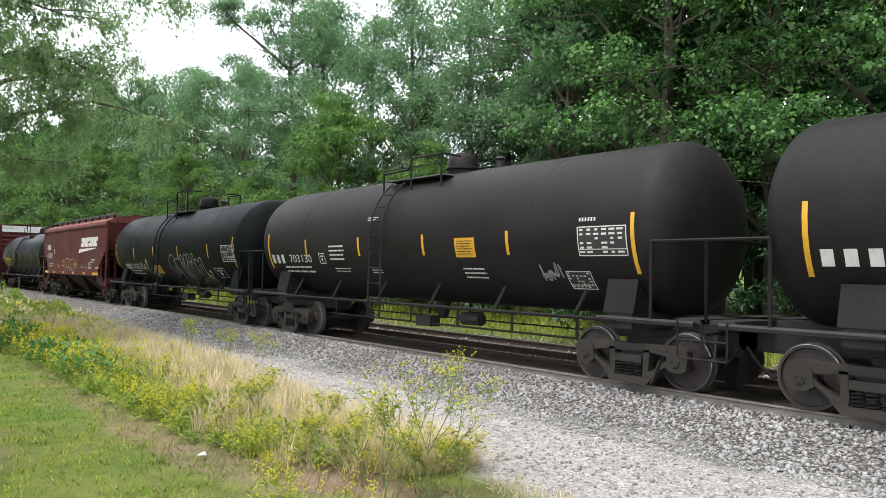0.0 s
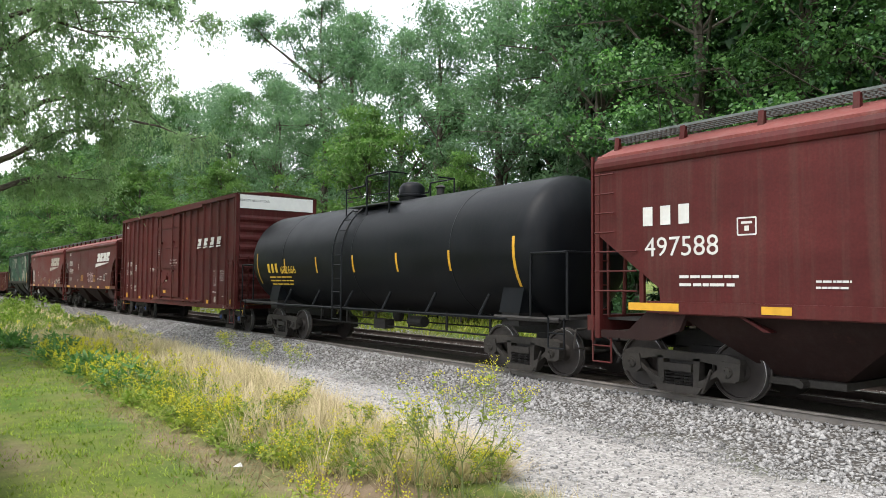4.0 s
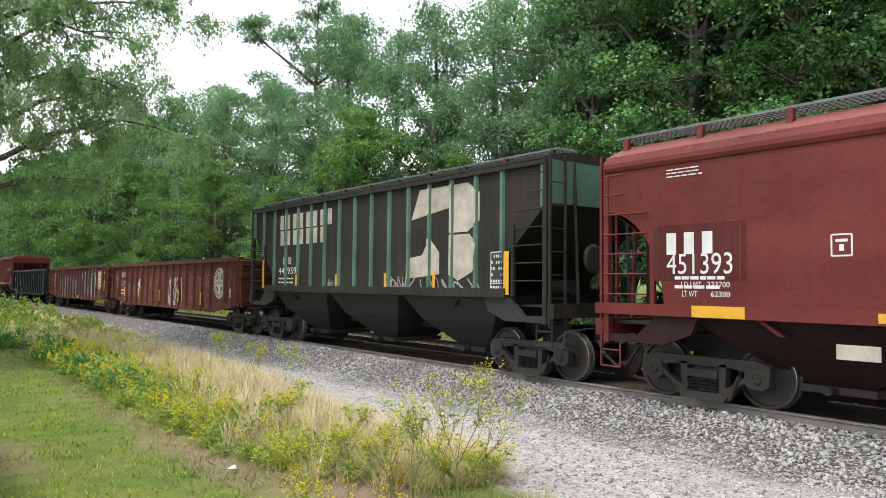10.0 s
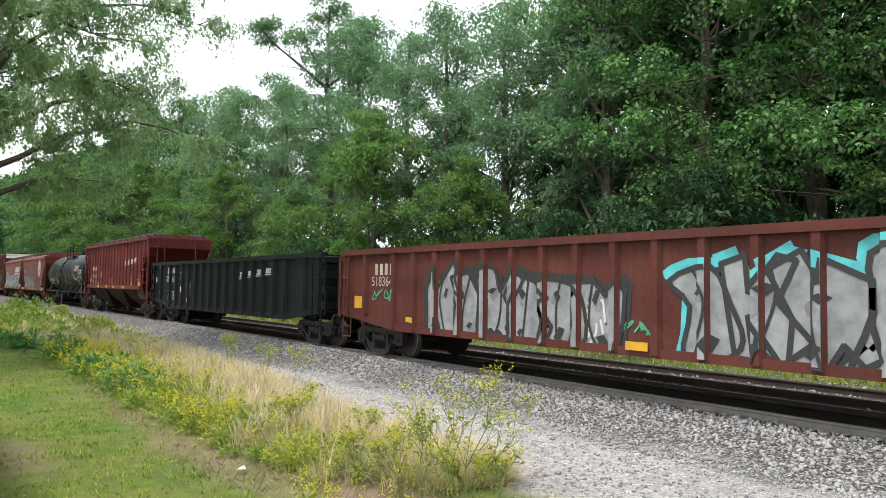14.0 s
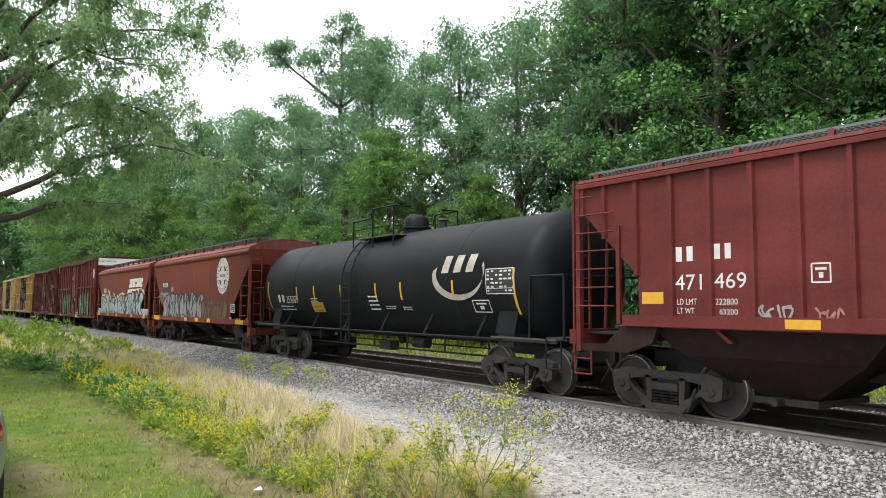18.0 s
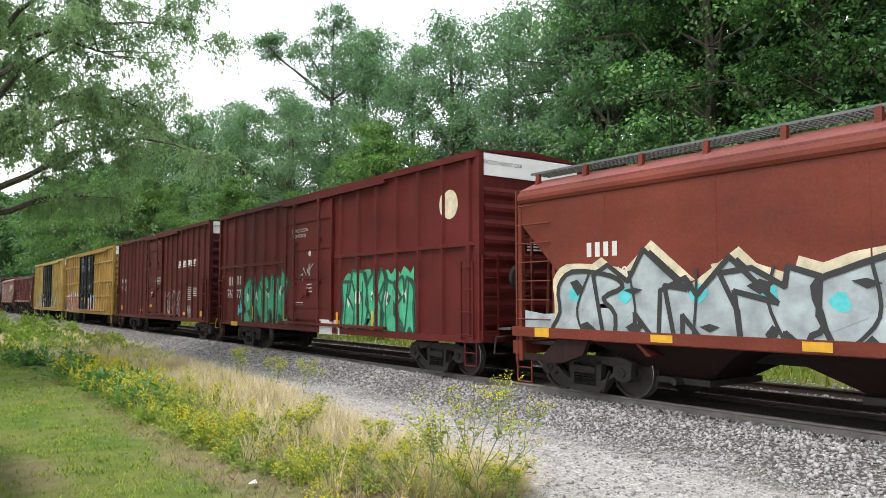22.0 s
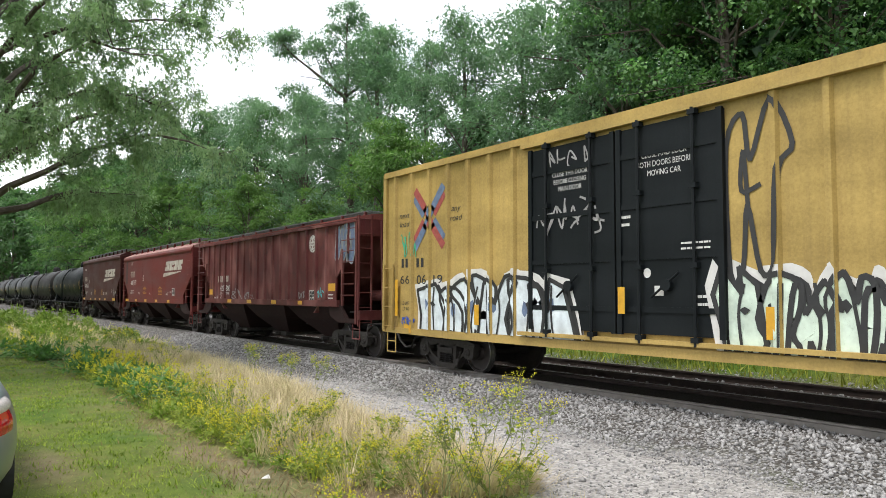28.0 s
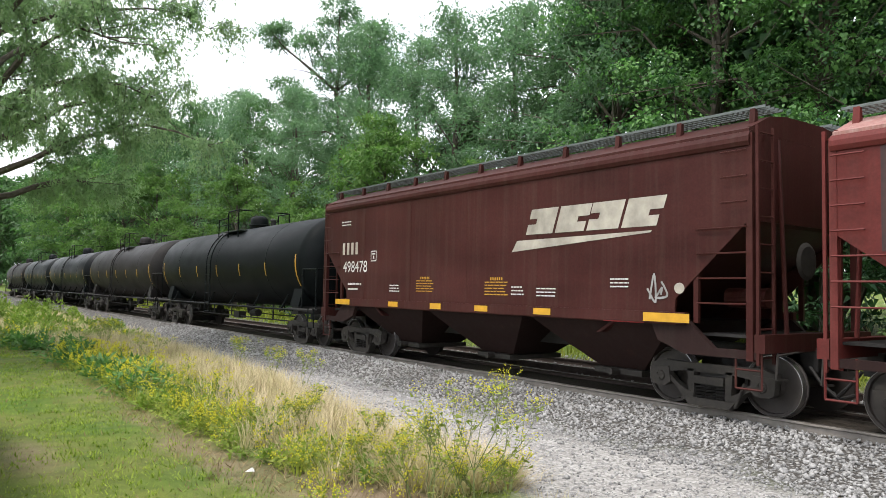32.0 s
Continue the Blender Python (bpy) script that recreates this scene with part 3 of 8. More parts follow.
def step_irons(w, x, z, mat, y=-HW + 0.05, width=0.4):
    s = Shape().path([(x - width / 2, y, z), (x - width / 2, y, z - 0.55), (x + width / 2, y, z - 0.55), (x + width / 2, y, z)], 0.018, 5)
    s.path([(x - width / 2, y, z - 0.28), (x + width / 2, y, z - 0.28)], 0.016, 5)
    part("sill_step", s, mat, w)


def hopper(front, rear, mat, name, label, eave=3.86, sill=1.36, ribs=(), curved=False, rib_mat=None, trucks=(1.15, 1.35), bays=3, cut=1.0, caps="grey", walk_mat=None, end_mat=None, roof_mat=None, bay_mat=None, low=0.0, sill_in=1.05, foot=0.36):
    """A covered hopper wagon. front, rear: its upper side corners along the train."""
    c, L = (front + rear) / 2, front - rear
    h = L / 2
    w = wagon(label, "covered hopper", c, name)
    # sides, with the end bays cut back below the corner
    zc_ = eave - 1.25 - low
    if curved:
        front_edge = [(h, eave)] + [(h - 1.15 * math.sin(t), zc_ - (zc_ - sill) * (1 - math.cos(t))) for t in np.linspace(0, math.pi / 2, 10)]
    else:
        front_edge = [(h, eave), (h, zc_), (h - 1.25 * cut, sill + foot), (h - 1.27 * cut, sill + 0.2), (h - 1.25 * cut, sill - 0.05)]
    outline = [(-x, z) for x, z in front_edge[::-1]] + front_edge
    for g in (-1, 1):
        n_ = "side_sheet"
        s = Shape()
        if curved or not ribs:
            # gently bulging sheet in bands of height
            s.prism(outline, "y", g * HW, g * (HW - 0.04))
        else:
            s.prism(outline, "y", g * (HW - 0.06), g * (HW - 0.1))
        part(n_, s, mat, w)
        if ribs:
            for x in ribs:
                zb = sill
                d = h - abs(x)
                if d < 1.25 * cut:
                    zb = zc_ - (zc_ - sill - foot) * min(1, d / (1.25 * cut))
                part("side_post", Shape().prism([(x - 0.055, g * (HW - 0.06)), (x - 0.035, g * HW), (x + 0.035, g * HW), (x + 0.055, g * (HW - 0.06))], "z", zb, eave), rib_mat or mat, w)
        # seams between the sheets of a smooth side
        if not ribs:
            for i in range(1, 6):
                x = -h + L * i / 6
                part("sheet_seam", Shape().box(x - 0.012, x + 0.012, g * HW - 0.004, g * HW + 0.002, sill, eave - 0.04), mat, w)
        # eave rail, sill, corner posts
        if ribs:
            part("eave_rail", Shape().prism([(g * (HW - 0.02), eave - 0.08), (g * (HW + 0.03), eave - 0.08), (g * (HW + 0.03), eave - 0.01), (g * (HW - 0.1), eave + 0.05)], "x", -h - 0.02, h + 0.02), mat, w)
        else:
            part("eave_rail", Shape().prism([(g * (HW - 0.02), eave - 0.20), (g * (HW + 0.03), eave - 0.18), (g * (HW + 0.055), eave - 0.12), (g * (HW + 0.05), eave - 0.05), (g * (HW + 0.015), eave + 0.02), (g * (HW - 0.1), eave + 0.065)], "x", -h - 0.02, h + 0.02), mat, w)
        part("side_sill", Shape().box(-h + sill_in, h - sill_in, g * (HW - 0.05), g * (HW + 0.05), sill - 0.03, sill + 0.15), mat, w)
        for e in (-1, 1):
            part("corner_post", Shape().box(e * h - 0.05, e * h + 0.05, g * (HW - 0.08), g * (HW + 0.01), sill - 0.5, eave), mat, w)
            part("bay_brace", Shape().box(e * (h - 0.9) - 0.04, e * (h - 0.9) + 0.04, g * (HW - 0.08), g * (HW - 0.02), sill, zc_ - 0.35), mat, w)
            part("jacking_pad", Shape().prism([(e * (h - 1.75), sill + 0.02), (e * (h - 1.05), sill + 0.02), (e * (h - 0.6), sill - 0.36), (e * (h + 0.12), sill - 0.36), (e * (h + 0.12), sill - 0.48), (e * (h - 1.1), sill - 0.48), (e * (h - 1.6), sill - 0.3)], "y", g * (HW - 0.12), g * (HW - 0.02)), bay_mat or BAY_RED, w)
    # roof with a hatch trough, running boards
    zr, rise = eave + 0.02, 0.5 if ribs else 1.0
    roof = [(-HW, zr), (-HW, zr + 0.05), (-1.0, zr + 0.30 * rise), (-0.55, zr + 0.36 * rise), (0.55, zr + 0.36 * rise), (1.0, zr + 0.30 * rise), (HW, zr + 0.05), (HW, zr)]
    part("roof", Shape().prism(roof, "x", -h, h), roof_mat or ROOF_DUSTY, w)
    for k in range(3):
        x = -L / 3 + k * L / 3
        part("hatch_cover", Shape().box(x - L / 6.4, x + L / 6.4, -0.32, 0.32, zr + 0.34 * rise, zr + 0.41 * rise), walk_mat or mat, w)
    for g in (-1, 1):
        board = Shape()
        y0, y1 = sorted((g * 0.74, g * 1.20))
        for j in range(5):
            y = y0 + (y1 - y0) * j / 4
            board.box(-h - 0.05, h + 0.05, y - 0.012, y + 0.012, zr + 0.40 * rise, zr + 0.40 * rise + 0.04)
        n = int(L / 0.09)
        for j in range(n):
            x = -h + L * j / n
            board.box(x - 0.008, x + 0.008, y0, y1, zr + 0.40 * rise + 0.005, zr + 0.40 * rise + 0.03)
        part("running_board", board, GRATING, w)
        n = 11
        for j in range(n):
            x = -h + 0.15 + (L - 0.3) * j / (n - 1)
            part("board_bracket", Shape().prism([(g * 1.16, zr + 0.40 * rise + 0.03), (g * 1.21, zr + 0.40 * rise + 0.03), (g * 1.25, zr + 0.12 * rise), (g * 1.14, zr + 0.16 * rise)], "x", x - 0.045, x + 0.045), mat, w)
    # ends: upper sheet, slope sheet, platform, ladders
    for e in (-1, 1):
        part("end_sheet", Shape().prism([(e * (h - 0.03), zc_), (e * h, eave + 0.1), (e * (h - 0.05), eave + 0.1), (e * (h - 0.08), zc_)], "y", -HW + 0.04, HW - 0.04), end_mat or mat, w)
        part("slope_sheet", Shape().prism([(e * (h - 0.05), zc_), (e * (h - 0.1), zc_ - 0.05), (e * (h - 3.0), sill - 0.25), (e * (h - 2.9), sill - 0.25)], "y", -HW + 0.13, HW - 0.13), mat, w)
        part("end_sill", Shape().box(e * (h + 0.15) - 0.08, e * (h + 0.15) + 0.08, -HW, HW, sill - 0.38, sill - 0.12), mat, w)
        part("end_platform", Shape().box(min(e * (h - 1.0), e * (h + 0.2)), max(e * (h - 1.0), e * (h + 0.2)), -1.2, 1.2, sill - 0.2, sill - 0.16), DARK_STEEL, w)
        for y in (-0.75, 0.75):
            part("end_post", Shape().tube((e * (h + 0.1), y, sill - 0.2), (e * (h - 0.02), y, eave), 0.035), mat, w)
        ladder(w, e * (h + 0.12), sill - 0.55, eave + 0.1, mat, -HW + 0.02, 0.4, "y")
        for z in np.linspace(sill + 0.3, eave - 0.25, 7):
            s = Shape().path([(e * h, -HW - 0.07, z), (e * (h - 0.42), -HW - 0.07, z)] if z > zc_ - 0.05 else [(e * h, -HW - 0.07, z), (e * (h - 0.85), -HW - 0.03, z)], 0.014, 5)
            part("grab_iron", s, mat, w)
        step_irons(w, e * (h - 0.05), sill - 0.35, mat)
    part("brake_wheel", Shape().lathe([(h + 0.26, 0.22), (h + 0.29, 0.28), (h + 0.32, 0.22)], "x", 20, (-0.55, 2.3)), GREY_STEEL, w)
    part("brake_cylinder", Shape().tube((h - 0.4, -0.35, 1.75), (h - 1.1, -0.35, 1.75), 0.16, 14), mat, w)
    # outlet bays below
    span = L - 2.7
    for k in range(bays):
        x = -span / 2 + span * (k + 0.5) / bays
        a, b = span / bays / 2 - 0.06, 0.5
        s, top, knee, bot = Shape(), sill, min(1.0, sill - 0.2), 0.44
        rings = [(a, HW - 0.12, top), (a * 0.74, HW - 0.42, knee), (b, 0.62, bot)]
        s.add([(x + i * q, j * yy, z) for q, yy, z in rings for i, j in ((-1, -1), (1, -1), (1, 1), (-1, 1))],
              [(k0 * 4 + i, k0 * 4 + (i + 1) % 4, k0 * 4 + 4 + (i + 1) % 4, k0 * 4 + 4 + i) for k0 in (0, 1) for i in range(4)] + [(0, 1, 2, 3), (8, 11, 10, 9)])
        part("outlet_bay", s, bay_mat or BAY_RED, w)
        part("outlet_gate", Shape().box(x - 0.55, x + 0.55, -0.75, 0.75, 0.33, 0.43).tube((x, -0.95, 0.38), (x, -0.7, 0.38), 0.06, 8), GREY_STEEL, w)
    FACES[w.name] = (HW - 0.06 if ribs else HW, [(x_ - 0.036, x_ + 0.036, HW) for x_ in ribs])
    part("centre_sill", Shape().box(-h, h, -0.2, 0.2, 0.72, 1.0), DARK_STEEL, w)
    couplers(w, h + 0.62)
    truck(w, h - trucks[0], caps)
    truck(w, -h + trucks[1], caps)
    return w, h, eave, sill


def boxcar(front, rear, mat, name, label, eave=4.86, sill=0.78, ribs=(), door=(-0.15, 3.1), door_mat=None, rows=False, trucks=(2.1, 2.1), caps="grey", two_doors=False, cap_label="EXCESS HEIGHT CAR", roof_mat=None):
    """A high-cube boxcar with outside posts and a plug door. door: its middle and width."""
    c, L = (front + rear) / 2, front - rear
    h = L / 2
    w = wagon(label, "boxcar", c, name)
    dx, dw = door
    d0, d1 = dx - dw / 2, dx + dw / 2
    yp = HW - 0.07
    for g in (-1, 1):
        part("side_panel", Shape().box(-h, h, g * (yp - 0.05), g * yp, sill + 0.1, eave), mat, w)
        part("side_sill", Shape().prism([(-h, sill + 0.16), (-h, sill + 0.04), (-h + 2.6, sill), (h - 2.6, sill), (h, sill + 0.04), (h, sill + 0.16)], "y", g * (HW - 0.1), g * (HW - 0.01)), mat, w)
        part("top_rail", Shape().box(-h - 0.02, h + 0.02, g * (HW - 0.1), g * (HW + 0.02), eave - 0.1, eave + 0.03), mat, w)
        xs = []
        for x in ribs:
            xs.append(x)
            part("side_post", Shape().prism([(x - 0.075, g * yp), (x - 0.045, g * HW), (x + 0.045, g * HW), (x + 0.075, g * yp)], "z", sill + 0.16, eave - 0.1), mat, w)
        if rows:
            for z in rows:
                part("side_belt", Shape().box(-h + 0.05, d0 - 0.1, g * yp, g * (HW - 0.005), z - 0.05, z + 0.05), mat, w)
                part("side_belt", Shape().box(d1 + 0.1, h - 0.05, g * yp, g * (HW - 0.005), z - 0.05, z + 0.05), mat, w)
        # door and its rails, rods and handles
        dm = door_mat or mat
        for (a, b) in ([(d0, dx + 0.05), (dx + 0.09, d1)] if two_doors else [(d0, d1)]):
            dr = part("door", Shape().box(a, b, g * (yp + 0.015), g * (yp + 0.06), sill + 0.35, eave - 0.28), dm, w)
            for z in np.linspace(sill + 0.75, eave - 0.75, 4):
                part("door_rib", Shape().box(a + 0.06, b - 0.06, g * (yp + 0.05), g * (yp + 0.085), z - 0.045, z + 0.045), dm, dr)
            for x in (a + 0.05, b - 0.05):
                part("door_edge", Shape().box(x - 0.05, x + 0.05, g * (yp + 0.05), g * (yp + 0.10), sill + 0.33, eave - 0.26), dm, dr)
            for x in (a + (b - a) * 0.24, a + (b - a) * 0.76):
                part("locking_rod", Shape().tube((x, g * (HW + 0.06), sill + 0.2), (x, g * (HW + 0.06), eave - 0.18), 0.028), dm, dr)
                for z in (sill + 0.3, sill + 1.45, eave - 1.4, eave - 0.25):
                    part("rod_bracket", Shape().box(x - 0.07, x + 0.07, g * (yp + 0.05), g * (HW + 0.09), z - 0.04, z + 0.04), dm, dr)
            xm = (a + b) / 2
            part("door_handle", Shape().tube((xm - 0.3, g * (HW + 0.05), sill + 0.95), (xm + 0.25, g * (HW + 0.05), sill + 1.35), 0.02).tube((xm, g * (HW - 0.02), sill + 1.15), (xm, g * (HW + 0.08), sill + 1.15), 0.1, 12), dm, dr)
        part("door_track", Shape().box(d0 - 0.3, min(h - 0.3, d1 + dw * 0.9), g * (HW - 0.06), g * (HW + 0.07), sill + 0.20, sill + 0.27), mat, w)
        part("door_hood", Shape().box(d0 - 0.2, min(h - 0.3, d1 + dw * 0.9), g * (HW - 0.06), g * (HW + 0.06), eave - 0.2, eave - 0.1), mat, w)
        for e in (-1, 1):
            part("corner_post", Shape().box(e * h - 0.07, e * h + 0.07, g * (HW - 0.13), g * (HW + 0.005), sill + 0.05, eave), mat, w)
    FACES[w.name] = (yp, [(x - 0.046, x + 0.046, HW) for x in xs] + [(d0, d1, yp + 0.062)])
    BELTS[w.name] = [(z - 0.05, z + 0.05, HW - 0.005) for z in rows or ()]
    part("roof", Shape().prism([(-HW, eave), (-HW, eave + 0.05), (0, eave + 0.17), (HW, eave + 0.05), (HW, eave)], "x", -h - 0.03, h + 0.03), roof_mat or mat, w)
    part("underframe", Shape().box(-h, h, -HW + 0.12, HW - 0.12, sill + 0.2, sill + 0.32).box(-h, h, -0.25, 0.25, sill - 0.1, sill + 0.2), DARK_STEEL, w)
    for e in (-1, 1):
        part("end_wall", Shape().box(min(e * h, e * (h - 0.06)), max(e * h, e * (h - 0.06)), -HW + 0.05, HW - 0.05, sill + 0.1, eave + 0.05), mat, w)
        for i in range(9):
            z = sill + 0.45 + i * (eave - sill - 1.3) / 8
            s = Shape().prism([(e * h, z - 0.13), (e * (h + 0.055), z - 0.04), (e * (h + 0.055), z + 0.04), (e * h, z + 0.13)], "y", -HW + 0.16, HW - 0.16)
            part("end_corrugation", s, mat, w)
        p = part("white_end_panel", Shape().box(min(e * (h + 0.01), e * (h + 0.03)), max(e * (h + 0.01), e * (h + 0.03)), -HW + 0.06, HW - 0.06, eave - 0.48, eave + 0.03), WHITE_CLEAN, w)
        if cap_label and e > 0:
            me = words(cap_label, 0.085)
            me.transform(Matrix.Rotation(radians(90), 4, "Z"))
            me.materials.append(TEXT_BLACK)
            part("lettering", me, None, w, at=pose(h + 0.036, -0.85, eave - 0.2))
            for k, z in enumerate((eave - 0.93, eave - 1.42, eave - 1.9)):
                rows_of_ink = Shape()
                for j in range(3):
                    rows_of_ink.box(h + 0.056, h + 0.060, 0.05 - 0.12 * k, 0.75 - 0.1 * ((j + k) % 2), z - 0.07 * j - 0.018, z - 0.07 * j + 0.018)
                tagged(part("stencil_block", rows_of_ink, WHITE, w), kind="stuff")
        ladder(w, e * (h - 0.30), sill + 0.1, sill + 1.75, mat, -HW - 0.05, 0.42)
        ladder(w, e * (h + 0.12), sill + 0.1, sill + 1.9, mat, -HW + 0.05, 0.42, "y")
        step_irons(w, e * (h - 0.30), sill + 0.1, mat)
        part("crossover_platform", Shape().box(e * (h + 0.3) - 0.22, e * (h + 0.3) + 0.22, -1.1, 1.1, sill + 0.32, sill + 0.36), GRATING, w)
        part("end_sill", Shape().box(e * (h + 0.05) - 0.06, e * (h + 0.05) + 0.06, -HW + 0.02, HW - 0.02, sill + 0.05, sill + 0.3), mat, w)
    part("brake_wheel", Shape().lathe([(h + 0.2, 0.22), (h + 0.23, 0.28), (h + 0.26, 0.22)], "x", 20, (-0.6, 2.2)), GREY_STEEL, w)
    couplers(w, h + 0.65, None, REFLECT if caps == "blue" else None)
    truck(w, h - trucks[0], caps)
    truck(w, -h + trucks[1], caps)
    return w, h, eave, sill


def gondola(front, rear, mat, name, label, top=2.66, sill=0.72, posts=(), trucks=(1.3, 1.4), caps="grey"):
    c, L = (front + rear) / 2, front - rear
    h = L / 2
    w = wagon(label, "gondola wagon", c, name)
    yp = HW - 0.10
    for g in (-1, 1):
        part("side_wall", Shape().prism([(-h, 1.02), (-h + 2.6, sill), (h - 2.6, sill), (h, 1.02), (h, top), (-h, top)], "y", g * (yp - 0.04), g * yp), mat, w)
        part("top_chord", Shape().box(-h - 0.03, h + 0.03, g * (yp - 0.08), g * (HW + 0.02), top - 0.08, top + 0.06), mat, w)
        sl = Shape().box(-h + 2.6, h - 2.6, min(g * yp, g * (yp + 0.05)), max(g * yp, g * (yp + 0.05)), sill - 0.02, sill + 0.13)
        for e in (-1, 1):
            sl.prism([(e * h, 1.14), (e * h, 1.0), (e * (h - 2.6), sill - 0.02), (e * (h - 2.6), sill + 0.13)], "y", g * yp, g * (yp + 0.05))
        part("side_sill", sl, mat, w)
        for x in posts:
            zb = 1.06 if abs(x) > h - 2.5 else sill + 0.02
            part("side_post", Shape().prism([(x - 0.11, g * yp), (x - 0.06, g * HW), (x + 0.06, g * HW), (x + 0.11, g * yp)], "z", zb, top - 0.06), mat, w)
    FACES[w.name] = (yp, [(x_ - 0.061, x_ + 0.061, HW) for x_ in posts])
    part("floor", Shape().box(-h + 0.05, h - 0.05, -yp + 0.05, yp - 0.05, 1.02, 1.12).box(-h, h, -0.25, 0.25, 0.7, 1.02), DARK_STEEL, w)
    for e in (-1, 1):
        part("end_wall", Shape().box(e * h - 0.04, e * h + 0.04, -yp, yp, 1.0, top), mat, w)
        for i in range(4):
            z = 1.2 + i * (top - 1.35) / 3
            part("end_rib", Shape().prism([(e * h, z - 0.12), (e * (h + 0.13), z - 0.08), (e * (h + 0.13), z + 0.08), (e * h, z + 0.12)], "y", -HW + 0.02, HW - 0.02), mat, w)
        ladder(w, e * (h - 0.25), 0.95, top - 0.1, mat, -HW - 0.05, 0.4)
        ladder(w, e * (h + 0.18), 0.95, top - 0.1, mat, -HW + 0.04, 0.4, "y")
        step_irons(w, e * (h - 0.25), 1.0, mat)
    couplers(w, h + 0.65)
    truck(w, h - trucks[0], caps)
    truck(w, -h + trucks[1], caps)
    return w, h, top, sill


def tank(front, rear, mat, name, label, r=1.5, zc=2.62, marks=7, box_x=0.0, trucks=(0.4, 0.9), high_rail=True, dome=0.36, ladder_x=-0.6, overhang=0.35):
    """A tank wagon. front, rear: where the straight barrel ends."""
    c, L = (front + rear) / 2, front - rear
    h = L / 2
    w = wagon(label, "tank wagon", c, name)
    prof = [(-h - 0.62 * math.sin(a), r * math.cos(a) ** 0.75 if math.cos(a) > 0 else 0.001) for a in np.linspace(math.pi / 2 - 0.02, 0.0, 9)]
    prof = [(x, max(0.02, q)) for x, q in prof] + [(-h + L * k / 6, r) for k in range(1, 6)] + [(-x, max(0.02, q)) for x, q in prof[::-1]]
    part("barrel", Shape().lathe(prof, "x", 56, (0, zc)), mat, w, "", 30)
    for k in (-0.5, 0.0, 0.5):
        part("weld_seam", Shape().lathe([(k * L * 0.66 - 0.03, r - 0.01), (k * L * 0.66 - 0.02, r + 0.006), (k * L * 0.66 + 0.02, r + 0.006), (k * L * 0.66 + 0.03, r - 0.01)], "x", 56, (0, zc)), mat, w, "", 60)
    top = zc + r
    # manway with its fittings housing, platform and railing
    bx = box_x
    part("fittings_housing", Shape().lathe([(top - 0.15, dome), (top + 0.06, dome), (top + 0.08, dome + 0.05), (top + 0.12, dome + 0.05), (top + 0.14, dome), (top + 0.34, dome - 0.02), (top + 0.44, dome - 0.1), (top + 0.48, dome - 0.22)], "z", 28, (bx + 0.6, 0)), mat, w, "", 40)
    part("safety_valve", Shape().lathe([(top - 0.05, 0.1), (top + 0.2, 0.1), (top + 0.24, 0.14), (top + 0.3, 0.05)], "z", 14, (bx + 1.75, 0.1)), DARK_STEEL, w, "", 40)
    pl = Shape()
    for g in (-1, 1):
        pl.box(bx - 1.1, bx + 1.1, min(g * 0.55, g * 0.98), max(g * 0.55, g * 0.98), top - 0.16, top - 0.13)
    part("platform", pl, GRATING, w)
    zr = top + (0.62 if high_rail else 0.3)
    for g in (-1, 1):
        rl = Shape()
        y = g * 1.05
        for x in (bx - 1.1, bx, bx + 1.1):
            rl.tube((x, y, top - 0.55), (x, y, zr - (0.25 if x < bx else 0)), 0.024)
        rl.path([(bx - 1.1, y, zr - 0.28), (bx - 0.1, y, zr - 0.25), (bx, y, zr), (bx + 1.1, y, zr), (bx + 1.1, g * 0.5, zr)], 0.022)
        rl.path([(bx - 1.1, y, top + 0.1), (bx + 1.1, y, top + 0.1)], 0.013)
        part("railing", rl, mat, w)
    # side ladder bent over the barrel
    for g in (-1, 1):
        ld = Shape()
        for dx in (-0.24, 0.24):
            pts = [(bx + ladder_x + dx, g * (r + 0.10) * math.sin(a), zc + (r + 0.10) * math.cos(a)) for a in np.linspace(0.65, math.pi / 2, 8)] + [(bx + ladder_x + dx, g * (r + 0.1), 0.75)]
            ld.path(pts, 0.026, 5)
        for a in np.linspace(0.7, math.pi / 2, 5):
            ld.tube((bx + ladder_x - 0.24, g * (r + 0.10) * math.sin(a), zc + (r + 0.10) * math.cos(a)), (bx + ladder_x + 0.24, g * (r + 0.10) * math.sin(a), zc + (r + 0.10) * math.cos(a)), 0.016, 5)
        for z in np.arange(0.8, zc - 0.1, 0.36):
            ld.tube((bx + ladder_x - 0.24, g * (r + 0.1), z), (bx + ladder_x + 0.24, g * (r + 0.1), z), 0.016, 5)
        part("side_ladder", ld, mat, w)
    # saddles, stub sills, side rails and brake gear
    tf, tr_ = h - trucks[0], -h + trucks[1]
    for x in (tf, tr_):
        part("saddle", Shape().prism([(-1.25, 1.75), (-1.38, 1.2), (1.38, 1.2), (1.25, 1.75), (0.8, 1.22), (-0.8, 1.22)], "x", x - 0.3, x + 0.3), mat, w)
        part("bolster_beam", Shape().box(x - 0.25, x + 0.25, -1.35, 1.35, 0.95, 1.22), DARK_STEEL, w)
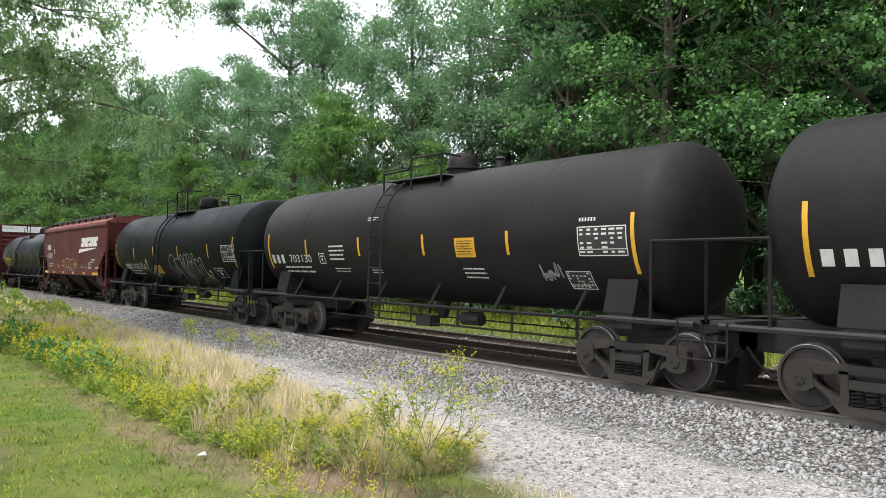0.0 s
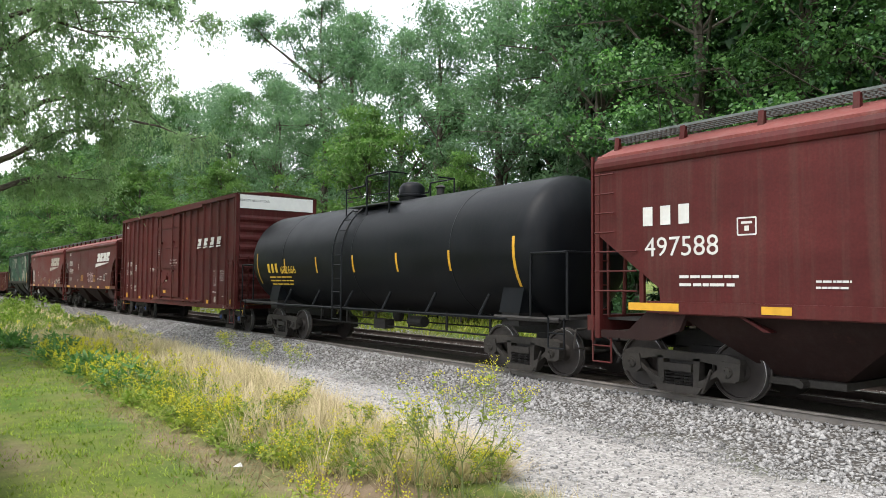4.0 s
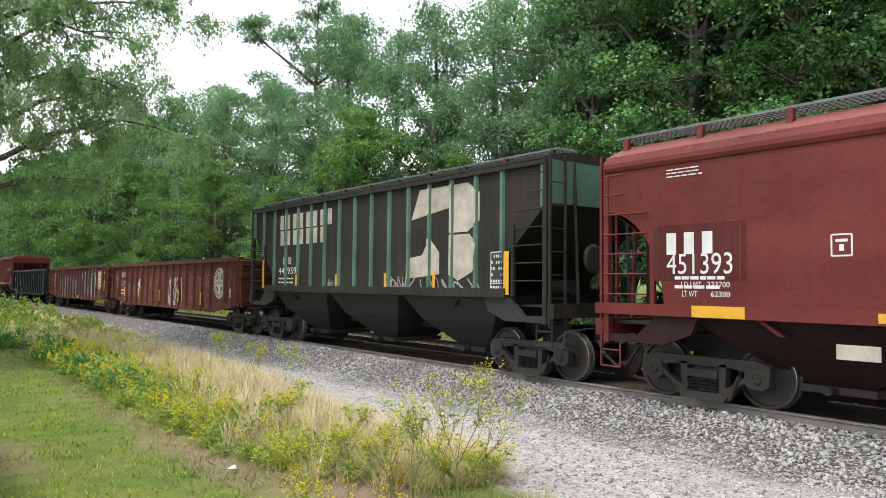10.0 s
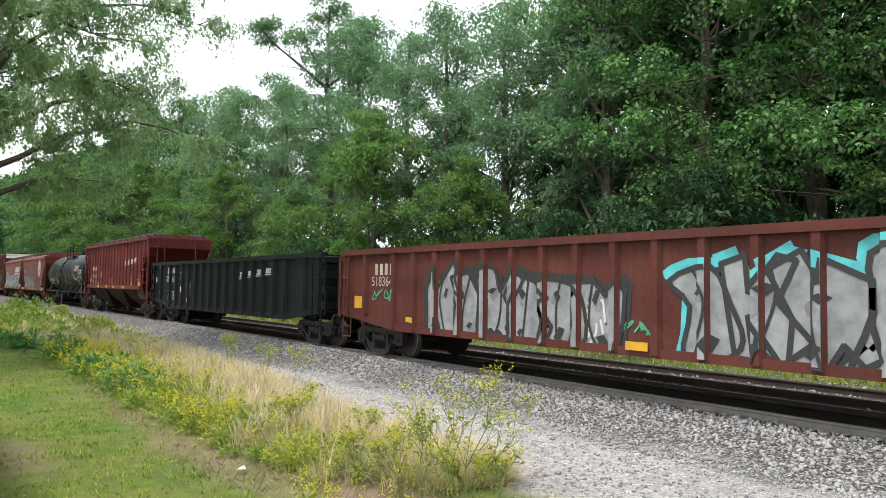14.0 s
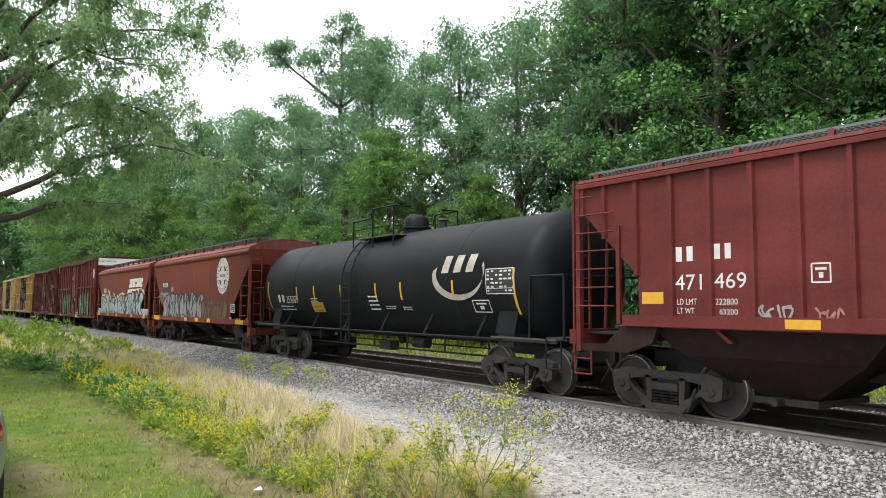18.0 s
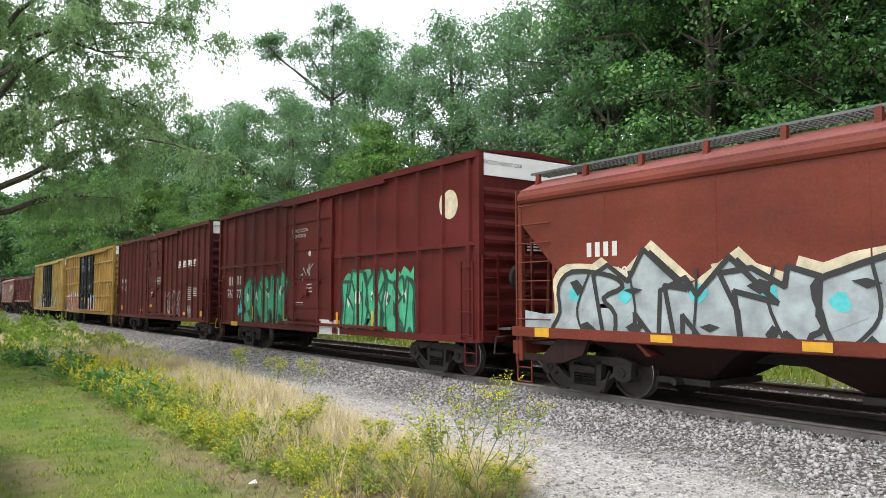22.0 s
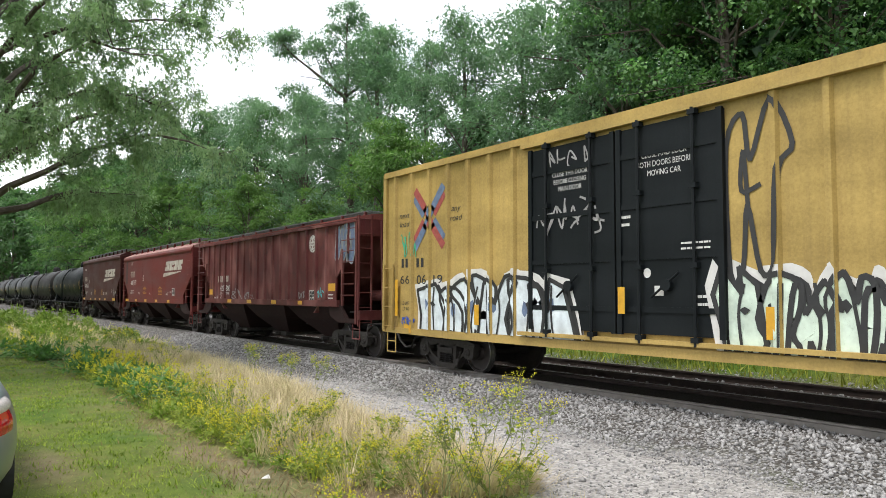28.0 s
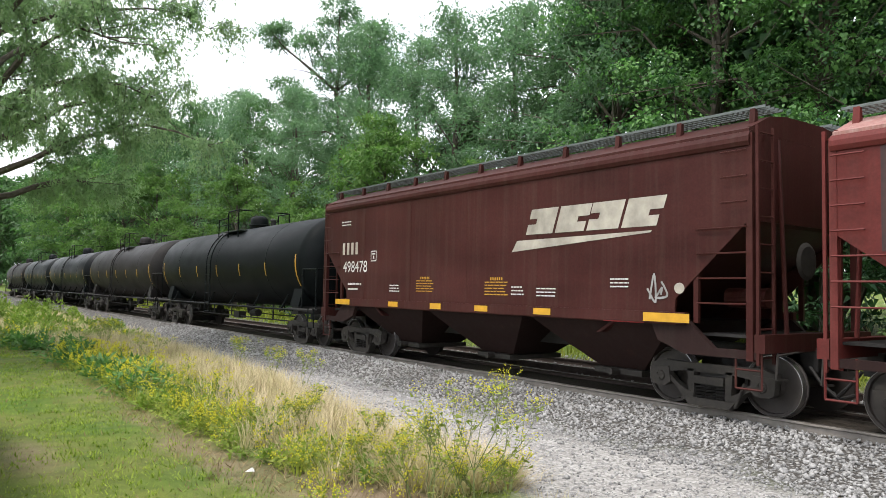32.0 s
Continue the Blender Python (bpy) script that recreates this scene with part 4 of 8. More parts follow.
    for e, x in ((1, tf), (-1, tr_)):
        a, b = sorted((x - e * 1.2, e * (h + 1.35)))
        part("stub_sill", Shape().box(a, b, -0.22, 0.22, 0.72, 1.18), DARK_STEEL, w)
        xe = e * (h + 1.0)
        part("end_platform", Shape().box(xe - 0.3, xe + 0.25, -1.4, 1.4, 1.12, 1.18), DARK_STEEL, w)
        rl = Shape().path([(xe - e * 0.75, -1.42, 1.15), (xe - e * 0.75, -1.42, 2.35), (xe + e * 0.2, -1.42, 2.35), (xe + e * 0.2, -1.42, 1.15)], 0.026)
        rl.path([(xe + e * 0.2, -1.42, 2.35), (xe + e * 0.2, 1.42, 2.35), (xe + e * 0.2, 1.42, 1.15)], 0.026)
        part("end_railing", rl, mat, w)
        step_irons(w, xe - 0.05, 1.15, mat, -1.45)
        for g in (-1, 1):
            part("truck_beam", Shape().path([(xe, g * 1.4, 1.1), (x - e * 0.4, g * 1.4, 1.1)], 0.05), DARK_STEEL, w)
    for g in (-1, 1):
        sr = Shape().path([(tf, g * 1.42, 1.08), (tr_, g * 1.42, 1.08)], 0.034)
        for x in np.linspace(tr_ + 0.9, tf - 0.9, 6):
            sr.tube((x, g * 1.42, 1.08), (x + 0.15, g * 1.25, 1.55), 0.035)
        part("side_rail", sr, mat, w)
    br = Shape().path([(tr_ + 0.6, -0.5, 0.62), (tf - 0.6, -0.5, 0.62)], 0.025).path([(tr_ + 0.6, 0.6, 0.7), (tf - 0.6, 0.6, 0.7)], 0.02)
    for x in np.linspace(tr_ + 1.6, tf - 1.6, 6):
        br.tube((x, -0.5, 0.62), (x, -0.5, 1.15), 0.03)
    br.box(bx - 0.3, bx + 0.25, -0.6, -0.3, 0.55, 0.8).tube((bx + 1.2, -0.4, 0.8), (bx + 1.8, -0.4, 0.8), 0.14, 10)
    part("brake_gear", br, DARK_STEEL, w)
    part("bottom_outlet", Shape().lathe([(0.72, 0.1), (0.8, 0.14), (1.2, 0.2)], "z", 14, (bx, 0)), DARK_STEEL, w)
    places = marks if isinstance(marks, tuple) else [-h + 0.25 + (L - 0.4) * k / (marks - 1) for k in range(marks)]
    for k, x in enumerate(places):
        a0, a1 = (1.58, 1.88) if k not in (0, len(places) - 1) else (1.44, 2.12)
        vs = []
        for a in np.linspace(a0, a1, 6):
            for dx in (-0.038, 0.038):
                vs.append((x + dx, -(r + 0.008) * math.sin(a), zc + (r + 0.008) * math.cos(a)))
        part("reflector_strip", Shape().add(vs, [(2 * i, 2 * i + 1, 2 * i + 3, 2 * i + 2) for i in range(5)]), REFLECT, w)
    couplers(w, h + 1.65)
    truck(w, tf)
    truck(w, tr_)
    return w, h, top, zc


WAGON = {}


def run(a, step, n):
    return [a + step * i for i in range(n)]


POSTS_M = [round(float(v), 3) for v in np.linspace(-6.65, 6.65, 20)] + [-7.15, 7.15]
POSTS_G = [round(float(v), 3) for v in np.linspace(-6.0, 6.0, 15)] + [-7.35, 7.35, -8.42, 8.42]
# the wagons, from the head of the visible train to its tail
WAGON["A"] = tank(176.6, 163.5, BLACK_WARM, "tank_wagon", "sooty black tank wagon with yellow reflector strips", marks=8)
WAGON["B"] = tank(161.1, 148.0, BLACK_WARM, "tank_wagon", "sooty black tank wagon with yellow placard and strips", high_rail=False, marks=(-6.3, -4.1, -1.5, 1.05, 3.65, 6.5))
WAGON["C"] = tank(145.8, 132.7, TANK_BLACK, "tank_wagon", "black tank wagon with pale outlined graffiti", marks=(-6.4, -3.86, -1.34, 1.4, 4.3, 6.4), trucks=(0.2, 0.9))
WAGON["D"] = hopper(131.42, 117.93, RED, "covered_hopper", "mineral red covered hopper with white slanted wordmark", trucks=(1.1, 1.25))
WAGON["E"] = tank(115.9, 103.0, NAVY_BLACK, "tank_wagon", "blue-black tank wagon with yellow lettering", marks=7, zc=2.5, trucks=(0.4, 1.3))
WAGON["F"] = boxcar(101.36, 85.72, RED, "boxcar", "mineral red high boxcar with white end panel", caps="blue", ribs=run(-7.28, 0.787, 7) + run(2.08, 0.795, 8), door=(0.02, 3.2), trucks=(1.5, 2.05))
WAGON["G"] = hopper(84.41, 70.54, RED, "covered_hopper", "mineral red covered hopper with pink graffiti tag", curved=True, low=-0.35, sill_in=-0.2, trucks=(1.12, 1.15))
WAGON["H"] = hopper(69.58, 55.05, RED_FADED, "covered_hopper", "clean bright red covered hopper with rounded sides", curved=True, low=-0.4, sill_in=-0.2, trucks=(1.05, 1.5))
WAGON["I"] = hopper(53.6, 40.2, GREEN, "covered_hopper", "grimy black-green covered hopper with mint posts", eave=4.12, sill=1.57, ribs=run(-5.92, 0.815, 15) + [-6.62, 6.62], rib_mat=MINT, low=-0.45, cut=1.25, end_mat=MINT, roof_mat=GREEN, bay_mat=DARK_STEEL, trucks=(0.92, 0.95))
WAGON["J"] = gondola(39.0, 21.7, RUSTY, "gondola_wagon", "rusty red gondola wagon with scribbled graffiti", top=2.61, posts=run(-5.94, 0.905, 14) + [-7.37, 7.3, -8.55, 8.55], trucks=(1.05, 1.5))
WAGON["K"] = gondola(20.42, 3.4, RUSTY, "gondola_wagon", "rusty red gondola wagon with silver graffiti letters", posts=POSTS_G, trucks=(1.28, 1.25))
WAGON["L"] = gondola(2.2, -14.97, BLACK, "gondola_wagon", "black gondola wagon with white lettering", posts=POSTS_G, trucks=(1.3, 1.48))
WAGON["M"] = hopper(-16.01, -30.5, RED_FADED, "covered_hopper", "bright red covered hopper with outside posts", eave=3.95, sill=1.48, ribs=POSTS_M, low=-0.8, cut=1.04, foot=0.8, trucks=(1.4, 1.48))
WAGON["N"] = tank(-32.2, -45.4, BLACK, "tank_wagon", "clean black tank wagon with white round emblem", r=1.45, zc=2.35, marks=(-6.4, -4.1, -2.85, -1.12, 0.86, 2.1, 4.3, 6.4), trucks=(0.55, 0.75))
WAGON["O"] = hopper(-46.8, -59.81, ORANGE_RED, "covered_hopper", "orange-red covered hopper with white round emblem", eave=3.78, sill=1.06, low=-0.7, cut=1.5, sill_in=-0.2, trucks=(1.4, 1.1))
WAGON["P"] = hopper(-61.0, -74.0, ORANGE_RED, "covered_hopper", "orange-red covered hopper under a grey and teal mural", eave=3.78, sill=1.06, low=-0.7, cut=1.5, sill_in=-0.2, trucks=(1.45, 1.22))
WAGON["Q"] = boxcar(-75.35, -91.27, MAROON, "boxcar", "maroon boxcar with green graffiti murals", ribs=run(-7.4, 0.93, 6) + run(1.8, 0.97, 7), door=(-0.22, 3.2), rows=[2.93], trucks=(2.15, 1.95))
WAGON["R"] = boxcar(-92.58, -108.3, PLUM, "boxcar", "dark plum boxcar with white slanted lettering", ribs=run(-7.35, 0.78, 8) + run(1.84, 0.765, 8), door=(-0.27, 2.83), caps="blue", trucks=(1.97, 2.05))
WAGON["S"] = boxcar(-109.81, -125.86, YELLOW_OLD, "boxcar", "deep yellow boxcar with black doors and red graffiti", door_mat=BLACK, two_doors=True, door=(0.0, 4.52), ribs=run(-7.45, 0.77, 7) + run(2.82, 0.77, 7), rows=[4.03, 2.83, 1.93], trucks=(2.1, 1.97))
WAGON["T"] = boxcar(-127.33, -143.16, YELLOW, "boxcar", "pale yellow boxcar with black doors and white graffiti", door_mat=BLACK, two_doors=True, door=(-0.13, 4.34), ribs=run(-7.45, 0.77, 7) + run(2.82, 0.77, 7), trucks=(2.2, 2.12))
WAGON["U"] = hopper(-144.71, -159.1, RED_DULL, "covered_hopper", "dull red covered hopper with outside posts", eave=3.86, sill=1.45, ribs=POSTS_M, low=-0.8, cut=1.04, foot=0.8, trucks=(1.2, 1.38))
WAGON["V"] = hopper(-160.25, -174.16, RED_FADED, "covered_hopper", "dusty faded red covered hopper", roof_mat=ROOF_PALE, trucks=(0.85, 1.35))
WAGON["W"] = hopper(-175.34, -188.53, BROWN, "covered_hopper", "dark brown-red covered hopper with white wordmark", eave=4.12, roof_mat=BROWN, trucks=(0.98, 1.3))
for k, (f, r_) in enumerate(((-190.6, -205.7), (-208.1, -223.3), (-225.7, -241.0), (-243.4, -258.5), (-260.9, -276))):
    WAGON["XYZab"[k]] = tank(f, r_, (TANK_BLACK, BLACK_WARM, NAVY_BLACK, BLACK, BLACK_WARM)[k], "tank_wagon", "black tank wagon far down the train", marks=7)

# paint on the wagons' sides: lettering, stencils, reflectors and graffiti
HAZE = plain("thin_pale_spray", (0.25, 0.245, 0.24), 0.7, 0, 0.3, 6)
GREYPAINT = plain("grey_spray", (0.20, 0.20, 0.20), 0.7, 0, 0.35, 5)
SILVERP = plain("silver_spray", (0.24, 0.25, 0.25), 0.5, 0.2, 0.35, 3)
PALE_YELLOW = plain("pale_yellow_spray", (0.55, 0.52, 0.30), 0.7, 0, 0.3, 6)
PINK = plain("pink_spray", (0.45, 0.22, 0.27), 0.7)
PINK_PALE = plain("pale_pink_spray", (0.58, 0.46, 0.48), 0.7)
PINKISH = plain("faded_pink_spray", (0.30, 0.13, 0.11), 0.75, 0, 0.4, 5)
GREY_OLIVE = plain("olive_cover_paint", (0.06, 0.055, 0.04), 0.7, 0, 0.4, 4)
GREENP = plain("green_spray", (0.045, 0.30, 0.16), 0.6, 0, 0.3, 2.5)
GREEN_DARK = plain("dark_green_spray", (0.012, 0.055, 0.035), 0.6, 0, 0.4, 4)
TEAL = plain("teal_spray", (0.07, 0.40, 0.42), 0.6, 0, 0.3, 4)
CREAM = plain("cream_paint", (0.50, 0.44, 0.31), 0.7, 0, 0.3, 4)
SLATE = plain("slate_grey_spray", (0.28, 0.32, 0.33), 0.65, 0, 0.4, 2)
SLATE_BLUE = plain("slate_blue_spray", (0.10, 0.14, 0.22), 0.65, 0, 0.4, 4)
TANPAINT = plain("tan_spray", (0.15, 0.07, 0.042), 0.7, 0, 0.4, 3)
BROWNPAINT = plain("brown_spray", (0.07, 0.032, 0.022), 0.7, 0, 0.4, 5)
DARKPATCH = plain("dark_maroon_patch", (0.035, 0.012, 0.012), 0.6)
RED_GRAF = plain("crimson_spray", (0.36, 0.012, 0.018), 0.5, 0, 0.3, 3)
RED_FADEDG = plain("faded_red_ink", (0.28, 0.06, 0.05), 0.6)
BLUE_GRAF = plain("blue_spray", (0.012, 0.06, 0.36), 0.5, 0, 0.35, 3)
SKY_GRAF = plain("sky_blue_spray", (0.08, 0.34, 0.58), 0.5, 0, 0.3, 3)
ORANGE_GRAF = plain("orange_sticker", (0.75, 0.14, 0.02), 0.5)
ICE = plain("ice_white_spray", (0.52, 0.58, 0.60), 0.6, 0, 0.3, 3)
MINTWHITE = plain("mint_white_spray", (0.50, 0.60, 0.50), 0.6, 0, 0.3, 3)
YELLOW_INK = plain("yellow_lettering_paint", (0.72, 0.45, 0.04), 0.6)
TANKS = {"A": (1.5, 2.62), "B": (1.5, 2.62), "C": (1.5, 2.62), "E": (1.5, 2.5), "N": (1.45, 2.35)}
COUNT = [0]


def clip(poly, axis, lo, hi):
    """The part of a polygon between two lines across one axis."""
    for bound, sign in ((lo, 1), (hi, -1)):
        out = []
        for p, q in zip(poly, poly[1:] + poly[:1]):
            dp, dq = (p[axis] - bound) * sign, (q[axis] - bound) * sign
            if dp >= 0:
                out.append(p)
            if (dp > 0 > dq) or (dp < 0 < dq):
                t = dp / (dp - dq)
                out.append((p[0] + t * (q[0] - p[0]), p[1] + t * (q[1] - p[1])))
        poly = out
        if len(poly) < 3:
            return []
    return poly


def lay(key, polys, mat, name="stencil", layer=0, face="", depth=None):
    """Lays flat paint on a wagon's side, over its posts or round its barrel."""
    w, s = WAGON[key][0], Shape()
    lift = 0.003 + 0.005 * layer
    polys = [[(float(a), float(b)) for a, b in p] for p in polys]
    if key in TANKS:
        r, zc = TANKS[key]
        for k, p in enumerate(polys):
            up = lift + 0.0003 * (k % 16)
            zs = [q[1] for q in p]
            n = max(1, int((max(zs) - min(zs)) / 0.12))
            for i in range(n):
                c = clip(p, 1, min(zs) + (max(zs) - min(zs)) * i / n, min(zs) + (max(zs) - min(zs)) * (i + 1) / n)
                if c:
                    s.add([(a, -math.sqrt(max(0.01, r * r - (b - zc) ** 2)) - up - 0.004, b) for a, b in c], [tuple(range(len(c)))])
    else:
        panel, strips = FACES[w.name]
        if depth is not None:
            levels = [(-99, 99, depth)]
        elif face == "door":
            levels = [(-99, 99, strips[-1][2])]
        else:
            levels = [(-99, 99, panel)] + strips
        if name.startswith("graffiti") or name.startswith("tag"):
            low, high = WAGON[key][3] + (0.17 if w.name in BELTS else 0.04), WAGON[key][2] - 0.05
            polys = [c for c in (clip(p, 1, low, high) for p in polys) if len(c) > 2]
        for k, p in enumerate(polys):
            up = lift + 0.0003 * (k % 16)
            for a, b, d in BELTS.get(w.name, ()) if face != "door" and depth is None else ():
                c = clip(p, 1, a, b)
                if len(c) > 2:
                    s.add([(u, -d - up, v) for u, v in c], [tuple(range(len(c)))])
            x0, x1 = min(q[0] for q in p), max(q[0] for q in p)
            for a, b, d in levels:
                if a > x1 or b < x0:
                    continue
                c = clip(p, 0, a, b) if a > -99 else p
                if c:
                    s.add([(u, -d - up, v) for u, v in c], [tuple(range(len(c)))])
    if s.v:
        return part(name, s, mat, w)


def rect(x, z, w, h):
    return [(x - w / 2, z - h / 2), (x + w / 2, z - h / 2), (x + w / 2, z + h / 2), (x - w / 2, z + h / 2)]


def ribbon(pts, t):
    """A flat stroke along points."""
    out = []
    for (x0, z0), (x1, z1) in zip(pts[:-1], pts[1:]):
        d = math.hypot(x1 - x0, z1 - z0) or 1e-6
        nx_, nz_ = -(z1 - z0) / d * t / 2, (x1 - x0) / d * t / 2
        ex, ez = (x1 - x0) / d * t * 0.25, (z1 - z0) / d * t * 0.25
        out.append([(x0 + nx_ - ex, z0 + nz_ - ez), (x0 - nx_ - ex, z0 - nz_ - ez), (x1 - nx_ + ex, z1 - nz_ + ez), (x1 + nx_ + ex, z1 + nz_ + ez)])
    return out


def curve_through(pts, closed=False, n=5):
    out, m = [], len(pts)
    for i in range(m if closed else m - 1):
        p0, p1, p2, p3 = (pts[(i + k) % m] if closed else pts[max(0, min(m - 1, i + k))] for k in (-1, 0, 1, 2))
        for j in range(n):
            t = j / n
            out.append(tuple(0.5 * (2 * p1[a] + (p2[a] - p0[a]) * t + (2 * p0[a] - 5 * p1[a] + 4 * p2[a] - p3[a]) * t * t + (3 * p1[a] - p0[a] - 3 * p2[a] + p3[a]) * t ** 3) for a in (0, 1)))
    out.append(out[0] if closed else tuple(pts[-1]))
    return out


def seeded(key):
    COUNT[0] += 1
    return random.Random(COUNT[0] * 17 + ord(key))


def text(key, x, z, w, h, body, ink=None, slant=0.0, face="", bars_only=False):
    if bars_only:
        return block(key, x, z, w, h, 1, ink or WHITE, len(body))
    if key not in TANKS and face != "door":
        # letters stand between the posts
        posts = sorted((a + b) / 2 for a, b, d in FACES[WAGON[key][0].name][1])
        lo_, hi_ = max([p for p in posts if p <= x], default=-99) + 0.055, min([p for p in posts if p > x], default=99) - 0.12
        if w < 1.5 * (hi_ - lo_) < 50:
            w = min(w, hi_ - lo_)
            x = min(max(x, lo_ + w / 2), hi_ - w / 2)
    me = words(body, 1.0, slant)
    co = np.zeros(len(me.vertices) * 3, np.float32)
    me.vertices.foreach_get("co", co)
    co = co.reshape(-1, 3)
    lo, hi = co.min(0), co.max(0)
    X = x - w / 2 + (co[:, 0] - lo[0]) / (hi[0] - lo[0]) * w
    Z = z - h / 2 + (co[:, 2] - lo[2]) / (hi[2] - lo[2]) * h
    wg = WAGON[key][0]
    if key in TANKS:
        r, zc = TANKS[key]
        Y = -np.sqrt(np.maximum(0.01, r * r - (Z - zc) ** 2)) - 0.01
    else:
        panel, strips = FACES[wg.name]
        Y = np.full(len(X), -(strips[-1][2] if face == "door" else panel) - 0.008)
        for a, b, d in BELTS.get(wg.name, ()) if face != "door" else ():
            if a < z + h / 2 and b > z - h / 2:
                Y[:] = -d - 0.008
    me.vertices.foreach_set("co", np.stack([X, Y, Z], 1).astype(np.float32).ravel())
    me.update()
    me.materials.append(ink or WHITE)
    part("lettering", me, None, wg)


def block(key, x, z, w, h, rows, ink=None, n=0, face=""):
    rnd, polys = seeded(key), []
    if rows == 1:
        n = n or max(2, round(w / h * 0.9))
        cw = w / n
        for i in range(n):
            a = x - w / 2 + cw * (i + 0.44)
            polys = [rect(a, z, 0.56 * cw, h)]
            lay(key, polys, ink or WHITE, "stencil_shape", 1, face)
        return None
    else:
        for i in range(rows):
            zz, xx = z + h / 2 - (i + 0.5) * h / rows, x - w / 2
            end = x + w / 2 - rnd.uniform(0, 0.25) * w
            while xx < end:
                d = min(rnd.uniform(0.10, 0.3) * w, x + w / 2 - xx)
                polys.append(rect(xx + d * 0.43, zz, d * 0.86, 0.36 * h / rows))
                xx += d
    ob = lay(key, polys, ink or WHITE, "stencil_block", 1, face)
    return tagged(ob, kind="stuff") if ob else None


def outline_box(key, x, z, w, h, ink=None):
    t = 0.022
    lay(key, [rect(x, z + h / 2, w, t), rect(x, z - h / 2, w, t), rect(x - w / 2, z, t, h), rect(x + w / 2, z, t, h), rect(x, z + h * 0.22, w * 0.6, h * 0.14), rect(x, z - h * 0.12, w * 0.24, h * 0.3)], ink or WHITE, "stencil_box")


def table(key, x, z, w, h):
    rnd = seeded(key)
    lay(key, [rect(x, z, w, h)], TEXT_BLACK, "stencil_panel")
    t = 0.018
    polys = [rect(x, z + h / 2, w, t), rect(x, z - h / 2, w, t), rect(x - w / 2, z, t, h), rect(x + w / 2, z, t, h), rect(x, z - h * 0.28, w, t * 0.7)]
    for i in range(6):
        for j in range(6):
            if rnd.random() < 0.72:
                polys.append(rect(x - w * 0.42 + w * 0.16 * j, z + h * 0.40 - h * 0.155 * i, w * rnd.uniform(0.06, 0.13), h * 0.07))
    lay(key, polys, WHITE, "stencil_table", 1)


def placard(key, x, z, w, h):
    lay(key, [rect(x, z, w, h)], REFLECT, "placard")
    block(key, x, z, w * 0.8, h * 0.8, 6, TEXT_BLACK)


def warn(key, x, z, w, h):
    block(key, x, z + h * 0.42, w * 0.55, h * 0.15, 1, LABEL_YELLOW, 6)
    block(key, x, z - h * 0.08, w, h * 0.8, 5, LABEL_YELLOW)


def strip(key, x, z, w, h):
    _, _, _, sill = WAGON[key]
    if "hopper" in WAGON[key][0].name and abs(z - sill) < 0.25:
        z = sill + 0.06
    depth = (HW + 0.05 if "hopper" in WAGON[key][0].name else HW) if z < sill + 0.22 else None
    lay(key, [rect(x, z, w, h)], REFLECT, "reflector_strip", 1, depth=depth)


def vstrip(key, x, z, w, h, face=""):
    w = max(w, 0.09)
    lay(key, [rect(x, z, w, h)], REFLECT, "reflector_strip", 2, depth=HW + 0.002 if not face else HW + 0.1)


def patch(key, x, z, w, h, mat, face=""):
    lay(key, [rect(x, z, w, h)], mat, "paint_patch", 0, face)


def patchback(key, x, z, w, h, mat):
    lay(key, [rect(x, z, w, h)], mat, "paint_patch", 0)


def fillband(key, x, z, w, h, mat):
    rnd = seeded(key)
    top = [(x - w / 2 + w * i / 24, z + h / 2 + rnd.uniform(-0.12, 0.08) * h) for i in range(25)]
    polys = [[(a[0], z - h / 2), (b[0], z - h / 2), b, a] for a, b in zip(top[:-1], top[1:])]
    lay(key, polys, mat, "graffiti_ground", 0)


def disc(key, x, z, w, h, mat, face=""):
    lay(key, [[(x + w / 2 * math.cos(a), z + h / 2 * math.sin(a)) for a in np.linspace(0, 2 * math.pi, 28)[:-1]]], mat, "painted_disc", 1, face)


def slanted(x, z, w, h, n, gap=0.14, pair=False):
    """Letter-like plain blocks, leaning forward."""
    lean, polys, cw = 0.35 * h, [], w / n
    for i in range(n):
        a, b = x - w / 2 + i * cw, x - w / 2 + (i + 1 - gap) * cw

        def q(x0, x1, z0, z1):
            polys.append([(x0 + lean * z0, z + h * (z0 - 0.5)), (x1 + lean * z0, z + h * (z0 - 0.5)), (x1 + lean * z1, z + h * (z1 - 0.5)), (x0 + lean * z1, z + h * (z1 - 0.5))])
        m = b - a
        if i % 2:
            q(a, b, 0, 0.36), q(a, b - 0.3 * m, 0.36, 0.56), q(a, b + 0.06 * m, 0.56, 1)
        else:
            q(a, b, 0.62, 1), q(a + 0.3 * m, b, 0.40, 0.62), q(a, b, 0, 0.40)
    return polys


def wordmark(key, x, z, w, h):
    ht = h * 0.60
    zz = z + h * 0.20
    mat = WHITE_DIRTY if key in "HVW" else WHITE
    shapes, x0, wide = slanted(x + w * 0.04, zz, w * 0.86, ht, 4, 0.08), x + w * 0.04 - w * 0.43, w * 0.86
    for i in range(4):
        own = [p for p in shapes if min(3, max(0, int((sum(q[0] for q in p) / len(p) - x0) / wide * 4))) == i]
        if own:
            lay(key, own, mat, "wordmark_shape", 1)
    zb = z - h / 2
    lay(key, [[(x - w / 2, zb), (x + w * 0.25, zb + h * 0.22), (x + w * 0.42, zb + h * 0.27), (x + w * 0.43, zb + h * 0.31), (x - w * 0.46, zb + h * 0.27)]], mat, "wordmark_stroke", 1)


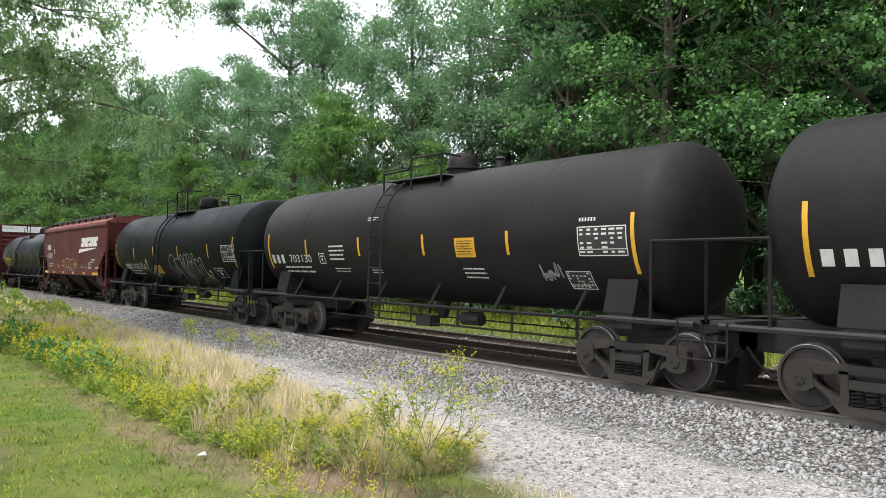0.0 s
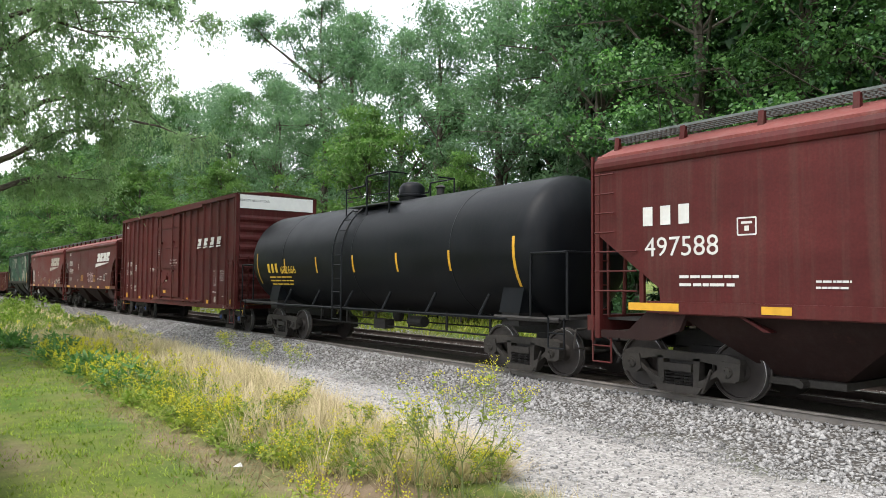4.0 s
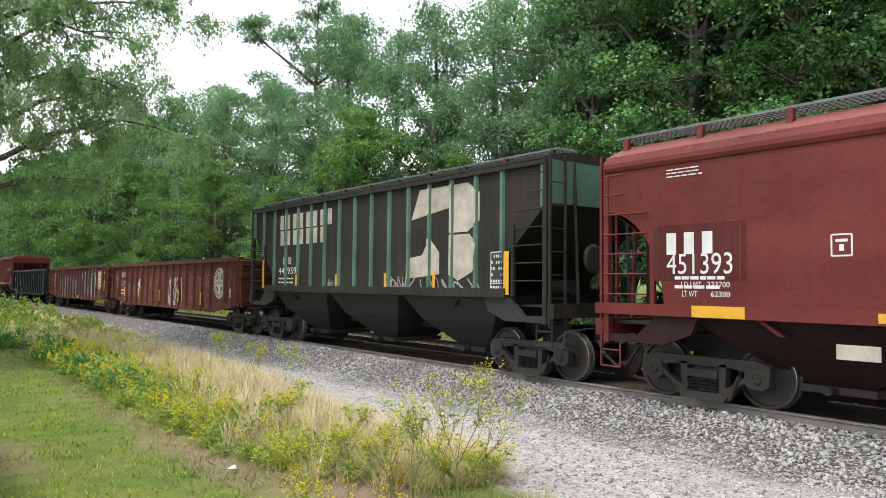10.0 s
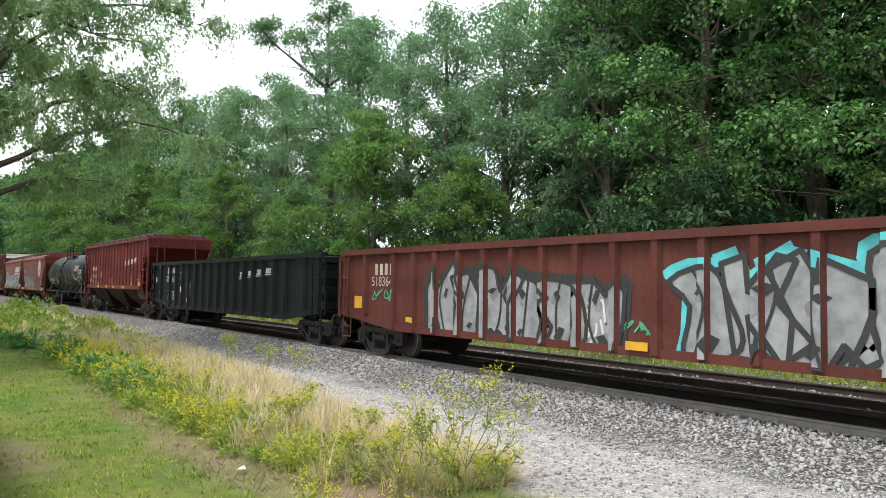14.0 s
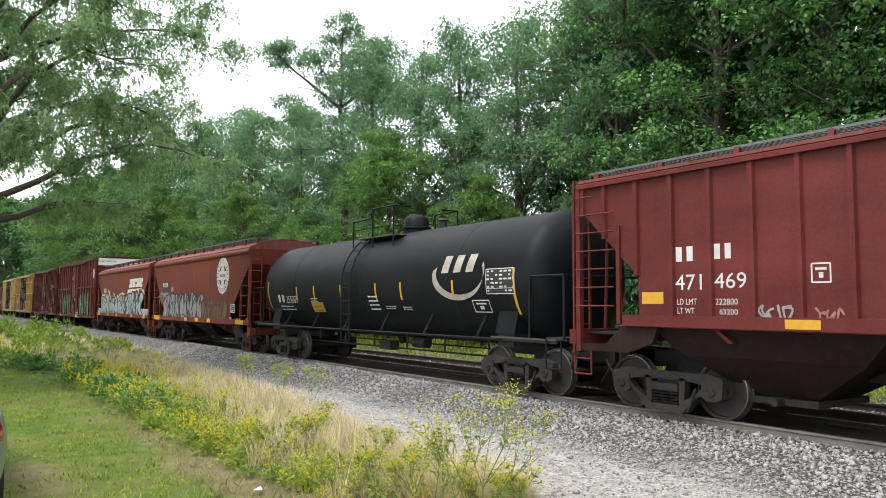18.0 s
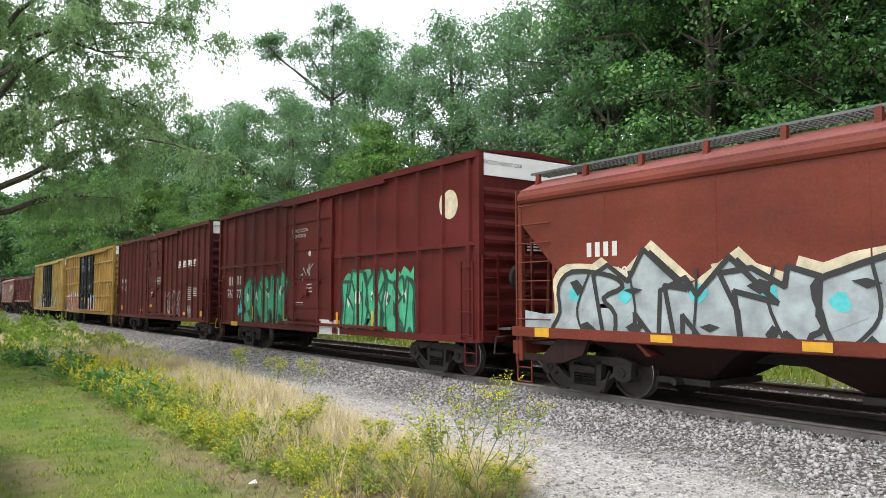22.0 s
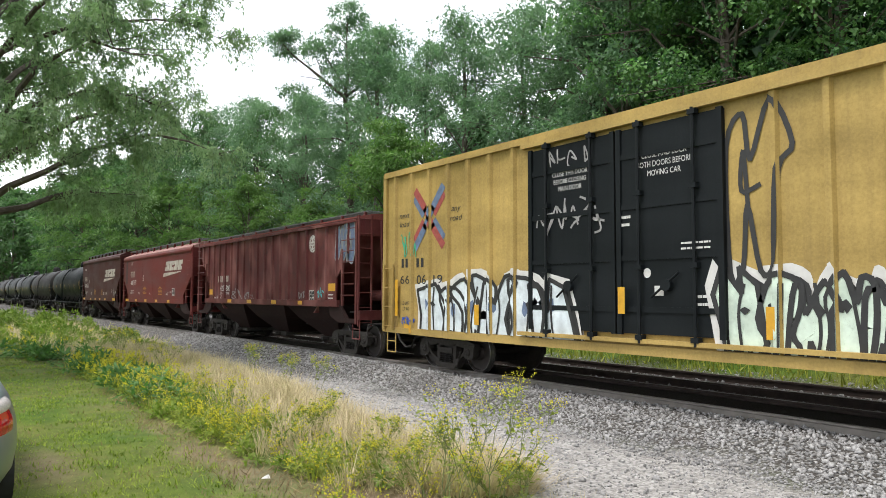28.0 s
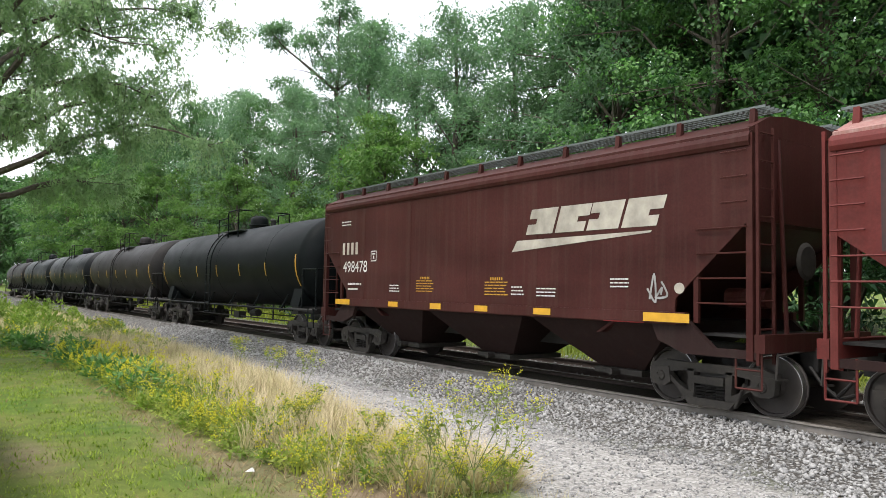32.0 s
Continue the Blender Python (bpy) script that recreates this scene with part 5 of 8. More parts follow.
def mark_letters(key, x, z, w, h):
    k = w / 4
    for i in range(4):
        cx = x - w / 2 + k * (i + 0.42)
        tilt = h * 0.10 * (i - 1.5)
        if key in "FR":
            tilt = 0
        polys = [[(px, pz) for px, pz in p] for p in slanted(cx, z + h * 0.05 + tilt, k * 0.62, h * 0.42, 1)]
        if i:
            polys = slanted(cx, z + h * 0.05 + tilt, k * 0.62 * (i + 1), h * 0.42, i + 1)
            x_from = cx - k * 0.31 * (i + 1) + k * 0.62 * i
            polys = [p for p in polys if sum(q[0] for q in p) / len(p) > x_from]
            polys = [[(px - (x_from - (cx - k * 0.31)), pz) for px, pz in p] for p in polys]
        polys.append([(cx - k * 0.42, z - h * 0.32 + tilt), (cx + k * 0.30, z - h * 0.26 + tilt), (cx + k * 0.32, z - h * 0.22 + tilt), (cx - k * 0.36, z - h * 0.22 + tilt)])
        lay(key, polys, WHITE, "wordmark_letter", 1, depth=HW + 0.001 if key in "F" else None)


def roundmark(key, x, z, w, h, disc_mat, ink):
    r = (w + h) / 4
    disc(key, x, z, 2 * r, 2 * r, disc_mat)
    polys = []
    q = 0.60 * r
    for k in range(4):
        a0 = math.pi / 2 * k
        p = [(x + q * math.cos(a0 + t), z + q * math.sin(a0 + t)) for t in np.linspace(0.36, math.pi / 2 - 0.36, 7)]
        p += [(x + 0.26 * r * (1 if math.cos(a0 + 0.78) > 0 else -1), z + 0.26 * r * (1 if math.sin(a0 + 0.78) > 0 else -1))]
        polys.append(p)
    for k in range(26):
        if k in (6, 7):
            continue
        a = 2 * math.pi * k / 26 - 0.4
        d, e = Vector((math.cos(a), math.sin(a))), Vector((-math.sin(a), math.cos(a)))
        m = Vector((x, z)) + d * 0.79 * r
        for s0, s1, t0, t1 in ((-0.08, 0.09 if k % 3 else 0.12, -0.035, 0.035),):
            polys.append([tuple(m + d * u * r + e * v * r) for u, v in ((s0, t0), (s1, t0), (s1, t1), (s0, t1))])
    for k in range(7):
        polys.append(rect(x - 0.42 * r + 0.14 * r * k, z, 0.08 * r, 0.15 * r))
    tagged(lay(key, polys, ink, "emblem_ink", 2), kind="stuff")


def ringmark(key, x, z, w, h):
    pts_o = [(x + w * 0.5 * math.cos(a), z - h * 0.02 + h * 0.48 * math.sin(a)) for a in np.linspace(math.pi * 0.92, math.pi * 2.12, 22)]
    pts_i = [(x + w * 0.05 + w * 0.47 * math.cos(a), z + h * 0.06 + h * 0.45 * math.sin(a)) for a in np.linspace(math.pi * 0.92, math.pi * 2.12, 22)]
    lay(key, [[a, b, d, c] for a, b, c, d in zip(pts_o[:-1], pts_o[1:], pts_i[:-1], pts_i[1:])], WHITE_DIRTY, "emblem_swoosh", 1)["kind"] = "stuff"
    polys = []
    for k in range(3):
        cx = x - w * 0.22 + k * w * 0.24
        polys.append([(cx - 0.09 * w, z + 0.04 * h), (cx + 0.05 * w, z + 0.04 * h), (cx + 0.10 * w, z + 0.38 * h), (cx - 0.04 * w, z + 0.38 * h)])
    for one in polys:
        lay(key, [one], WHITE_DIRTY, "emblem_block", 2)


def crossmark(key, x, z, w, h, red, blue):
    """A crossing emblem of two bent arms, one red and one blue."""
    t = 0.16 * w
    for g, mat in ((-1, red), (1, blue)):
        polys = []
        for k in (-1, 1):
            polys += ribbon([(x + k * w * 0.46, z + g * k * h * 0.5), (x + k * w * 0.12, z + g * k * h * 0.16), (x, z)], t)
            polys += ribbon([(x + k * w * 0.50, z - g * k * h * 0.36), (x + k * w * 0.20, z - g * k * h * 0.06)], t * 0.7)
        for one in polys:
            lay(key, [one], mat, "emblem_bar", 1 if g < 0 else 2)


def bigmark(key, x, z, w, h):
    """A large faded emblem: two stacked blocks with slanting cuts."""
    polys = [
        [(x - 0.30 * w, z + 0.50 * h), (x + 0.34 * w, z + 0.50 * h), (x + 0.48 * w, z + 0.40 * h), (x + 0.48 * w, z + 0.16 * h), (x + 0.34 * w, z + 0.07 * h), (x + 0.12 * w, z + 0.07 * h), (x + 0.12 * w, z + 0.30 * h), (x - 0.42 * w, z + 0.22 * h)],
        [(x + 0.12 * w, z + 0.05 * h), (x + 0.36 * w, z + 0.05 * h), (x + 0.46 * w, z - 0.05 * h), (x + 0.40 * w, z - 0.28 * h), (x + 0.22 * w, z - 0.36 * h), (x + 0.12 * w, z - 0.30 * h)],
        [(x - 0.16 * w, z + 0.04 * h), (x - 0.02 * w, z - 0.10 * h), (x - 0.02 * w, z - 0.30 * h), (x - 0.46 * w, z - 0.34 * h), (x - 0.44 * w, z - 0.14 * h), (x - 0.26 * w, z - 0.12 * h)],
    ]
    lay(key, polys, WHITE_DIRTY, "emblem_block", 1)


FORMS = (
    [(-0.46, -0.46), (-0.1, -0.5), (0.12, -0.28), (0.3, -0.5), (0.52, -0.42), (0.46, 0.0), (0.54, 0.38), (0.2, 0.52), (0.05, 0.26), (-0.14, 0.52), (-0.52, 0.40), (-0.42, 0.0)],
    [(-0.5, -0.5), (0.2, -0.5), (0.5, -0.2), (0.52, 0.2), (0.2, 0.5), (-0.5, 0.46), (-0.3, 0.0)],
    [(-0.5, -0.5), (-0.2, -0.5), (-0.15, -0.15), (0.25, -0.52), (0.55, -0.4), (0.15, 0.02), (0.55, 0.45), (0.2, 0.55), (-0.12, 0.2), (-0.15, 0.52), (-0.5, 0.5)],
    [(-0.5, -0.3), (-0.2, -0.52), (0.35, -0.5), (0.55, -0.15), (0.3, 0.05), (0.5, 0.25), (0.4, 0.5), (-0.2, 0.52), (-0.52, 0.2), (-0.3, -0.05)],
    [(-0.5, -0.5), (-0.15, -0.5), (-0.1, -0.1), (0.2, -0.5), (0.5, -0.5), (0.45, 0.2), (0.7, 0.2), (0.3, 0.62), (-0.1, 0.25), (-0.3, 0.5), (-0.55, 0.35)],
)


def blob(rnd, cx, cz, w, h, lean):
    """A fat letter-like outline."""
    base = rnd.choice(FORMS)
    return [(cx + w * (a + rnd.uniform(-0.10, 0.10)) + lean * h * b, cz + h * (b + rnd.uniform(-0.09, 0.09))) for a, b in base]


def grown(poly, f, g):
    cx, cz = sum(p[0] for p in poly) / len(poly), sum(p[1] for p in poly) / len(poly)
    return [(p[0] + f * (1 if p[0] > cx else -1), p[1] + g * (1 if p[1] > cz else -1)) for p in poly]


def fan(poly):
    cx, cz = sum(p[0] for p in poly) / len(poly), sum(p[1] for p in poly) / len(poly)
    return [[(cx, cz), a, b] for a, b in zip(poly, poly[1:] + poly[:1])]


def mural(key, x, z, w, h, fill, line, n, back=None, hi=None):
    """A row of fat painted letters that nobody could read, with outlines, shine and a halo."""
    rnd = seeded(key)
    cw = w / n
    letters, lines, shade, halo, shine = [], [], [], [], []
    for i in range(n):
        cx = x - w / 2 + cw * (i + 0.5) + rnd.uniform(-0.05, 0.05) * cw
        b = blob(rnd, cx, z + rnd.uniform(-0.05, 0.05) * h, cw * rnd.uniform(1.1, 1.4), h * rnd.uniform(0.8, 1.05), rnd.uniform(-0.25, 0.25))
        b = curve_through(b, True, 3)[:-1] if rnd.random() < 0.5 else b
        letters.append(fan(b))
        lines += ribbon(b + b[:1], 0.085)
        halo += fan(grown(b, 0.15, 0.14))
        shade += fan([(p[0] + 0.07, p[1] - 0.06) for p in grown(b, 0.06, 0.05)])
        # closed eyes and cuts inside the letter
        for k in range(2):
            ex, ez = cx + rnd.uniform(-0.2, 0.2) * cw, z + (0.22, -0.24)[k] * h + rnd.uniform(-0.05, 0.05) * h
            ew, eh, t = rnd.uniform(0.08, 0.2) * cw, rnd.uniform(0.05, 0.13) * h, rnd.uniform(-0.5, 0.5)
            lines.append([(ex - ew, ez - t * eh), (ex, ez - eh), (ex + ew, ez + t * eh), (ex, ez + eh * 0.6)])
        p = [(cx + rnd.uniform(-0.25, 0.25) * cw, z + q * h) for q in (-0.42, rnd.uniform(-0.15, 0.15), 0.42)]
        lines += ribbon(curve_through(p), 0.05)
        q = (cx + rnd.uniform(-0.22, 0.1) * cw, z + rnd.uniform(0.05, 0.25) * h)
        shine += fan([(q[0] + 0.14 * cw * math.cos(a) * rnd.uniform(0.6, 1.2), q[1] + 0.11 * h * math.sin(a) * rnd.uniform(0.6, 1.2)) for a in np.linspace(0, 5.6, 7)])
    for polys, mat, name, layer in ((halo, back, "graffiti_halo", 0), (shade, line, "graffiti_shadow", 1), (shine, hi, "graffiti_shine", 3), (lines, line, "graffiti_outline", 4)):
        ob = lay(key, polys, mat, name, layer) if mat else None
        if ob:
            tagged(ob, kind="stuff")
    for one in letters:
        lay(key, one, fill, "graffiti_letter", 2)


def bubble(key, x, z, w, h, fill, line, n, line_only=False, thick=1.0):
    rnd = seeded(key)
    cw, fills, lines = w / n, [], []
    for i in range(n):
        cx = x - w / 2 + cw * (i + 0.5)
        b = curve_through(blob(rnd, cx, z, cw * 1.02, h * rnd.uniform(0.8, 1.0), 0.05), True, 4)
        fills.append(fan(b[:-1]))
        lines += ribbon(b, 0.045 * thick)
        p = [(cx + rnd.uniform(-0.25, 0.25) * cw, z + rnd.uniform(-0.3, 0.3) * h) for _ in range(4)]
        lines += ribbon(curve_through(p), 0.04 * thick)
    if fill and not line_only:
        for one in fills:
            lay(key, one, fill, "graffiti_letter", 1)
    ob = lay(key, lines, line, "graffiti_outline", 2)
    if ob:
        tagged(ob, kind="stuff")


def tagged_scrawl(key, x, z, w, h, mat, n=5, thick=1.0, face=""):
    rnd = seeded(key)
    cw, lines = w / n, []
    for i in range(n):
        cx = x - w / 2 + cw * (i + 0.5)
        pts = [(cx + rnd.uniform(-0.6, 0.6) * cw, z + rnd.uniform(-0.5, 0.5) * h) for _ in range(rnd.choice((4, 5, 6)))]
        lines += ribbon(curve_through(pts), 0.026 * thick + 0.02 * min(1, h))
    ob = lay(key, lines, mat, "graffiti_tag", 2, face)
    if ob:
        tagged(ob, kind="stuff")

# markings, wagon by wagon: middle along the wagon, height, width, tallness
text("A", -5.60, 2.08, 1.16, 0.22, "0000", bars_only=True)
placard("B", 2.42, 2.31, 0.61, 0.39)
table("B", 5.88, 2.37, 1.00, 0.48)
table("B", 5.23, 1.71, 0.54, 0.30)
text("B", -4.51, 2.11, 1.22, 0.21, "703130")
block("B", -5.78, 2.10, 0.84, 0.24, 1)
block("B", -4.71, 1.82, 1.67, 0.24, 2)
block("B", -2.53, 2.25, 0.74, 0.43, 4)
block("B", -2.45, 1.82, 0.75, 0.13, 2)
block("B", -0.92, 3.04, 0.44, 0.11, 2)
block("B", -0.93, 1.80, 0.44, 0.12, 2)
block("B", 2.56, 1.80, 0.68, 0.26, 3)
outline_box("B", -3.33, 2.11, 0.27, 0.25)
block("B", 5.59, 2.74, 0.38, 0.06, 1)
tagged_scrawl("B", 4.65, 1.85, 0.54, 0.38, GREYPAINT)
tagged_scrawl("C", -2.39, 1.73, 1.32, 0.71, PALE_YELLOW, n=4)
bubble("C", 1.89, 1.70, 3.35, 1.07, None, HAZE, 5, line_only=True)
tagged_scrawl("C", 3.73, 1.54, 0.55, 0.40, PALE_YELLOW, n=3)
placard("C", -1.38, 1.72, 0.75, 0.34)
text("C", -4.03, 1.83, 1.01, 0.21, "213355")
block("C", -5.08, 1.82, 0.80, 0.22, 1)
block("C", -4.34, 1.58, 1.72, 0.22, 2)
table("C", 5.99, 2.29, 1.03, 0.52)
outline_box("C", 4.77, 1.65, 0.76, 0.31)
outline_box("C", -3.23, 1.85, 0.26, 0.22)
wordmark("D", 3.46, 2.84, 3.68, 0.77)
text("D", -5.10, 2.36, 1.31, 0.30, "497588")
block("D", -5.34, 2.85, 1.00, 0.30, 1)
block("D", -4.61, 1.83, 1.00, 0.24, 2)
bubble("D", -0.26, 1.76, 1.73, 0.81, None, HAZE, 3, line_only=True)
warn("D", -1.63, 1.90, 0.77, 0.44)
warn("D", 1.12, 1.89, 0.79, 0.42)
strip("D", -5.57, 1.52, 0.95, 0.12)
strip("D", -3.55, 1.49, 0.43, 0.11)
strip("D", -1.39, 1.47, 0.44, 0.10)
strip("D", 0.79, 1.45, 0.44, 0.11)
strip("D", 3.05, 1.43, 0.42, 0.11)
strip("D", 4.93, 1.40, 0.45, 0.12)
strip("D", 5.45, 1.40, 0.44, 0.12)
table("D", 3.94, 1.81, 0.47, 0.31)
block("D", 4.53, 2.05, 0.68, 0.19, 3)
block("D", 5.32, 1.70, 0.68, 0.10, 2)
block("D", 2.38, 1.76, 0.40, 0.13, 2)
block("D", 3.22, 1.71, 0.50, 0.08, 2)
block("D", -2.81, 1.78, 0.45, 0.16, 2)
outline_box("D", -4.00, 2.60, 0.28, 0.24)
block("E", -5.02, 2.21, 0.85, 0.28, 1, YELLOW_INK)
text("E", -3.94, 2.15, 1.05, 0.23, "682666", ink=YELLOW_INK)
block("E", -4.48, 1.82, 1.83, 0.33, 3, YELLOW_INK)
mark_letters("F", 5.24, 3.26, 2.81, 0.66)
text("F", 5.63, 1.90, 0.22, 0.57, "EXH\nEXW\nEW\nIL\nIW\nIH\nCU.FT.")
text("F", 5.93, 1.90, 0.17, 0.56, "17-0\n10-8\n9-7\n60-9\n9-6\n13-0\n7538")
text("F", 5.69, 1.38, 0.43, 0.06, "EMPTY LOAD")
text("F", 6.55, 1.99, 0.52, 0.39, "EXH W  6-2\nEXW H  8-0\nEW H  15-9\nEMPTY C.G. 5-2\nFLOOR H  3-8")
text("F", 0.84, 2.56, 1.02, 0.32, "CLOSE AND LOCK\nBOTH DOORS BEFORE\nMOVING CAR", face="door")
text("F", -6.80, 2.20, 0.48, 0.25, "763")
text("F", -6.11, 2.18, 0.50, 0.24, "048")
block("F", -6.76, 2.62, 0.38, 0.23, 1)
block("F", -6.20, 2.63, 0.34, 0.23, 1)
text("F", -6.75, 1.57, 0.38, 0.09, "LD LMT")
text("F", -6.06, 1.56, 0.41, 0.09, "207000")
text("F", -6.78, 1.44, 0.31, 0.08, "LT WT")
text("F", -6.02, 1.42, 0.33, 0.08, "79000")
outline_box("F", -5.30, 2.41, 0.25, 0.27)
block("F", -5.23, 1.44, 0.57, 0.33, 5)
strip("F", -6.89, 1.08, 0.41, 0.22)
strip("F", -4.51, 1.00, 0.43, 0.13)
strip("F", -0.37, 1.33, 0.38, 0.11)
strip("F", 2.67, 1.06, 0.41, 0.11)
strip("F", 5.05, 1.01, 0.43, 0.14)
strip("F", 7.47, 1.04, 0.43, 0.21)
strip("F", -2.43, 1.09, 0.37, 0.13)
block("F", 5.04, 0.72, 1.50, 0.09, 2)
block("F", -1.28, 3.06, 0.17, 0.21, 3)
block("F", -2.40, 2.31, 0.42, 0.18, 3)
patch("F", 5.77, 1.11, 0.26, 0.21, WHITE_DIRTY)
patch("F", -0.13, 1.87, 0.21, 0.20, WHITE, face="door")
block("F", 6.57, 1.24, 0.22, 0.05, 1)
block("F", 6.78, 0.87, 0.26, 0.12, 2)
block("F", -6.90, 4.53, 0.57, 0.19, 3)
wordmark("G", 3.78, 2.96, 3.47, 0.79)
text("G", -5.03, 2.41, 1.22, 0.32, "451089")
block("G", -5.19, 2.91, 0.98, 0.32, 1)
block("G", -5.15, 1.89, 0.77, 0.25, 2)
warn("G", -1.58, 1.95, 0.79, 0.39)
warn("G", 1.83, 1.91, 0.62, 0.42)
bubble("G", 0.74, 1.96, 1.61, 0.54, None, PINK_PALE, 4, line_only=True, thick=0.5)
strip("G", -5.67, 1.51, 0.93, 0.12)
strip("G", -3.30, 1.49, 0.43, 0.12)
strip("G", -1.07, 1.46, 0.42, 0.10)
strip("G", 1.19, 1.43, 0.42, 0.12)
outline_box("G", -2.83, 2.66, 0.26, 0.28)
block("G", -5.41, 3.52, 0.48, 0.19, 3)
block("G", -2.88, 1.81, 0.42, 0.13, 3)
table("G", 4.31, 1.96, 0.46, 0.32)
block("G", 4.84, 2.15, 0.60, 0.15, 2)
block("G", 2.76, 1.89, 0.41, 0.12, 2)
block("G", 3.51, 1.94, 0.57, 0.26, 3)
strip("G", 3.11, 1.56, 0.47, 0.12)
strip("G", 5.19, 1.54, 0.46, 0.11)
strip("G", 5.67, 1.54, 0.44, 0.13)
tagged_scrawl("G", -6.41, 2.64, 0.53, 0.59, HAZE)
wordmark("H", 3.78, 2.95, 3.73, 0.92)
text("H", -5.51, 2.13, 1.11, 0.31, "451393")
block("H", -5.65, 2.44, 0.93, 0.33, 1)
text("H", -5.63, 1.82, 0.35, 0.08, "LD LMT")
text("H", -5.18, 1.82, 0.36, 0.08, "223700")
text("H", -5.66, 1.68, 0.26, 0.09, "LT WT")
text("H", -5.15, 1.68, 0.31, 0.08, "62300")
patchback("H", -5.53, 2.30, 1.59, 0.86, RED)
outline_box("H", -3.45, 2.33, 0.25, 0.27)
strip("H", -5.17, 1.32, 0.85, 0.17)
strip("H", -2.82, 1.40, 0.38, 0.12)
strip("H", -0.65, 1.39, 0.42, 0.13)
strip("H", 1.78, 1.38, 0.42, 0.13)
strip("H", 4.58, 1.35, 0.85, 0.16)
warn("H", -1.91, 1.77, 0.73, 0.34)
warn("H", 1.76, 1.75, 0.70, 0.33)
block("H", 4.00, 1.67, 0.55, 0.25, 4)
table("H", 4.70, 1.70, 0.52, 0.33)
block("H", 5.72, 1.87, 0.66, 0.27, 3)
tagged_scrawl("H", -0.49, 1.88, 1.40, 0.37, HAZE, n=4)
tagged_scrawl("H", 5.92, 1.63, 0.62, 0.20, GREYPAINT)
block("H", 3.03, 1.61, 0.40, 0.12, 2)
block("H", -5.49, 1.85, 0.86, 0.27, 2)
disc("H", 5.13, 1.74, 0.25, 0.23, WHITE_DIRTY)
block("H", -5.74, 3.53, 0.64, 0.16, 3)
patch("H", -3.27, 0.98, 0.53, 0.19, WHITE_DIRTY)
block("I", -3.09, 3.63, 3.46, 0.44, 1, WHITE_DIRTY, 8)
block("I", -3.28, 3.15, 3.03, 0.44, 1, WHITE_DIRTY, 7)
bigmark("I", 3.47, 2.73, 2.72, 2.40)
text("I", -4.21, 2.16, 1.21, 0.20, "447959")
block("I", -4.21, 2.46, 0.73, 0.21, 1, WHITE_DIRTY, 2)
block("I", -4.21, 1.81, 1.21, 0.36, 3)
vstrip("I", -5.81, 2.08, 0.13, 0.89)
vstrip("I", -3.46, 1.80, 0.12, 0.47)
vstrip("I", -1.08, 1.80, 0.11, 0.47)
vstrip("I", 1.34, 1.81, 0.10, 0.47)
vstrip("I", 5.67, 2.02, 0.15, 0.84)
vstrip("I", 3.31, 1.84, 0.10, 0.47)
table("I", 5.36, 2.04, 0.44, 0.80)
tagged_scrawl("I", 3.17, 1.76, 3.26, 0.45, HAZE, n=7)
tagged_scrawl("I", 1.63, 1.83, 0.43, 0.45, HAZE, n=4)
tagged_scrawl("I", -1.46, 1.72, 0.43, 0.32, GREYPAINT)
roundmark("J", 6.65, 1.77, 1.09, 1.17, WHITE_DIRTY, RUSTY)
text("J", -6.55, 1.71, 1.00, 0.25, "517962", ink=WHITE_DIRTY)
block("J", -6.57, 2.15, 1.01, 0.25, 1, WHITE_DIRTY, 4)
vstrip("J", -8.60, 1.42, 0.10, 0.86)
vstrip("J", -6.05, 1.30, 0.12, 0.47)
vstrip("J", -3.55, 1.26, 0.11, 0.48)
vstrip("J", -0.26, 1.22, 0.11, 0.48)
vstrip("J", 2.33, 1.22, 0.11, 0.48)
vstrip("J", 4.97, 1.18, 0.11, 0.48)
tagged_scrawl("J", -3.66, 1.56, 0.71, 0.70, WHITE, n=7, thick=1.7)
tagged_scrawl("J", -5.39, 1.45, 0.68, 0.67, GREYPAINT, n=5)
tagged_scrawl("J", -7.74, 1.92, 0.69, 0.92, HAZE, n=4)
bubble("J", 1.60, 1.32, 1.64, 1.28, None, WHITE, 4, line_only=True, thick=0.9)
bubble("J", 3.72, 1.55, 0.7, 0.9, None, PINKISH, 2, line_only=True, thick=0.5)
bubble("J", 5.07, 1.50, 1.67, 1.0, None, PINKISH, 3, line_only=True, thick=0.5)
bubble("J", -1.57, 1.42, 1.51, 1.1, None, PINKISH, 3, line_only=True, thick=0.6)
patch("J", 7.72, 1.42, 0.20, 0.32, WHITE_DIRTY)
patch("J", 3.81, 0.90, 0.26, 0.11, WHITE_DIRTY)
patch("J", -3.55, 0.85, 0.23, 0.12, WHITE_DIRTY)
patch("J", -6.46, 0.92, 0.23, 0.11, WHITE_DIRTY)
block("J", -6.50, 1.29, 1.13, 0.32, 2)
patch("J", -4.58, 1.40, 0.62, 0.48, GREY_OLIVE)
text("K", -6.49, 1.90, 0.96, 0.24, "518364", ink=WHITE_DIRTY)
block("K", -6.51, 2.20, 0.93, 0.28, 1, WHITE_DIRTY, 4)
mural("K", -1.79, 1.33, 5.40, 1.62, SILVERP, TEXT_BLACK, 6, back=TEXT_BLACK, hi=GREYPAINT)
mural("K", 3.93, 1.45, 3.58, 1.53, SILVERP, TEXT_BLACK, 4, back=TEAL, hi=GREYPAINT)
tagged_scrawl("K", 1.27, 1.19, 0.58, 0.27, GREENP, n=4)
tagged_scrawl("K", -6.54, 1.57, 1.20, 0.28, GREENP, n=4)
strip("K", 1.38, 0.87, 0.45, 0.14)
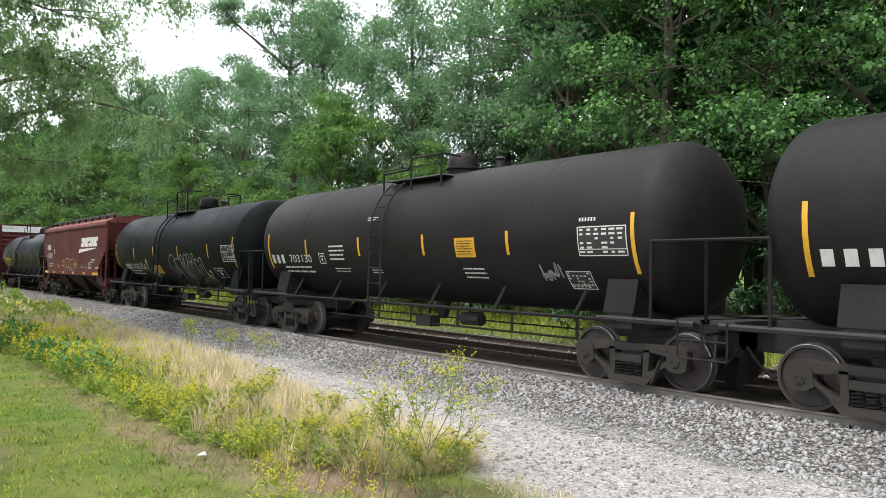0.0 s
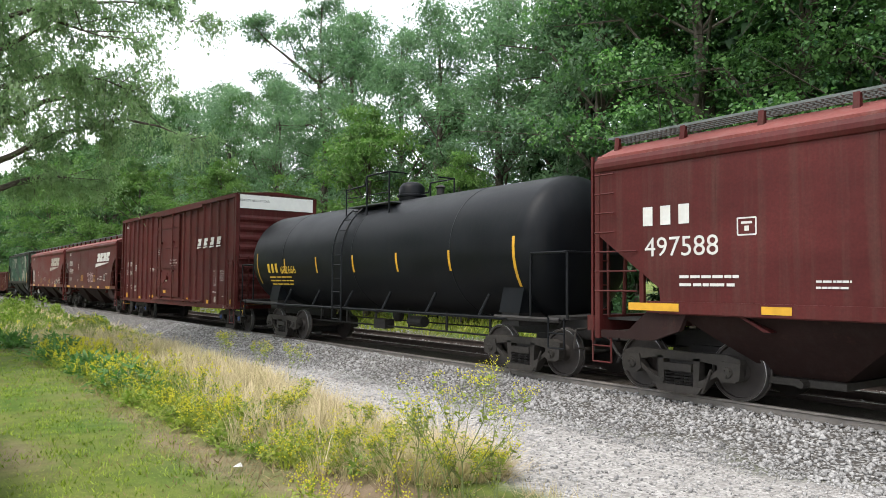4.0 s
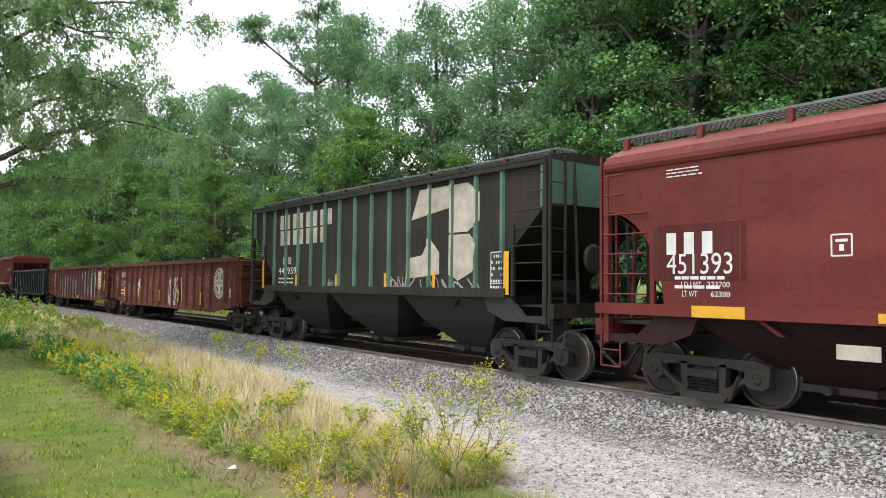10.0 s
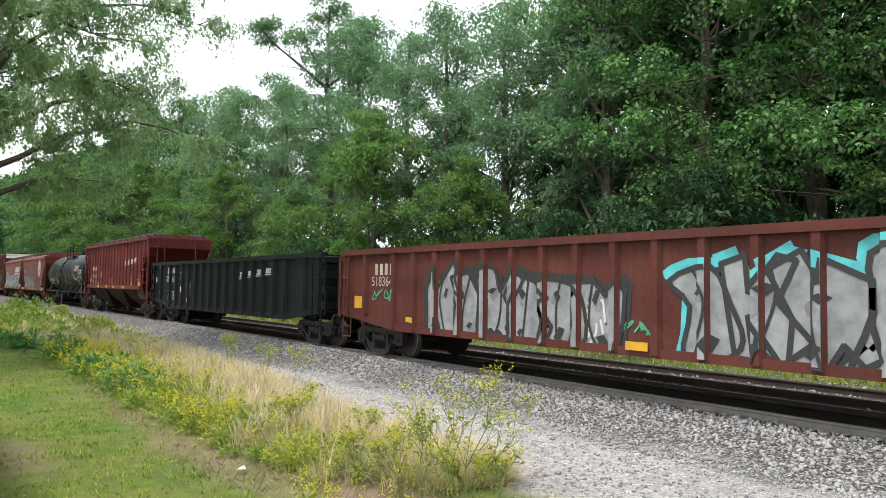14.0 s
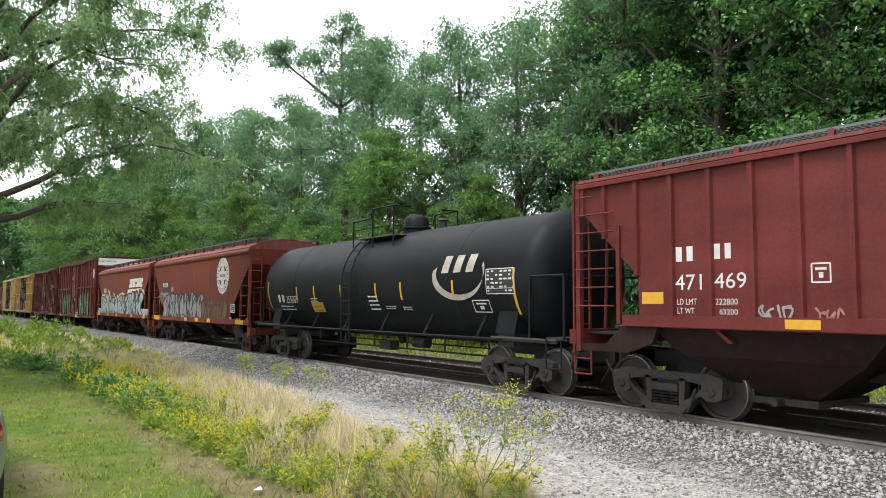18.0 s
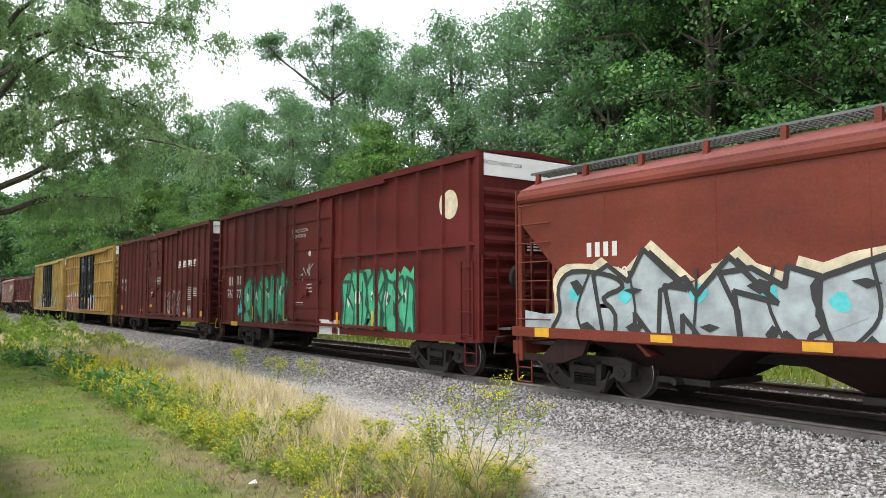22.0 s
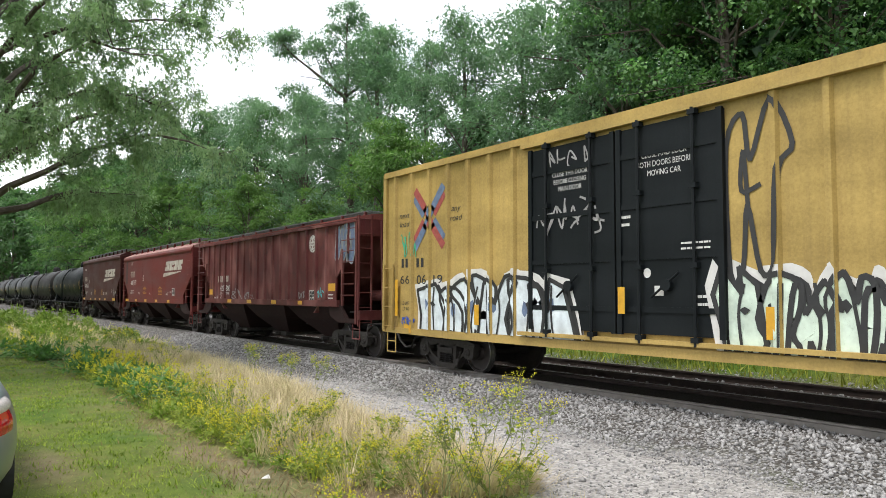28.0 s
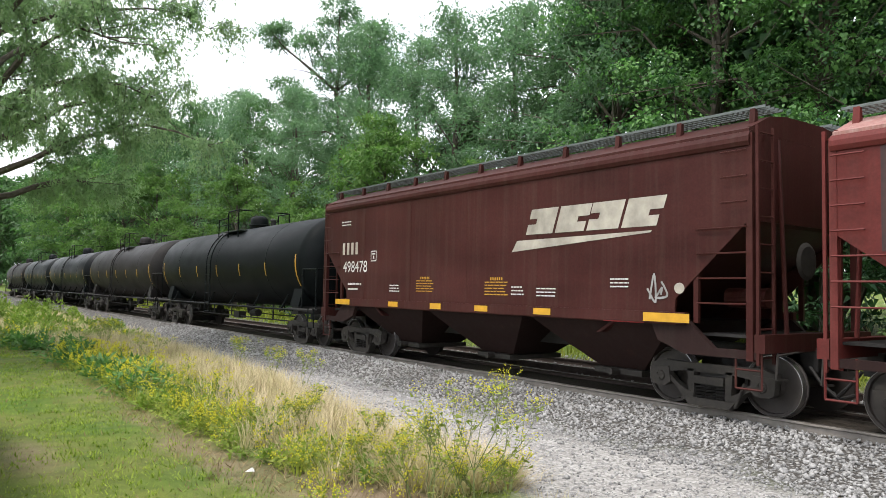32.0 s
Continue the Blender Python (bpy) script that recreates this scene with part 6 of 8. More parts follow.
strip("K", -5.29, 1.00, 0.43, 0.12)
roundmark("K", 6.46, 1.86, 1.11, 1.00, CREAM, RUSTY)
patch("K", 7.63, 1.57, 0.43, 0.54, REFLECT)
block("K", 7.56, 2.30, 0.51, 0.24, 3)
patch("K", 8.42, 0.99, 0.24, 0.11, WHITE_DIRTY)
strip("K", -7.69, 1.36, 0.53, 0.31)
tagged_scrawl("K", 0.39, 1.19, 0.65, 1.02, WHITE, n=3)
tagged_scrawl("K", 6.50, 1.07, 0.74, 0.37, GREENP, n=4)
text("L", -6.36, 1.96, 0.53, 0.28, "519")
text("L", -5.56, 1.96, 0.53, 0.26, "665")
block("L", -6.30, 2.33, 0.44, 0.25, 1, WHITE, 2)
block("L", -5.63, 2.34, 0.39, 0.24, 1, WHITE, 2)
strip("L", -7.60, 1.32, 0.38, 0.21)
strip("L", -6.23, 1.13, 0.38, 0.12)
strip("L", -3.54, 1.10, 0.42, 0.13)
outline_box("L", -4.40, 2.13, 0.25, 0.26)
patch("L", -4.38, 1.53, 0.31, 0.23, WHITE)
text("L", -5.63, 1.39, 0.37, 0.09, "LD LMT")
text("L", -5.20, 1.39, 0.39, 0.09, "210200")
text("L", -5.65, 1.25, 0.32, 0.09, "LT WT")
text("L", -5.17, 1.25, 0.32, 0.08, "75800")
block("L", -5.42, 1.12, 0.78, 0.13, 2)
tagged_scrawl("L", -3.53, 1.54, 0.52, 0.58, HAZE, n=4)
mark_letters("L", 3.57, 2.15, 3.05, 0.42)
disc("L", -8.23, 1.94, 0.22, 0.24, WHITE)
block("L", -7.56, 2.53, 0.59, 0.15, 2)
mark_letters("M", 3.89, 2.87, 2.54, 0.43)
table("M", 4.29, 1.84, 0.43, 0.35)
patch("M", 5.64, 1.69, 0.43, 0.21, REFLECT)
block("M", 5.62, 1.90, 0.45, 0.12, 2)
strip("M", -3.10, 1.60, 0.49, 0.13)
strip("M", -0.94, 1.58, 0.44, 0.13)
strip("M", 0.64, 1.57, 0.43, 0.13)
strip("M", 2.86, 1.55, 0.44, 0.12)
warn("M", -0.19, 1.89, 0.70, 0.31)
text("M", -4.98, 2.15, 0.48, 0.24, "471")
text("M", -4.32, 2.16, 0.53, 0.23, "469")
block("M", -5.01, 2.59, 0.40, 0.23, 1, WHITE, 2)
block("M", -4.34, 2.60, 0.36, 0.23, 1, WHITE, 2)
patch("M", -5.65, 1.91, 0.43, 0.19, REFLECT)
text("M", -4.99, 1.85, 0.36, 0.09, "LD LMT")
text("M", -4.30, 1.85, 0.37, 0.09, "222800")
text("M", -5.01, 1.71, 0.31, 0.09, "LT WT")
text("M", -4.27, 1.70, 0.30, 0.08, "63200")
outline_box("M", -2.89, 2.23, 0.25, 0.25)
tagged_scrawl("M", -3.56, 1.68, 0.54, 0.25, HAZE, n=4)
tagged_scrawl("M", -2.81, 1.68, 0.40, 0.17, PINKISH, n=4)
ringmark("N", 4.47, 2.46, 1.91, 1.15)
table("N", 5.96, 2.28, 0.88, 0.52)
text("N", -4.55, 1.94, 0.85, 0.23, "255003")
block("N", -5.36, 1.97, 0.61, 0.24, 1)
block("N", -5.00, 1.67, 1.14, 0.20, 2)
placard("N", -2.79, 1.70, 0.77, 0.29)
block("N", -2.86, 1.92, 0.54, 0.15, 2)
block("N", 0.68, 1.83, 0.51, 0.44, 4)
block("N", 1.48, 1.71, 0.51, 0.10, 2)
block("N", 2.26, 1.70, 0.42, 0.10, 2)
outline_box("N", 5.24, 1.76, 0.57, 0.25)
roundmark("O", 3.69, 2.89, 1.40, 1.45, WHITE, ORANGE_RED)
patchback("O", -4.29, 2.48, 1.37, 0.78, DARKPATCH)
text("O", -4.33, 2.22, 1.06, 0.18, "403986")
block("O", -4.51, 2.68, 0.81, 0.21, 1, WHITE, 4)
outline_box("O", -3.33, 2.42, 0.26, 0.28)
mural("O", -1.81, 1.62, 5.66, 1.26, GREYPAINT, TEXT_BLACK, 6)
mural("O", 2.61, 1.52, 3.18, 0.96, TANPAINT, BROWNPAINT, 6)
table("O", 4.90, 1.62, 0.47, 0.31)
strip("O", -5.72, 1.30, 1.04, 0.21)
strip("O", -0.91, 1.23, 0.41, 0.14)
strip("O", 0.64, 1.23, 0.44, 0.15)
strip("O", 2.25, 1.22, 0.44, 0.15)
strip("O", 5.75, 1.21, 0.83, 0.15)
tagged_scrawl("O", 5.32, 1.13, 0.87, 0.26, WHITE, n=5)
tagged_scrawl("O", -5.21, 2.07, 0.85, 0.58, HAZE, n=4)
patch("O", 6.39, 1.21, 0.19, 0.12, WHITE_DIRTY)
patch("O", 4.69, 1.24, 0.20, 0.12, WHITE_DIRTY)
wordmark("P", 3.48, 2.76, 3.53, 0.79)
mural("P", -0.08, 1.60, 10.76, 1.42, SLATE, TEXT_BLACK, 9, back=CREAM, hi=TEAL)
fillband("P", 0.11, 1.17, 12.95, 0.73, SLATE)
text("P", -4.29, 2.17, 0.91, 0.24, "403568")
block("P", -4.39, 2.60, 0.77, 0.25, 1, WHITE, 4)
strip("P", -5.86, 1.21, 0.38, 0.17)
strip("P", -3.15, 1.20, 0.42, 0.12)
strip("P", -0.69, 1.18, 0.40, 0.13)
strip("P", 3.12, 1.28, 0.45, 0.14)
strip("P", 5.85, 1.20, 0.42, 0.20)
table("P", 4.41, 1.65, 0.36, 0.25)
disc("Q", 6.90, 3.85, 0.60, 0.66, CREAM)
fillband("Q", 3.69, 1.53, 3.53, 1.76, GREENP)
mural("Q", 3.64, 1.45, 3.64, 1.77, GREENP, GREEN_DARK, 5, hi=WHITE)
mural("Q", -3.67, 1.63, 3.70, 1.75, GREENP, GREEN_DARK, 4, hi=WHITE)
patch("Q", 1.38, 0.95, 1.55, 0.41, WHITE)
text("Q", -6.84, 1.93, 0.63, 0.33, "760")
text("Q", -5.95, 1.92, 0.61, 0.32, "771")
block("Q", -6.83, 2.40, 0.54, 0.32, 1, WHITE_DIRTY, 2)
block("Q", -6.02, 2.42, 0.48, 0.31, 1, WHITE_DIRTY, 2)
text("Q", -0.80, 3.75, 1.13, 0.27, "CLOSE AND LOCK DOORS\nBEFORE MOVING CAR", face="door")
vstrip("Q", -1.83, 1.21, 0.12, 0.43)
vstrip("Q", 1.72, 1.15, 0.13, 0.45)
vstrip("Q", 3.65, 1.19, 0.12, 0.47)
vstrip("Q", -4.56, 1.27, 0.16, 0.45)
disc("Q", -0.08, 3.10, 0.17, 0.17, WHITE)
block("Q", -0.07, 2.07, 0.38, 0.32, 3)
block("Q", -0.76, 1.60, 0.52, 0.14, 2)
strip("Q", -6.28, 0.85, 0.64, 0.15)
tagged_scrawl("Q", -5.79, 1.37, 0.63, 0.57, TEAL, n=6, thick=1.5)
tagged_scrawl("Q", -0.27, 2.54, 0.88, 0.52, HAZE, n=4)
mark_letters("R", 4.83, 3.28, 2.67, 0.49)
block("R", 5.24, 1.97, 0.51, 0.57, 7)
block("R", 6.00, 2.04, 0.53, 0.39, 5)
text("R", 0.55, 2.60, 1.01, 0.35, "CLOSE AND LOCK\nBOTH DOORS BEFORE\nMOVING CAR", face="door")
bubble("R", 2.76, 1.50, 2.40, 1.15, None, HAZE, 3, line_only=True)
tagged_scrawl("R", 5.21, 1.23, 0.63, 0.77, HAZE, n=5)
strip("R", 6.88, 1.14, 0.42, 0.22)
strip("R", 4.54, 1.11, 0.41, 0.11)
strip("R", 2.26, 1.14, 0.45, 0.13)
strip("R", -0.73, 1.41, 0.45, 0.13)
strip("R", -2.76, 1.18, 0.46, 0.11)
strip("R", -7.08, 1.26, 0.38, 0.24)
text("R", -7.01, 2.32, 0.53, 0.23, "76")
text("R", -6.33, 2.31, 0.46, 0.22, "120")
block("R", -6.98, 2.73, 0.43, 0.21, 1, WHITE, 2)
block("R", -6.32, 2.72, 0.41, 0.20, 1, WHITE, 2)
patch("R", -0.52, 1.97, 0.41, 0.19, WHITE, face="door")
crossmark("S", -5.96, 3.50, 1.03, 1.03, RED_GRAF, BLUE_GRAF)
text("S", -7.07, 3.53, 0.42, 0.37, "next\nload", ink=TEXT_BLACK, slant=0.25)
text("S", -4.83, 3.50, 0.45, 0.33, "any\nroad", ink=TEXT_BLACK, slant=0.25)
text("S", -7.07, 2.13, 0.35, 0.22, "66", ink=TEXT_BLACK)
text("S", -6.27, 2.13, 0.39, 0.21, "40", ink=TEXT_BLACK)
text("S", -5.56, 2.13, 0.34, 0.21, "25", ink=TEXT_BLACK)
block("S", -7.08, 2.54, 0.42, 0.22, 1, TEXT_BLACK, 2)
block("S", -6.37, 2.54, 0.41, 0.22, 1, TEXT_BLACK, 2)
fillband("S", -4.68, 1.03, 5.81, 0.86, BLUE_GRAF)
mural("S", -4.60, 1.37, 4.74, 1.46, RED_GRAF, WHITE, 5, back=SKY_GRAF)
mural("S", 1.94, 1.23, 1.79, 1.16, RED_GRAF, WHITE, 4, back=SKY_GRAF)
text("S", -1.07, 4.28, 0.91, 0.44, "CLOSE THIS DOOR\nBEFORE CLOSING\nMAIN DOOR", face="door")
text("S", -1.09, 3.85, 1.03, 0.40, "CIERRE ESTA PUERTA\nANTES DE CERRAR\nLA PUERTA PRINCIPAL", face="door")
text("S", 1.10, 4.33, 1.05, 0.43, "CLOSE AND LOCK\nBOTH DOORS BEFORE\nMOVING CAR", face="door")
text("S", 1.11, 3.83, 1.02, 0.51, "CIERRE Y PONGA\nEL SEGURO EN AMBAS\nPUERTAS ANTES DE\nMOVER EL CARRO", face="door")
patch("S", 1.11, 2.49, 0.20, 0.33, WHITE, face="door")
patch("S", -0.75, 2.56, 0.28, 0.11, WHITE, face="door")
patch("S", 1.01, 1.83, 0.20, 0.19, WHITE, face="door")
patch("S", -1.23, 1.85, 0.20, 0.22, WHITE, face="door")
patch("S", -1.49, 1.75, 0.19, 0.15, ORANGE_GRAF, face="door")
patch("S", 0.73, 1.72, 0.15, 0.15, ORANGE_GRAF, face="door")
vstrip("S", 0.30, 1.64, 0.13, 0.47, face="door")
block("S", 0.30, 2.99, 0.18, 0.26, 3, WHITE, 0, face="door")
block("S", 1.65, 2.62, 0.56, 0.17, 2, WHITE, 0, face="door")
block("S", 1.25, 2.13, 0.10, 0.16, 2, WHITE, 0, face="door")
outline_box("S", -5.57, 2.51, 0.26, 0.24, ink=TEXT_BLACK)
crossmark("T", -5.95, 3.60, 1.26, 1.35, RED_FADEDG, SLATE_BLUE)
text("T", -7.03, 3.62, 0.48, 0.33, "next\nload", ink=TEXT_BLACK, slant=0.25)
text("T", -4.85, 3.60, 0.48, 0.31, "any\nroad", ink=TEXT_BLACK, slant=0.25)
text("T", -7.01, 2.14, 0.43, 0.21, "66", ink=TEXT_BLACK)
text("T", -6.27, 2.13, 0.40, 0.22, "06", ink=TEXT_BLACK)
text("T", -5.57, 2.13, 0.37, 0.21, "19", ink=TEXT_BLACK)
block("T", -7.02, 2.55, 0.37, 0.22, 1, TEXT_BLACK, 2)
block("T", -6.32, 2.54, 0.40, 0.22, 1, TEXT_BLACK, 2)
mural("T", -3.75, 1.26, 5.00, 1.61, ICE, TEXT_BLACK, 6, back=WHITE, hi=SLATE_BLUE)
mural("T", 3.30, 1.30, 2.55, 1.49, MINTWHITE, TEXT_BLACK, 5, back=WHITE)
bubble("T", 2.48, 3.30, 0.80, 2.20, None, TEXT_BLACK, 1, line_only=True, thick=1.8)
tagged_scrawl("T", -1.26, 3.21, 1.81, 0.71, HAZE, n=6, face="door")
tagged_scrawl("T", -1.24, 4.31, 1.03, 0.42, HAZE, n=4, face="door")
text("T", -1.18, 3.89, 0.91, 0.36, "CLOSE THIS DOOR\nBEFORE CLOSING\nMAIN DOOR", face="door")
text("T", 0.95, 3.92, 1.08, 0.40, "CLOSE AND LOCK\nBOTH DOORS BEFORE\nMOVING CAR", face="door")
vstrip("T", 0.13, 1.68, 0.15, 0.45, face="door")
vstrip("T", 2.74, 1.38, 0.13, 0.46)
vstrip("T", -3.99, 1.34, 0.16, 0.43)
disc("T", 0.59, 2.13, 0.15, 0.16, WHITE, face="door")
block("T", 1.53, 2.54, 0.54, 0.17, 2, WHITE, 0, face="door")
block("T", 1.72, 1.63, 0.34, 0.36, 3, WHITE, 0, face="door")
block("T", 0.16, 3.02, 0.20, 0.26, 2, WHITE, 0, face="door")
patch("T", 0.82, 1.84, 0.18, 0.16, WHITE, face="door")
block("T", 5.87, 3.85, 1.40, 0.61, 1, RED_GRAF, 3)
text("T", 5.78, 3.33, 2.73, 0.37, "Railcar Pooling", ink=TEXT_BLACK, slant=0.2)
text("T", 5.80, 2.94, 1.43, 0.28, "Experts", ink=TEXT_BLACK, slant=0.2)
block("T", 5.70, 2.58, 1.38, 0.22, 1, TEXT_BLACK, 5)
outline_box("T", 6.83, 1.53, 0.43, 0.31, ink=TEXT_BLACK)
tagged_scrawl("T", -6.84, 2.98, 0.66, 0.62, GREENP, n=5)
tagged_scrawl("T", -6.87, 1.13, 0.64, 0.22, BLUE_GRAF, n=5)
vstrip("T", -7.29, 1.69, 0.13, 0.91)
patch("T", -6.84, 0.94, 0.44, 0.20, REFLECT)
text("T", -6.88, 1.56, 0.35, 0.08, "LD LMT", ink=TEXT_BLACK)
text("T", -6.90, 1.42, 0.30, 0.09, "LT WT", ink=TEXT_BLACK)
roundmark("U", 4.26, 3.33, 0.52, 0.54, WHITE, RED_DULL)
bubble("U", 6.49, 3.28, 1.03, 1.13, SLATE_BLUE, GREYPAINT, 3)
patch("U", 5.60, 1.98, 0.45, 0.22, REFLECT)
block("U", 5.54, 1.71, 0.36, 0.20, 2)
table("U", 4.28, 1.74, 0.42, 0.30)
strip("U", -3.02, 1.58, 0.44, 0.12)
strip("U", -0.89, 1.57, 0.47, 0.12)
strip("U", 1.44, 1.55, 0.42, 0.12)
strip("U", 3.60, 1.55, 0.32, 0.12)
tagged_scrawl("U", 3.56, 1.76, 0.59, 0.27, HAZE, n=4)
tagged_scrawl("U", 4.90, 1.84, 0.46, 0.31, TEAL, n=3)
text("U", -4.35, 2.01, 0.50, 0.22, "429")
text("U", -3.64, 2.01, 0.53, 0.22, "880")
block("U", -4.39, 2.37, 0.52, 0.24, 1, WHITE_DIRTY, 2)
block("U", -3.66, 2.38, 0.41, 0.24, 1, WHITE_DIRTY, 2)
patch("U", -5.67, 1.86, 0.42, 0.21, REFLECT)
tagged_scrawl("U", -4.76, 1.60, 0.97, 0.27, WHITE, n=6)
tagged_scrawl("U", -1.91, 1.76, 2.35, 0.47, HAZE, n=4)
text("U", -4.36, 1.80, 0.27, 0.08, "LD LMT")
text("U", -3.61, 1.80, 0.35, 0.08, "202000")
wordmark("V", 3.81, 2.99, 3.47, 0.76)
text("V", -4.40, 2.41, 1.37, 0.28, "485971")
block("V", -4.64, 2.89, 1.00, 0.33, 1, WHITE_DIRTY, 4)
patch("V", -6.15, 3.02, 0.44, 1.33, DARKPATCH)
block("V", -4.81, 3.51, 0.48, 0.20, 3)
outline_box("V", -2.04, 2.64, 0.23, 0.27)
warn("V", -1.69, 1.96, 0.77, 0.42)
warn("V", 1.57, 1.93, 0.79, 0.43)
table("V", 4.04, 1.87, 0.46, 0.34)
strip("V", -5.67, 1.51, 0.75, 0.13)
strip("V", -3.45, 1.49, 0.45, 0.13)
strip("V", -1.23, 1.47, 0.47, 0.13)
strip("V", 1.03, 1.45, 0.46, 0.13)
strip("V", 3.38, 1.43, 0.43, 0.13)
block("V", -4.70, 1.89, 0.85, 0.24, 2)
block("V", -2.97, 1.82, 0.45, 0.15, 2)
block("V", -0.50, 1.79, 0.27, 0.11, 2)
block("V", 2.96, 1.78, 0.43, 0.13, 3)
block("V", 3.58, 1.86, 0.31, 0.09, 2)
wordmark("W", 3.32, 2.96, 3.67, 0.80)
text("W", -4.89, 2.37, 1.30, 0.30, "498478")
block("W", -5.16, 2.86, 0.95, 0.32, 1, WHITE_DIRTY, 4)
block("W", -4.88, 1.84, 0.74, 0.27, 2)
outline_box("W", -3.92, 2.63, 0.26, 0.25)
warn("W", -1.55, 1.90, 0.72, 0.37)
warn("W", 1.02, 1.87, 0.75, 0.39)
block("W", -2.86, 1.81, 0.47, 0.21, 3)
block("W", 1.67, 1.80, 0.38, 0.21, 3)
block("W", 2.47, 1.78, 0.53, 0.20, 3)
block("W", 4.23, 1.96, 0.41, 0.19, 3)
strip("W", -5.45, 1.46, 0.81, 0.14)
strip("W", -2.85, 1.43, 0.44, 0.12)
strip("W", -1.05, 1.41, 0.42, 0.13)
strip("W", 0.59, 1.40, 0.43, 0.12)
strip("W", 2.41, 1.39, 0.46, 0.12)
strip("W", 5.20, 1.35, 0.87, 0.14)
tagged_scrawl("W", 5.00, 1.89, 0.47, 0.47, HAZE, n=2)
patch("W", 4.31, 1.37, 0.86, 0.12, RED_GRAF)
disc("W", 5.42, 1.88, 0.19, 0.17, WHITE_DIRTY)
block("W", -5.39, 3.56, 0.58, 0.16, 2)

# trees and undergrowth

BARK = plain("grey_brown_bark", (0.085, 0.07, 0.055), 0.9, 0, 0.4, 9, 0.6)
LEAF_MID = leafy("mid_green_leaves", (0.038, 0.088, 0.040), (0.125, 0.21, 0.08), 0.45)
# greyed, paled leaf colour that stands in for haze over the wood
LEAF_SOFT = leafy("haze_paled_leaves", (0.088, 0.16, 0.105), (0.225, 0.315, 0.195), 0.5)
# wide tone range: noise paints shaded hollows and lit tufts into the crown
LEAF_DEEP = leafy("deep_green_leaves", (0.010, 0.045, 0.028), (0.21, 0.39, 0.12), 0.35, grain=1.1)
# leaf green darkened to stand for shade inside the wood
LEAF_SHADE = leafy("shade_darkened_leaves", (0.014, 0.045, 0.026), (0.075, 0.15, 0.06), 0.35)
LEAF_FRESH = leafy("fresh_green_leaves", (0.075, 0.15, 0.045), (0.185, 0.285, 0.08), 0.45)
LEAF_OLIVE = leafy("olive_willow_leaves", (0.17, 0.24, 0.145), (0.37, 0.45, 0.27), 0.6)
LEAF_V = [(0, -0.26, 0), (0, 0.26, 0.04), (1, 0, -0.12)]
LEAF_F = [(0, 1, 2)]
BROAD_V = [(0, 0, 0), (0.38, -0.42, 0.08), (1, 0, -0.16), (0.38, 0.42, 0.08)]
BROAD_F = [(0, 1, 2), (0, 2, 3)]


def crown_points(rng, limbs, per):
    """Places of leaf tufts over the outside of lobes, fewer below."""
    out = []
    for tip, r in limbs:
        d = rng.normal(0, 1, (per, 3))
        d[:, 2] = np.where(d[:, 2] < -0.5, -d[:, 2], d[:, 2])
        d /= np.linalg.norm(d, axis=1)[:, None] + 1e-9
        rad = r * rng.uniform(0.7, 1.1, per)
        out.append(np.asarray(tip) + d * rad[:, None] * np.array([1, 1, 0.7]))
    return np.concatenate(out)


def tuft_turns(rng, d, droop):
    """Turns that point each leaf outwards from its tuft, upper face to the sky."""
    a = d + rng.normal(0, 0.45, d.shape)
    a[:, 2] -= droop
    a /= np.linalg.norm(a, axis=1)[:, None] + 1e-9
    up = np.array([0, 0, 1.0]) + rng.normal(0, 0.35, d.shape)
    y = np.cross(up, a)
    y /= np.linalg.norm(y, axis=1)[:, None] + 1e-9
    return np.stack([a, y, np.cross(a, y)], -1)


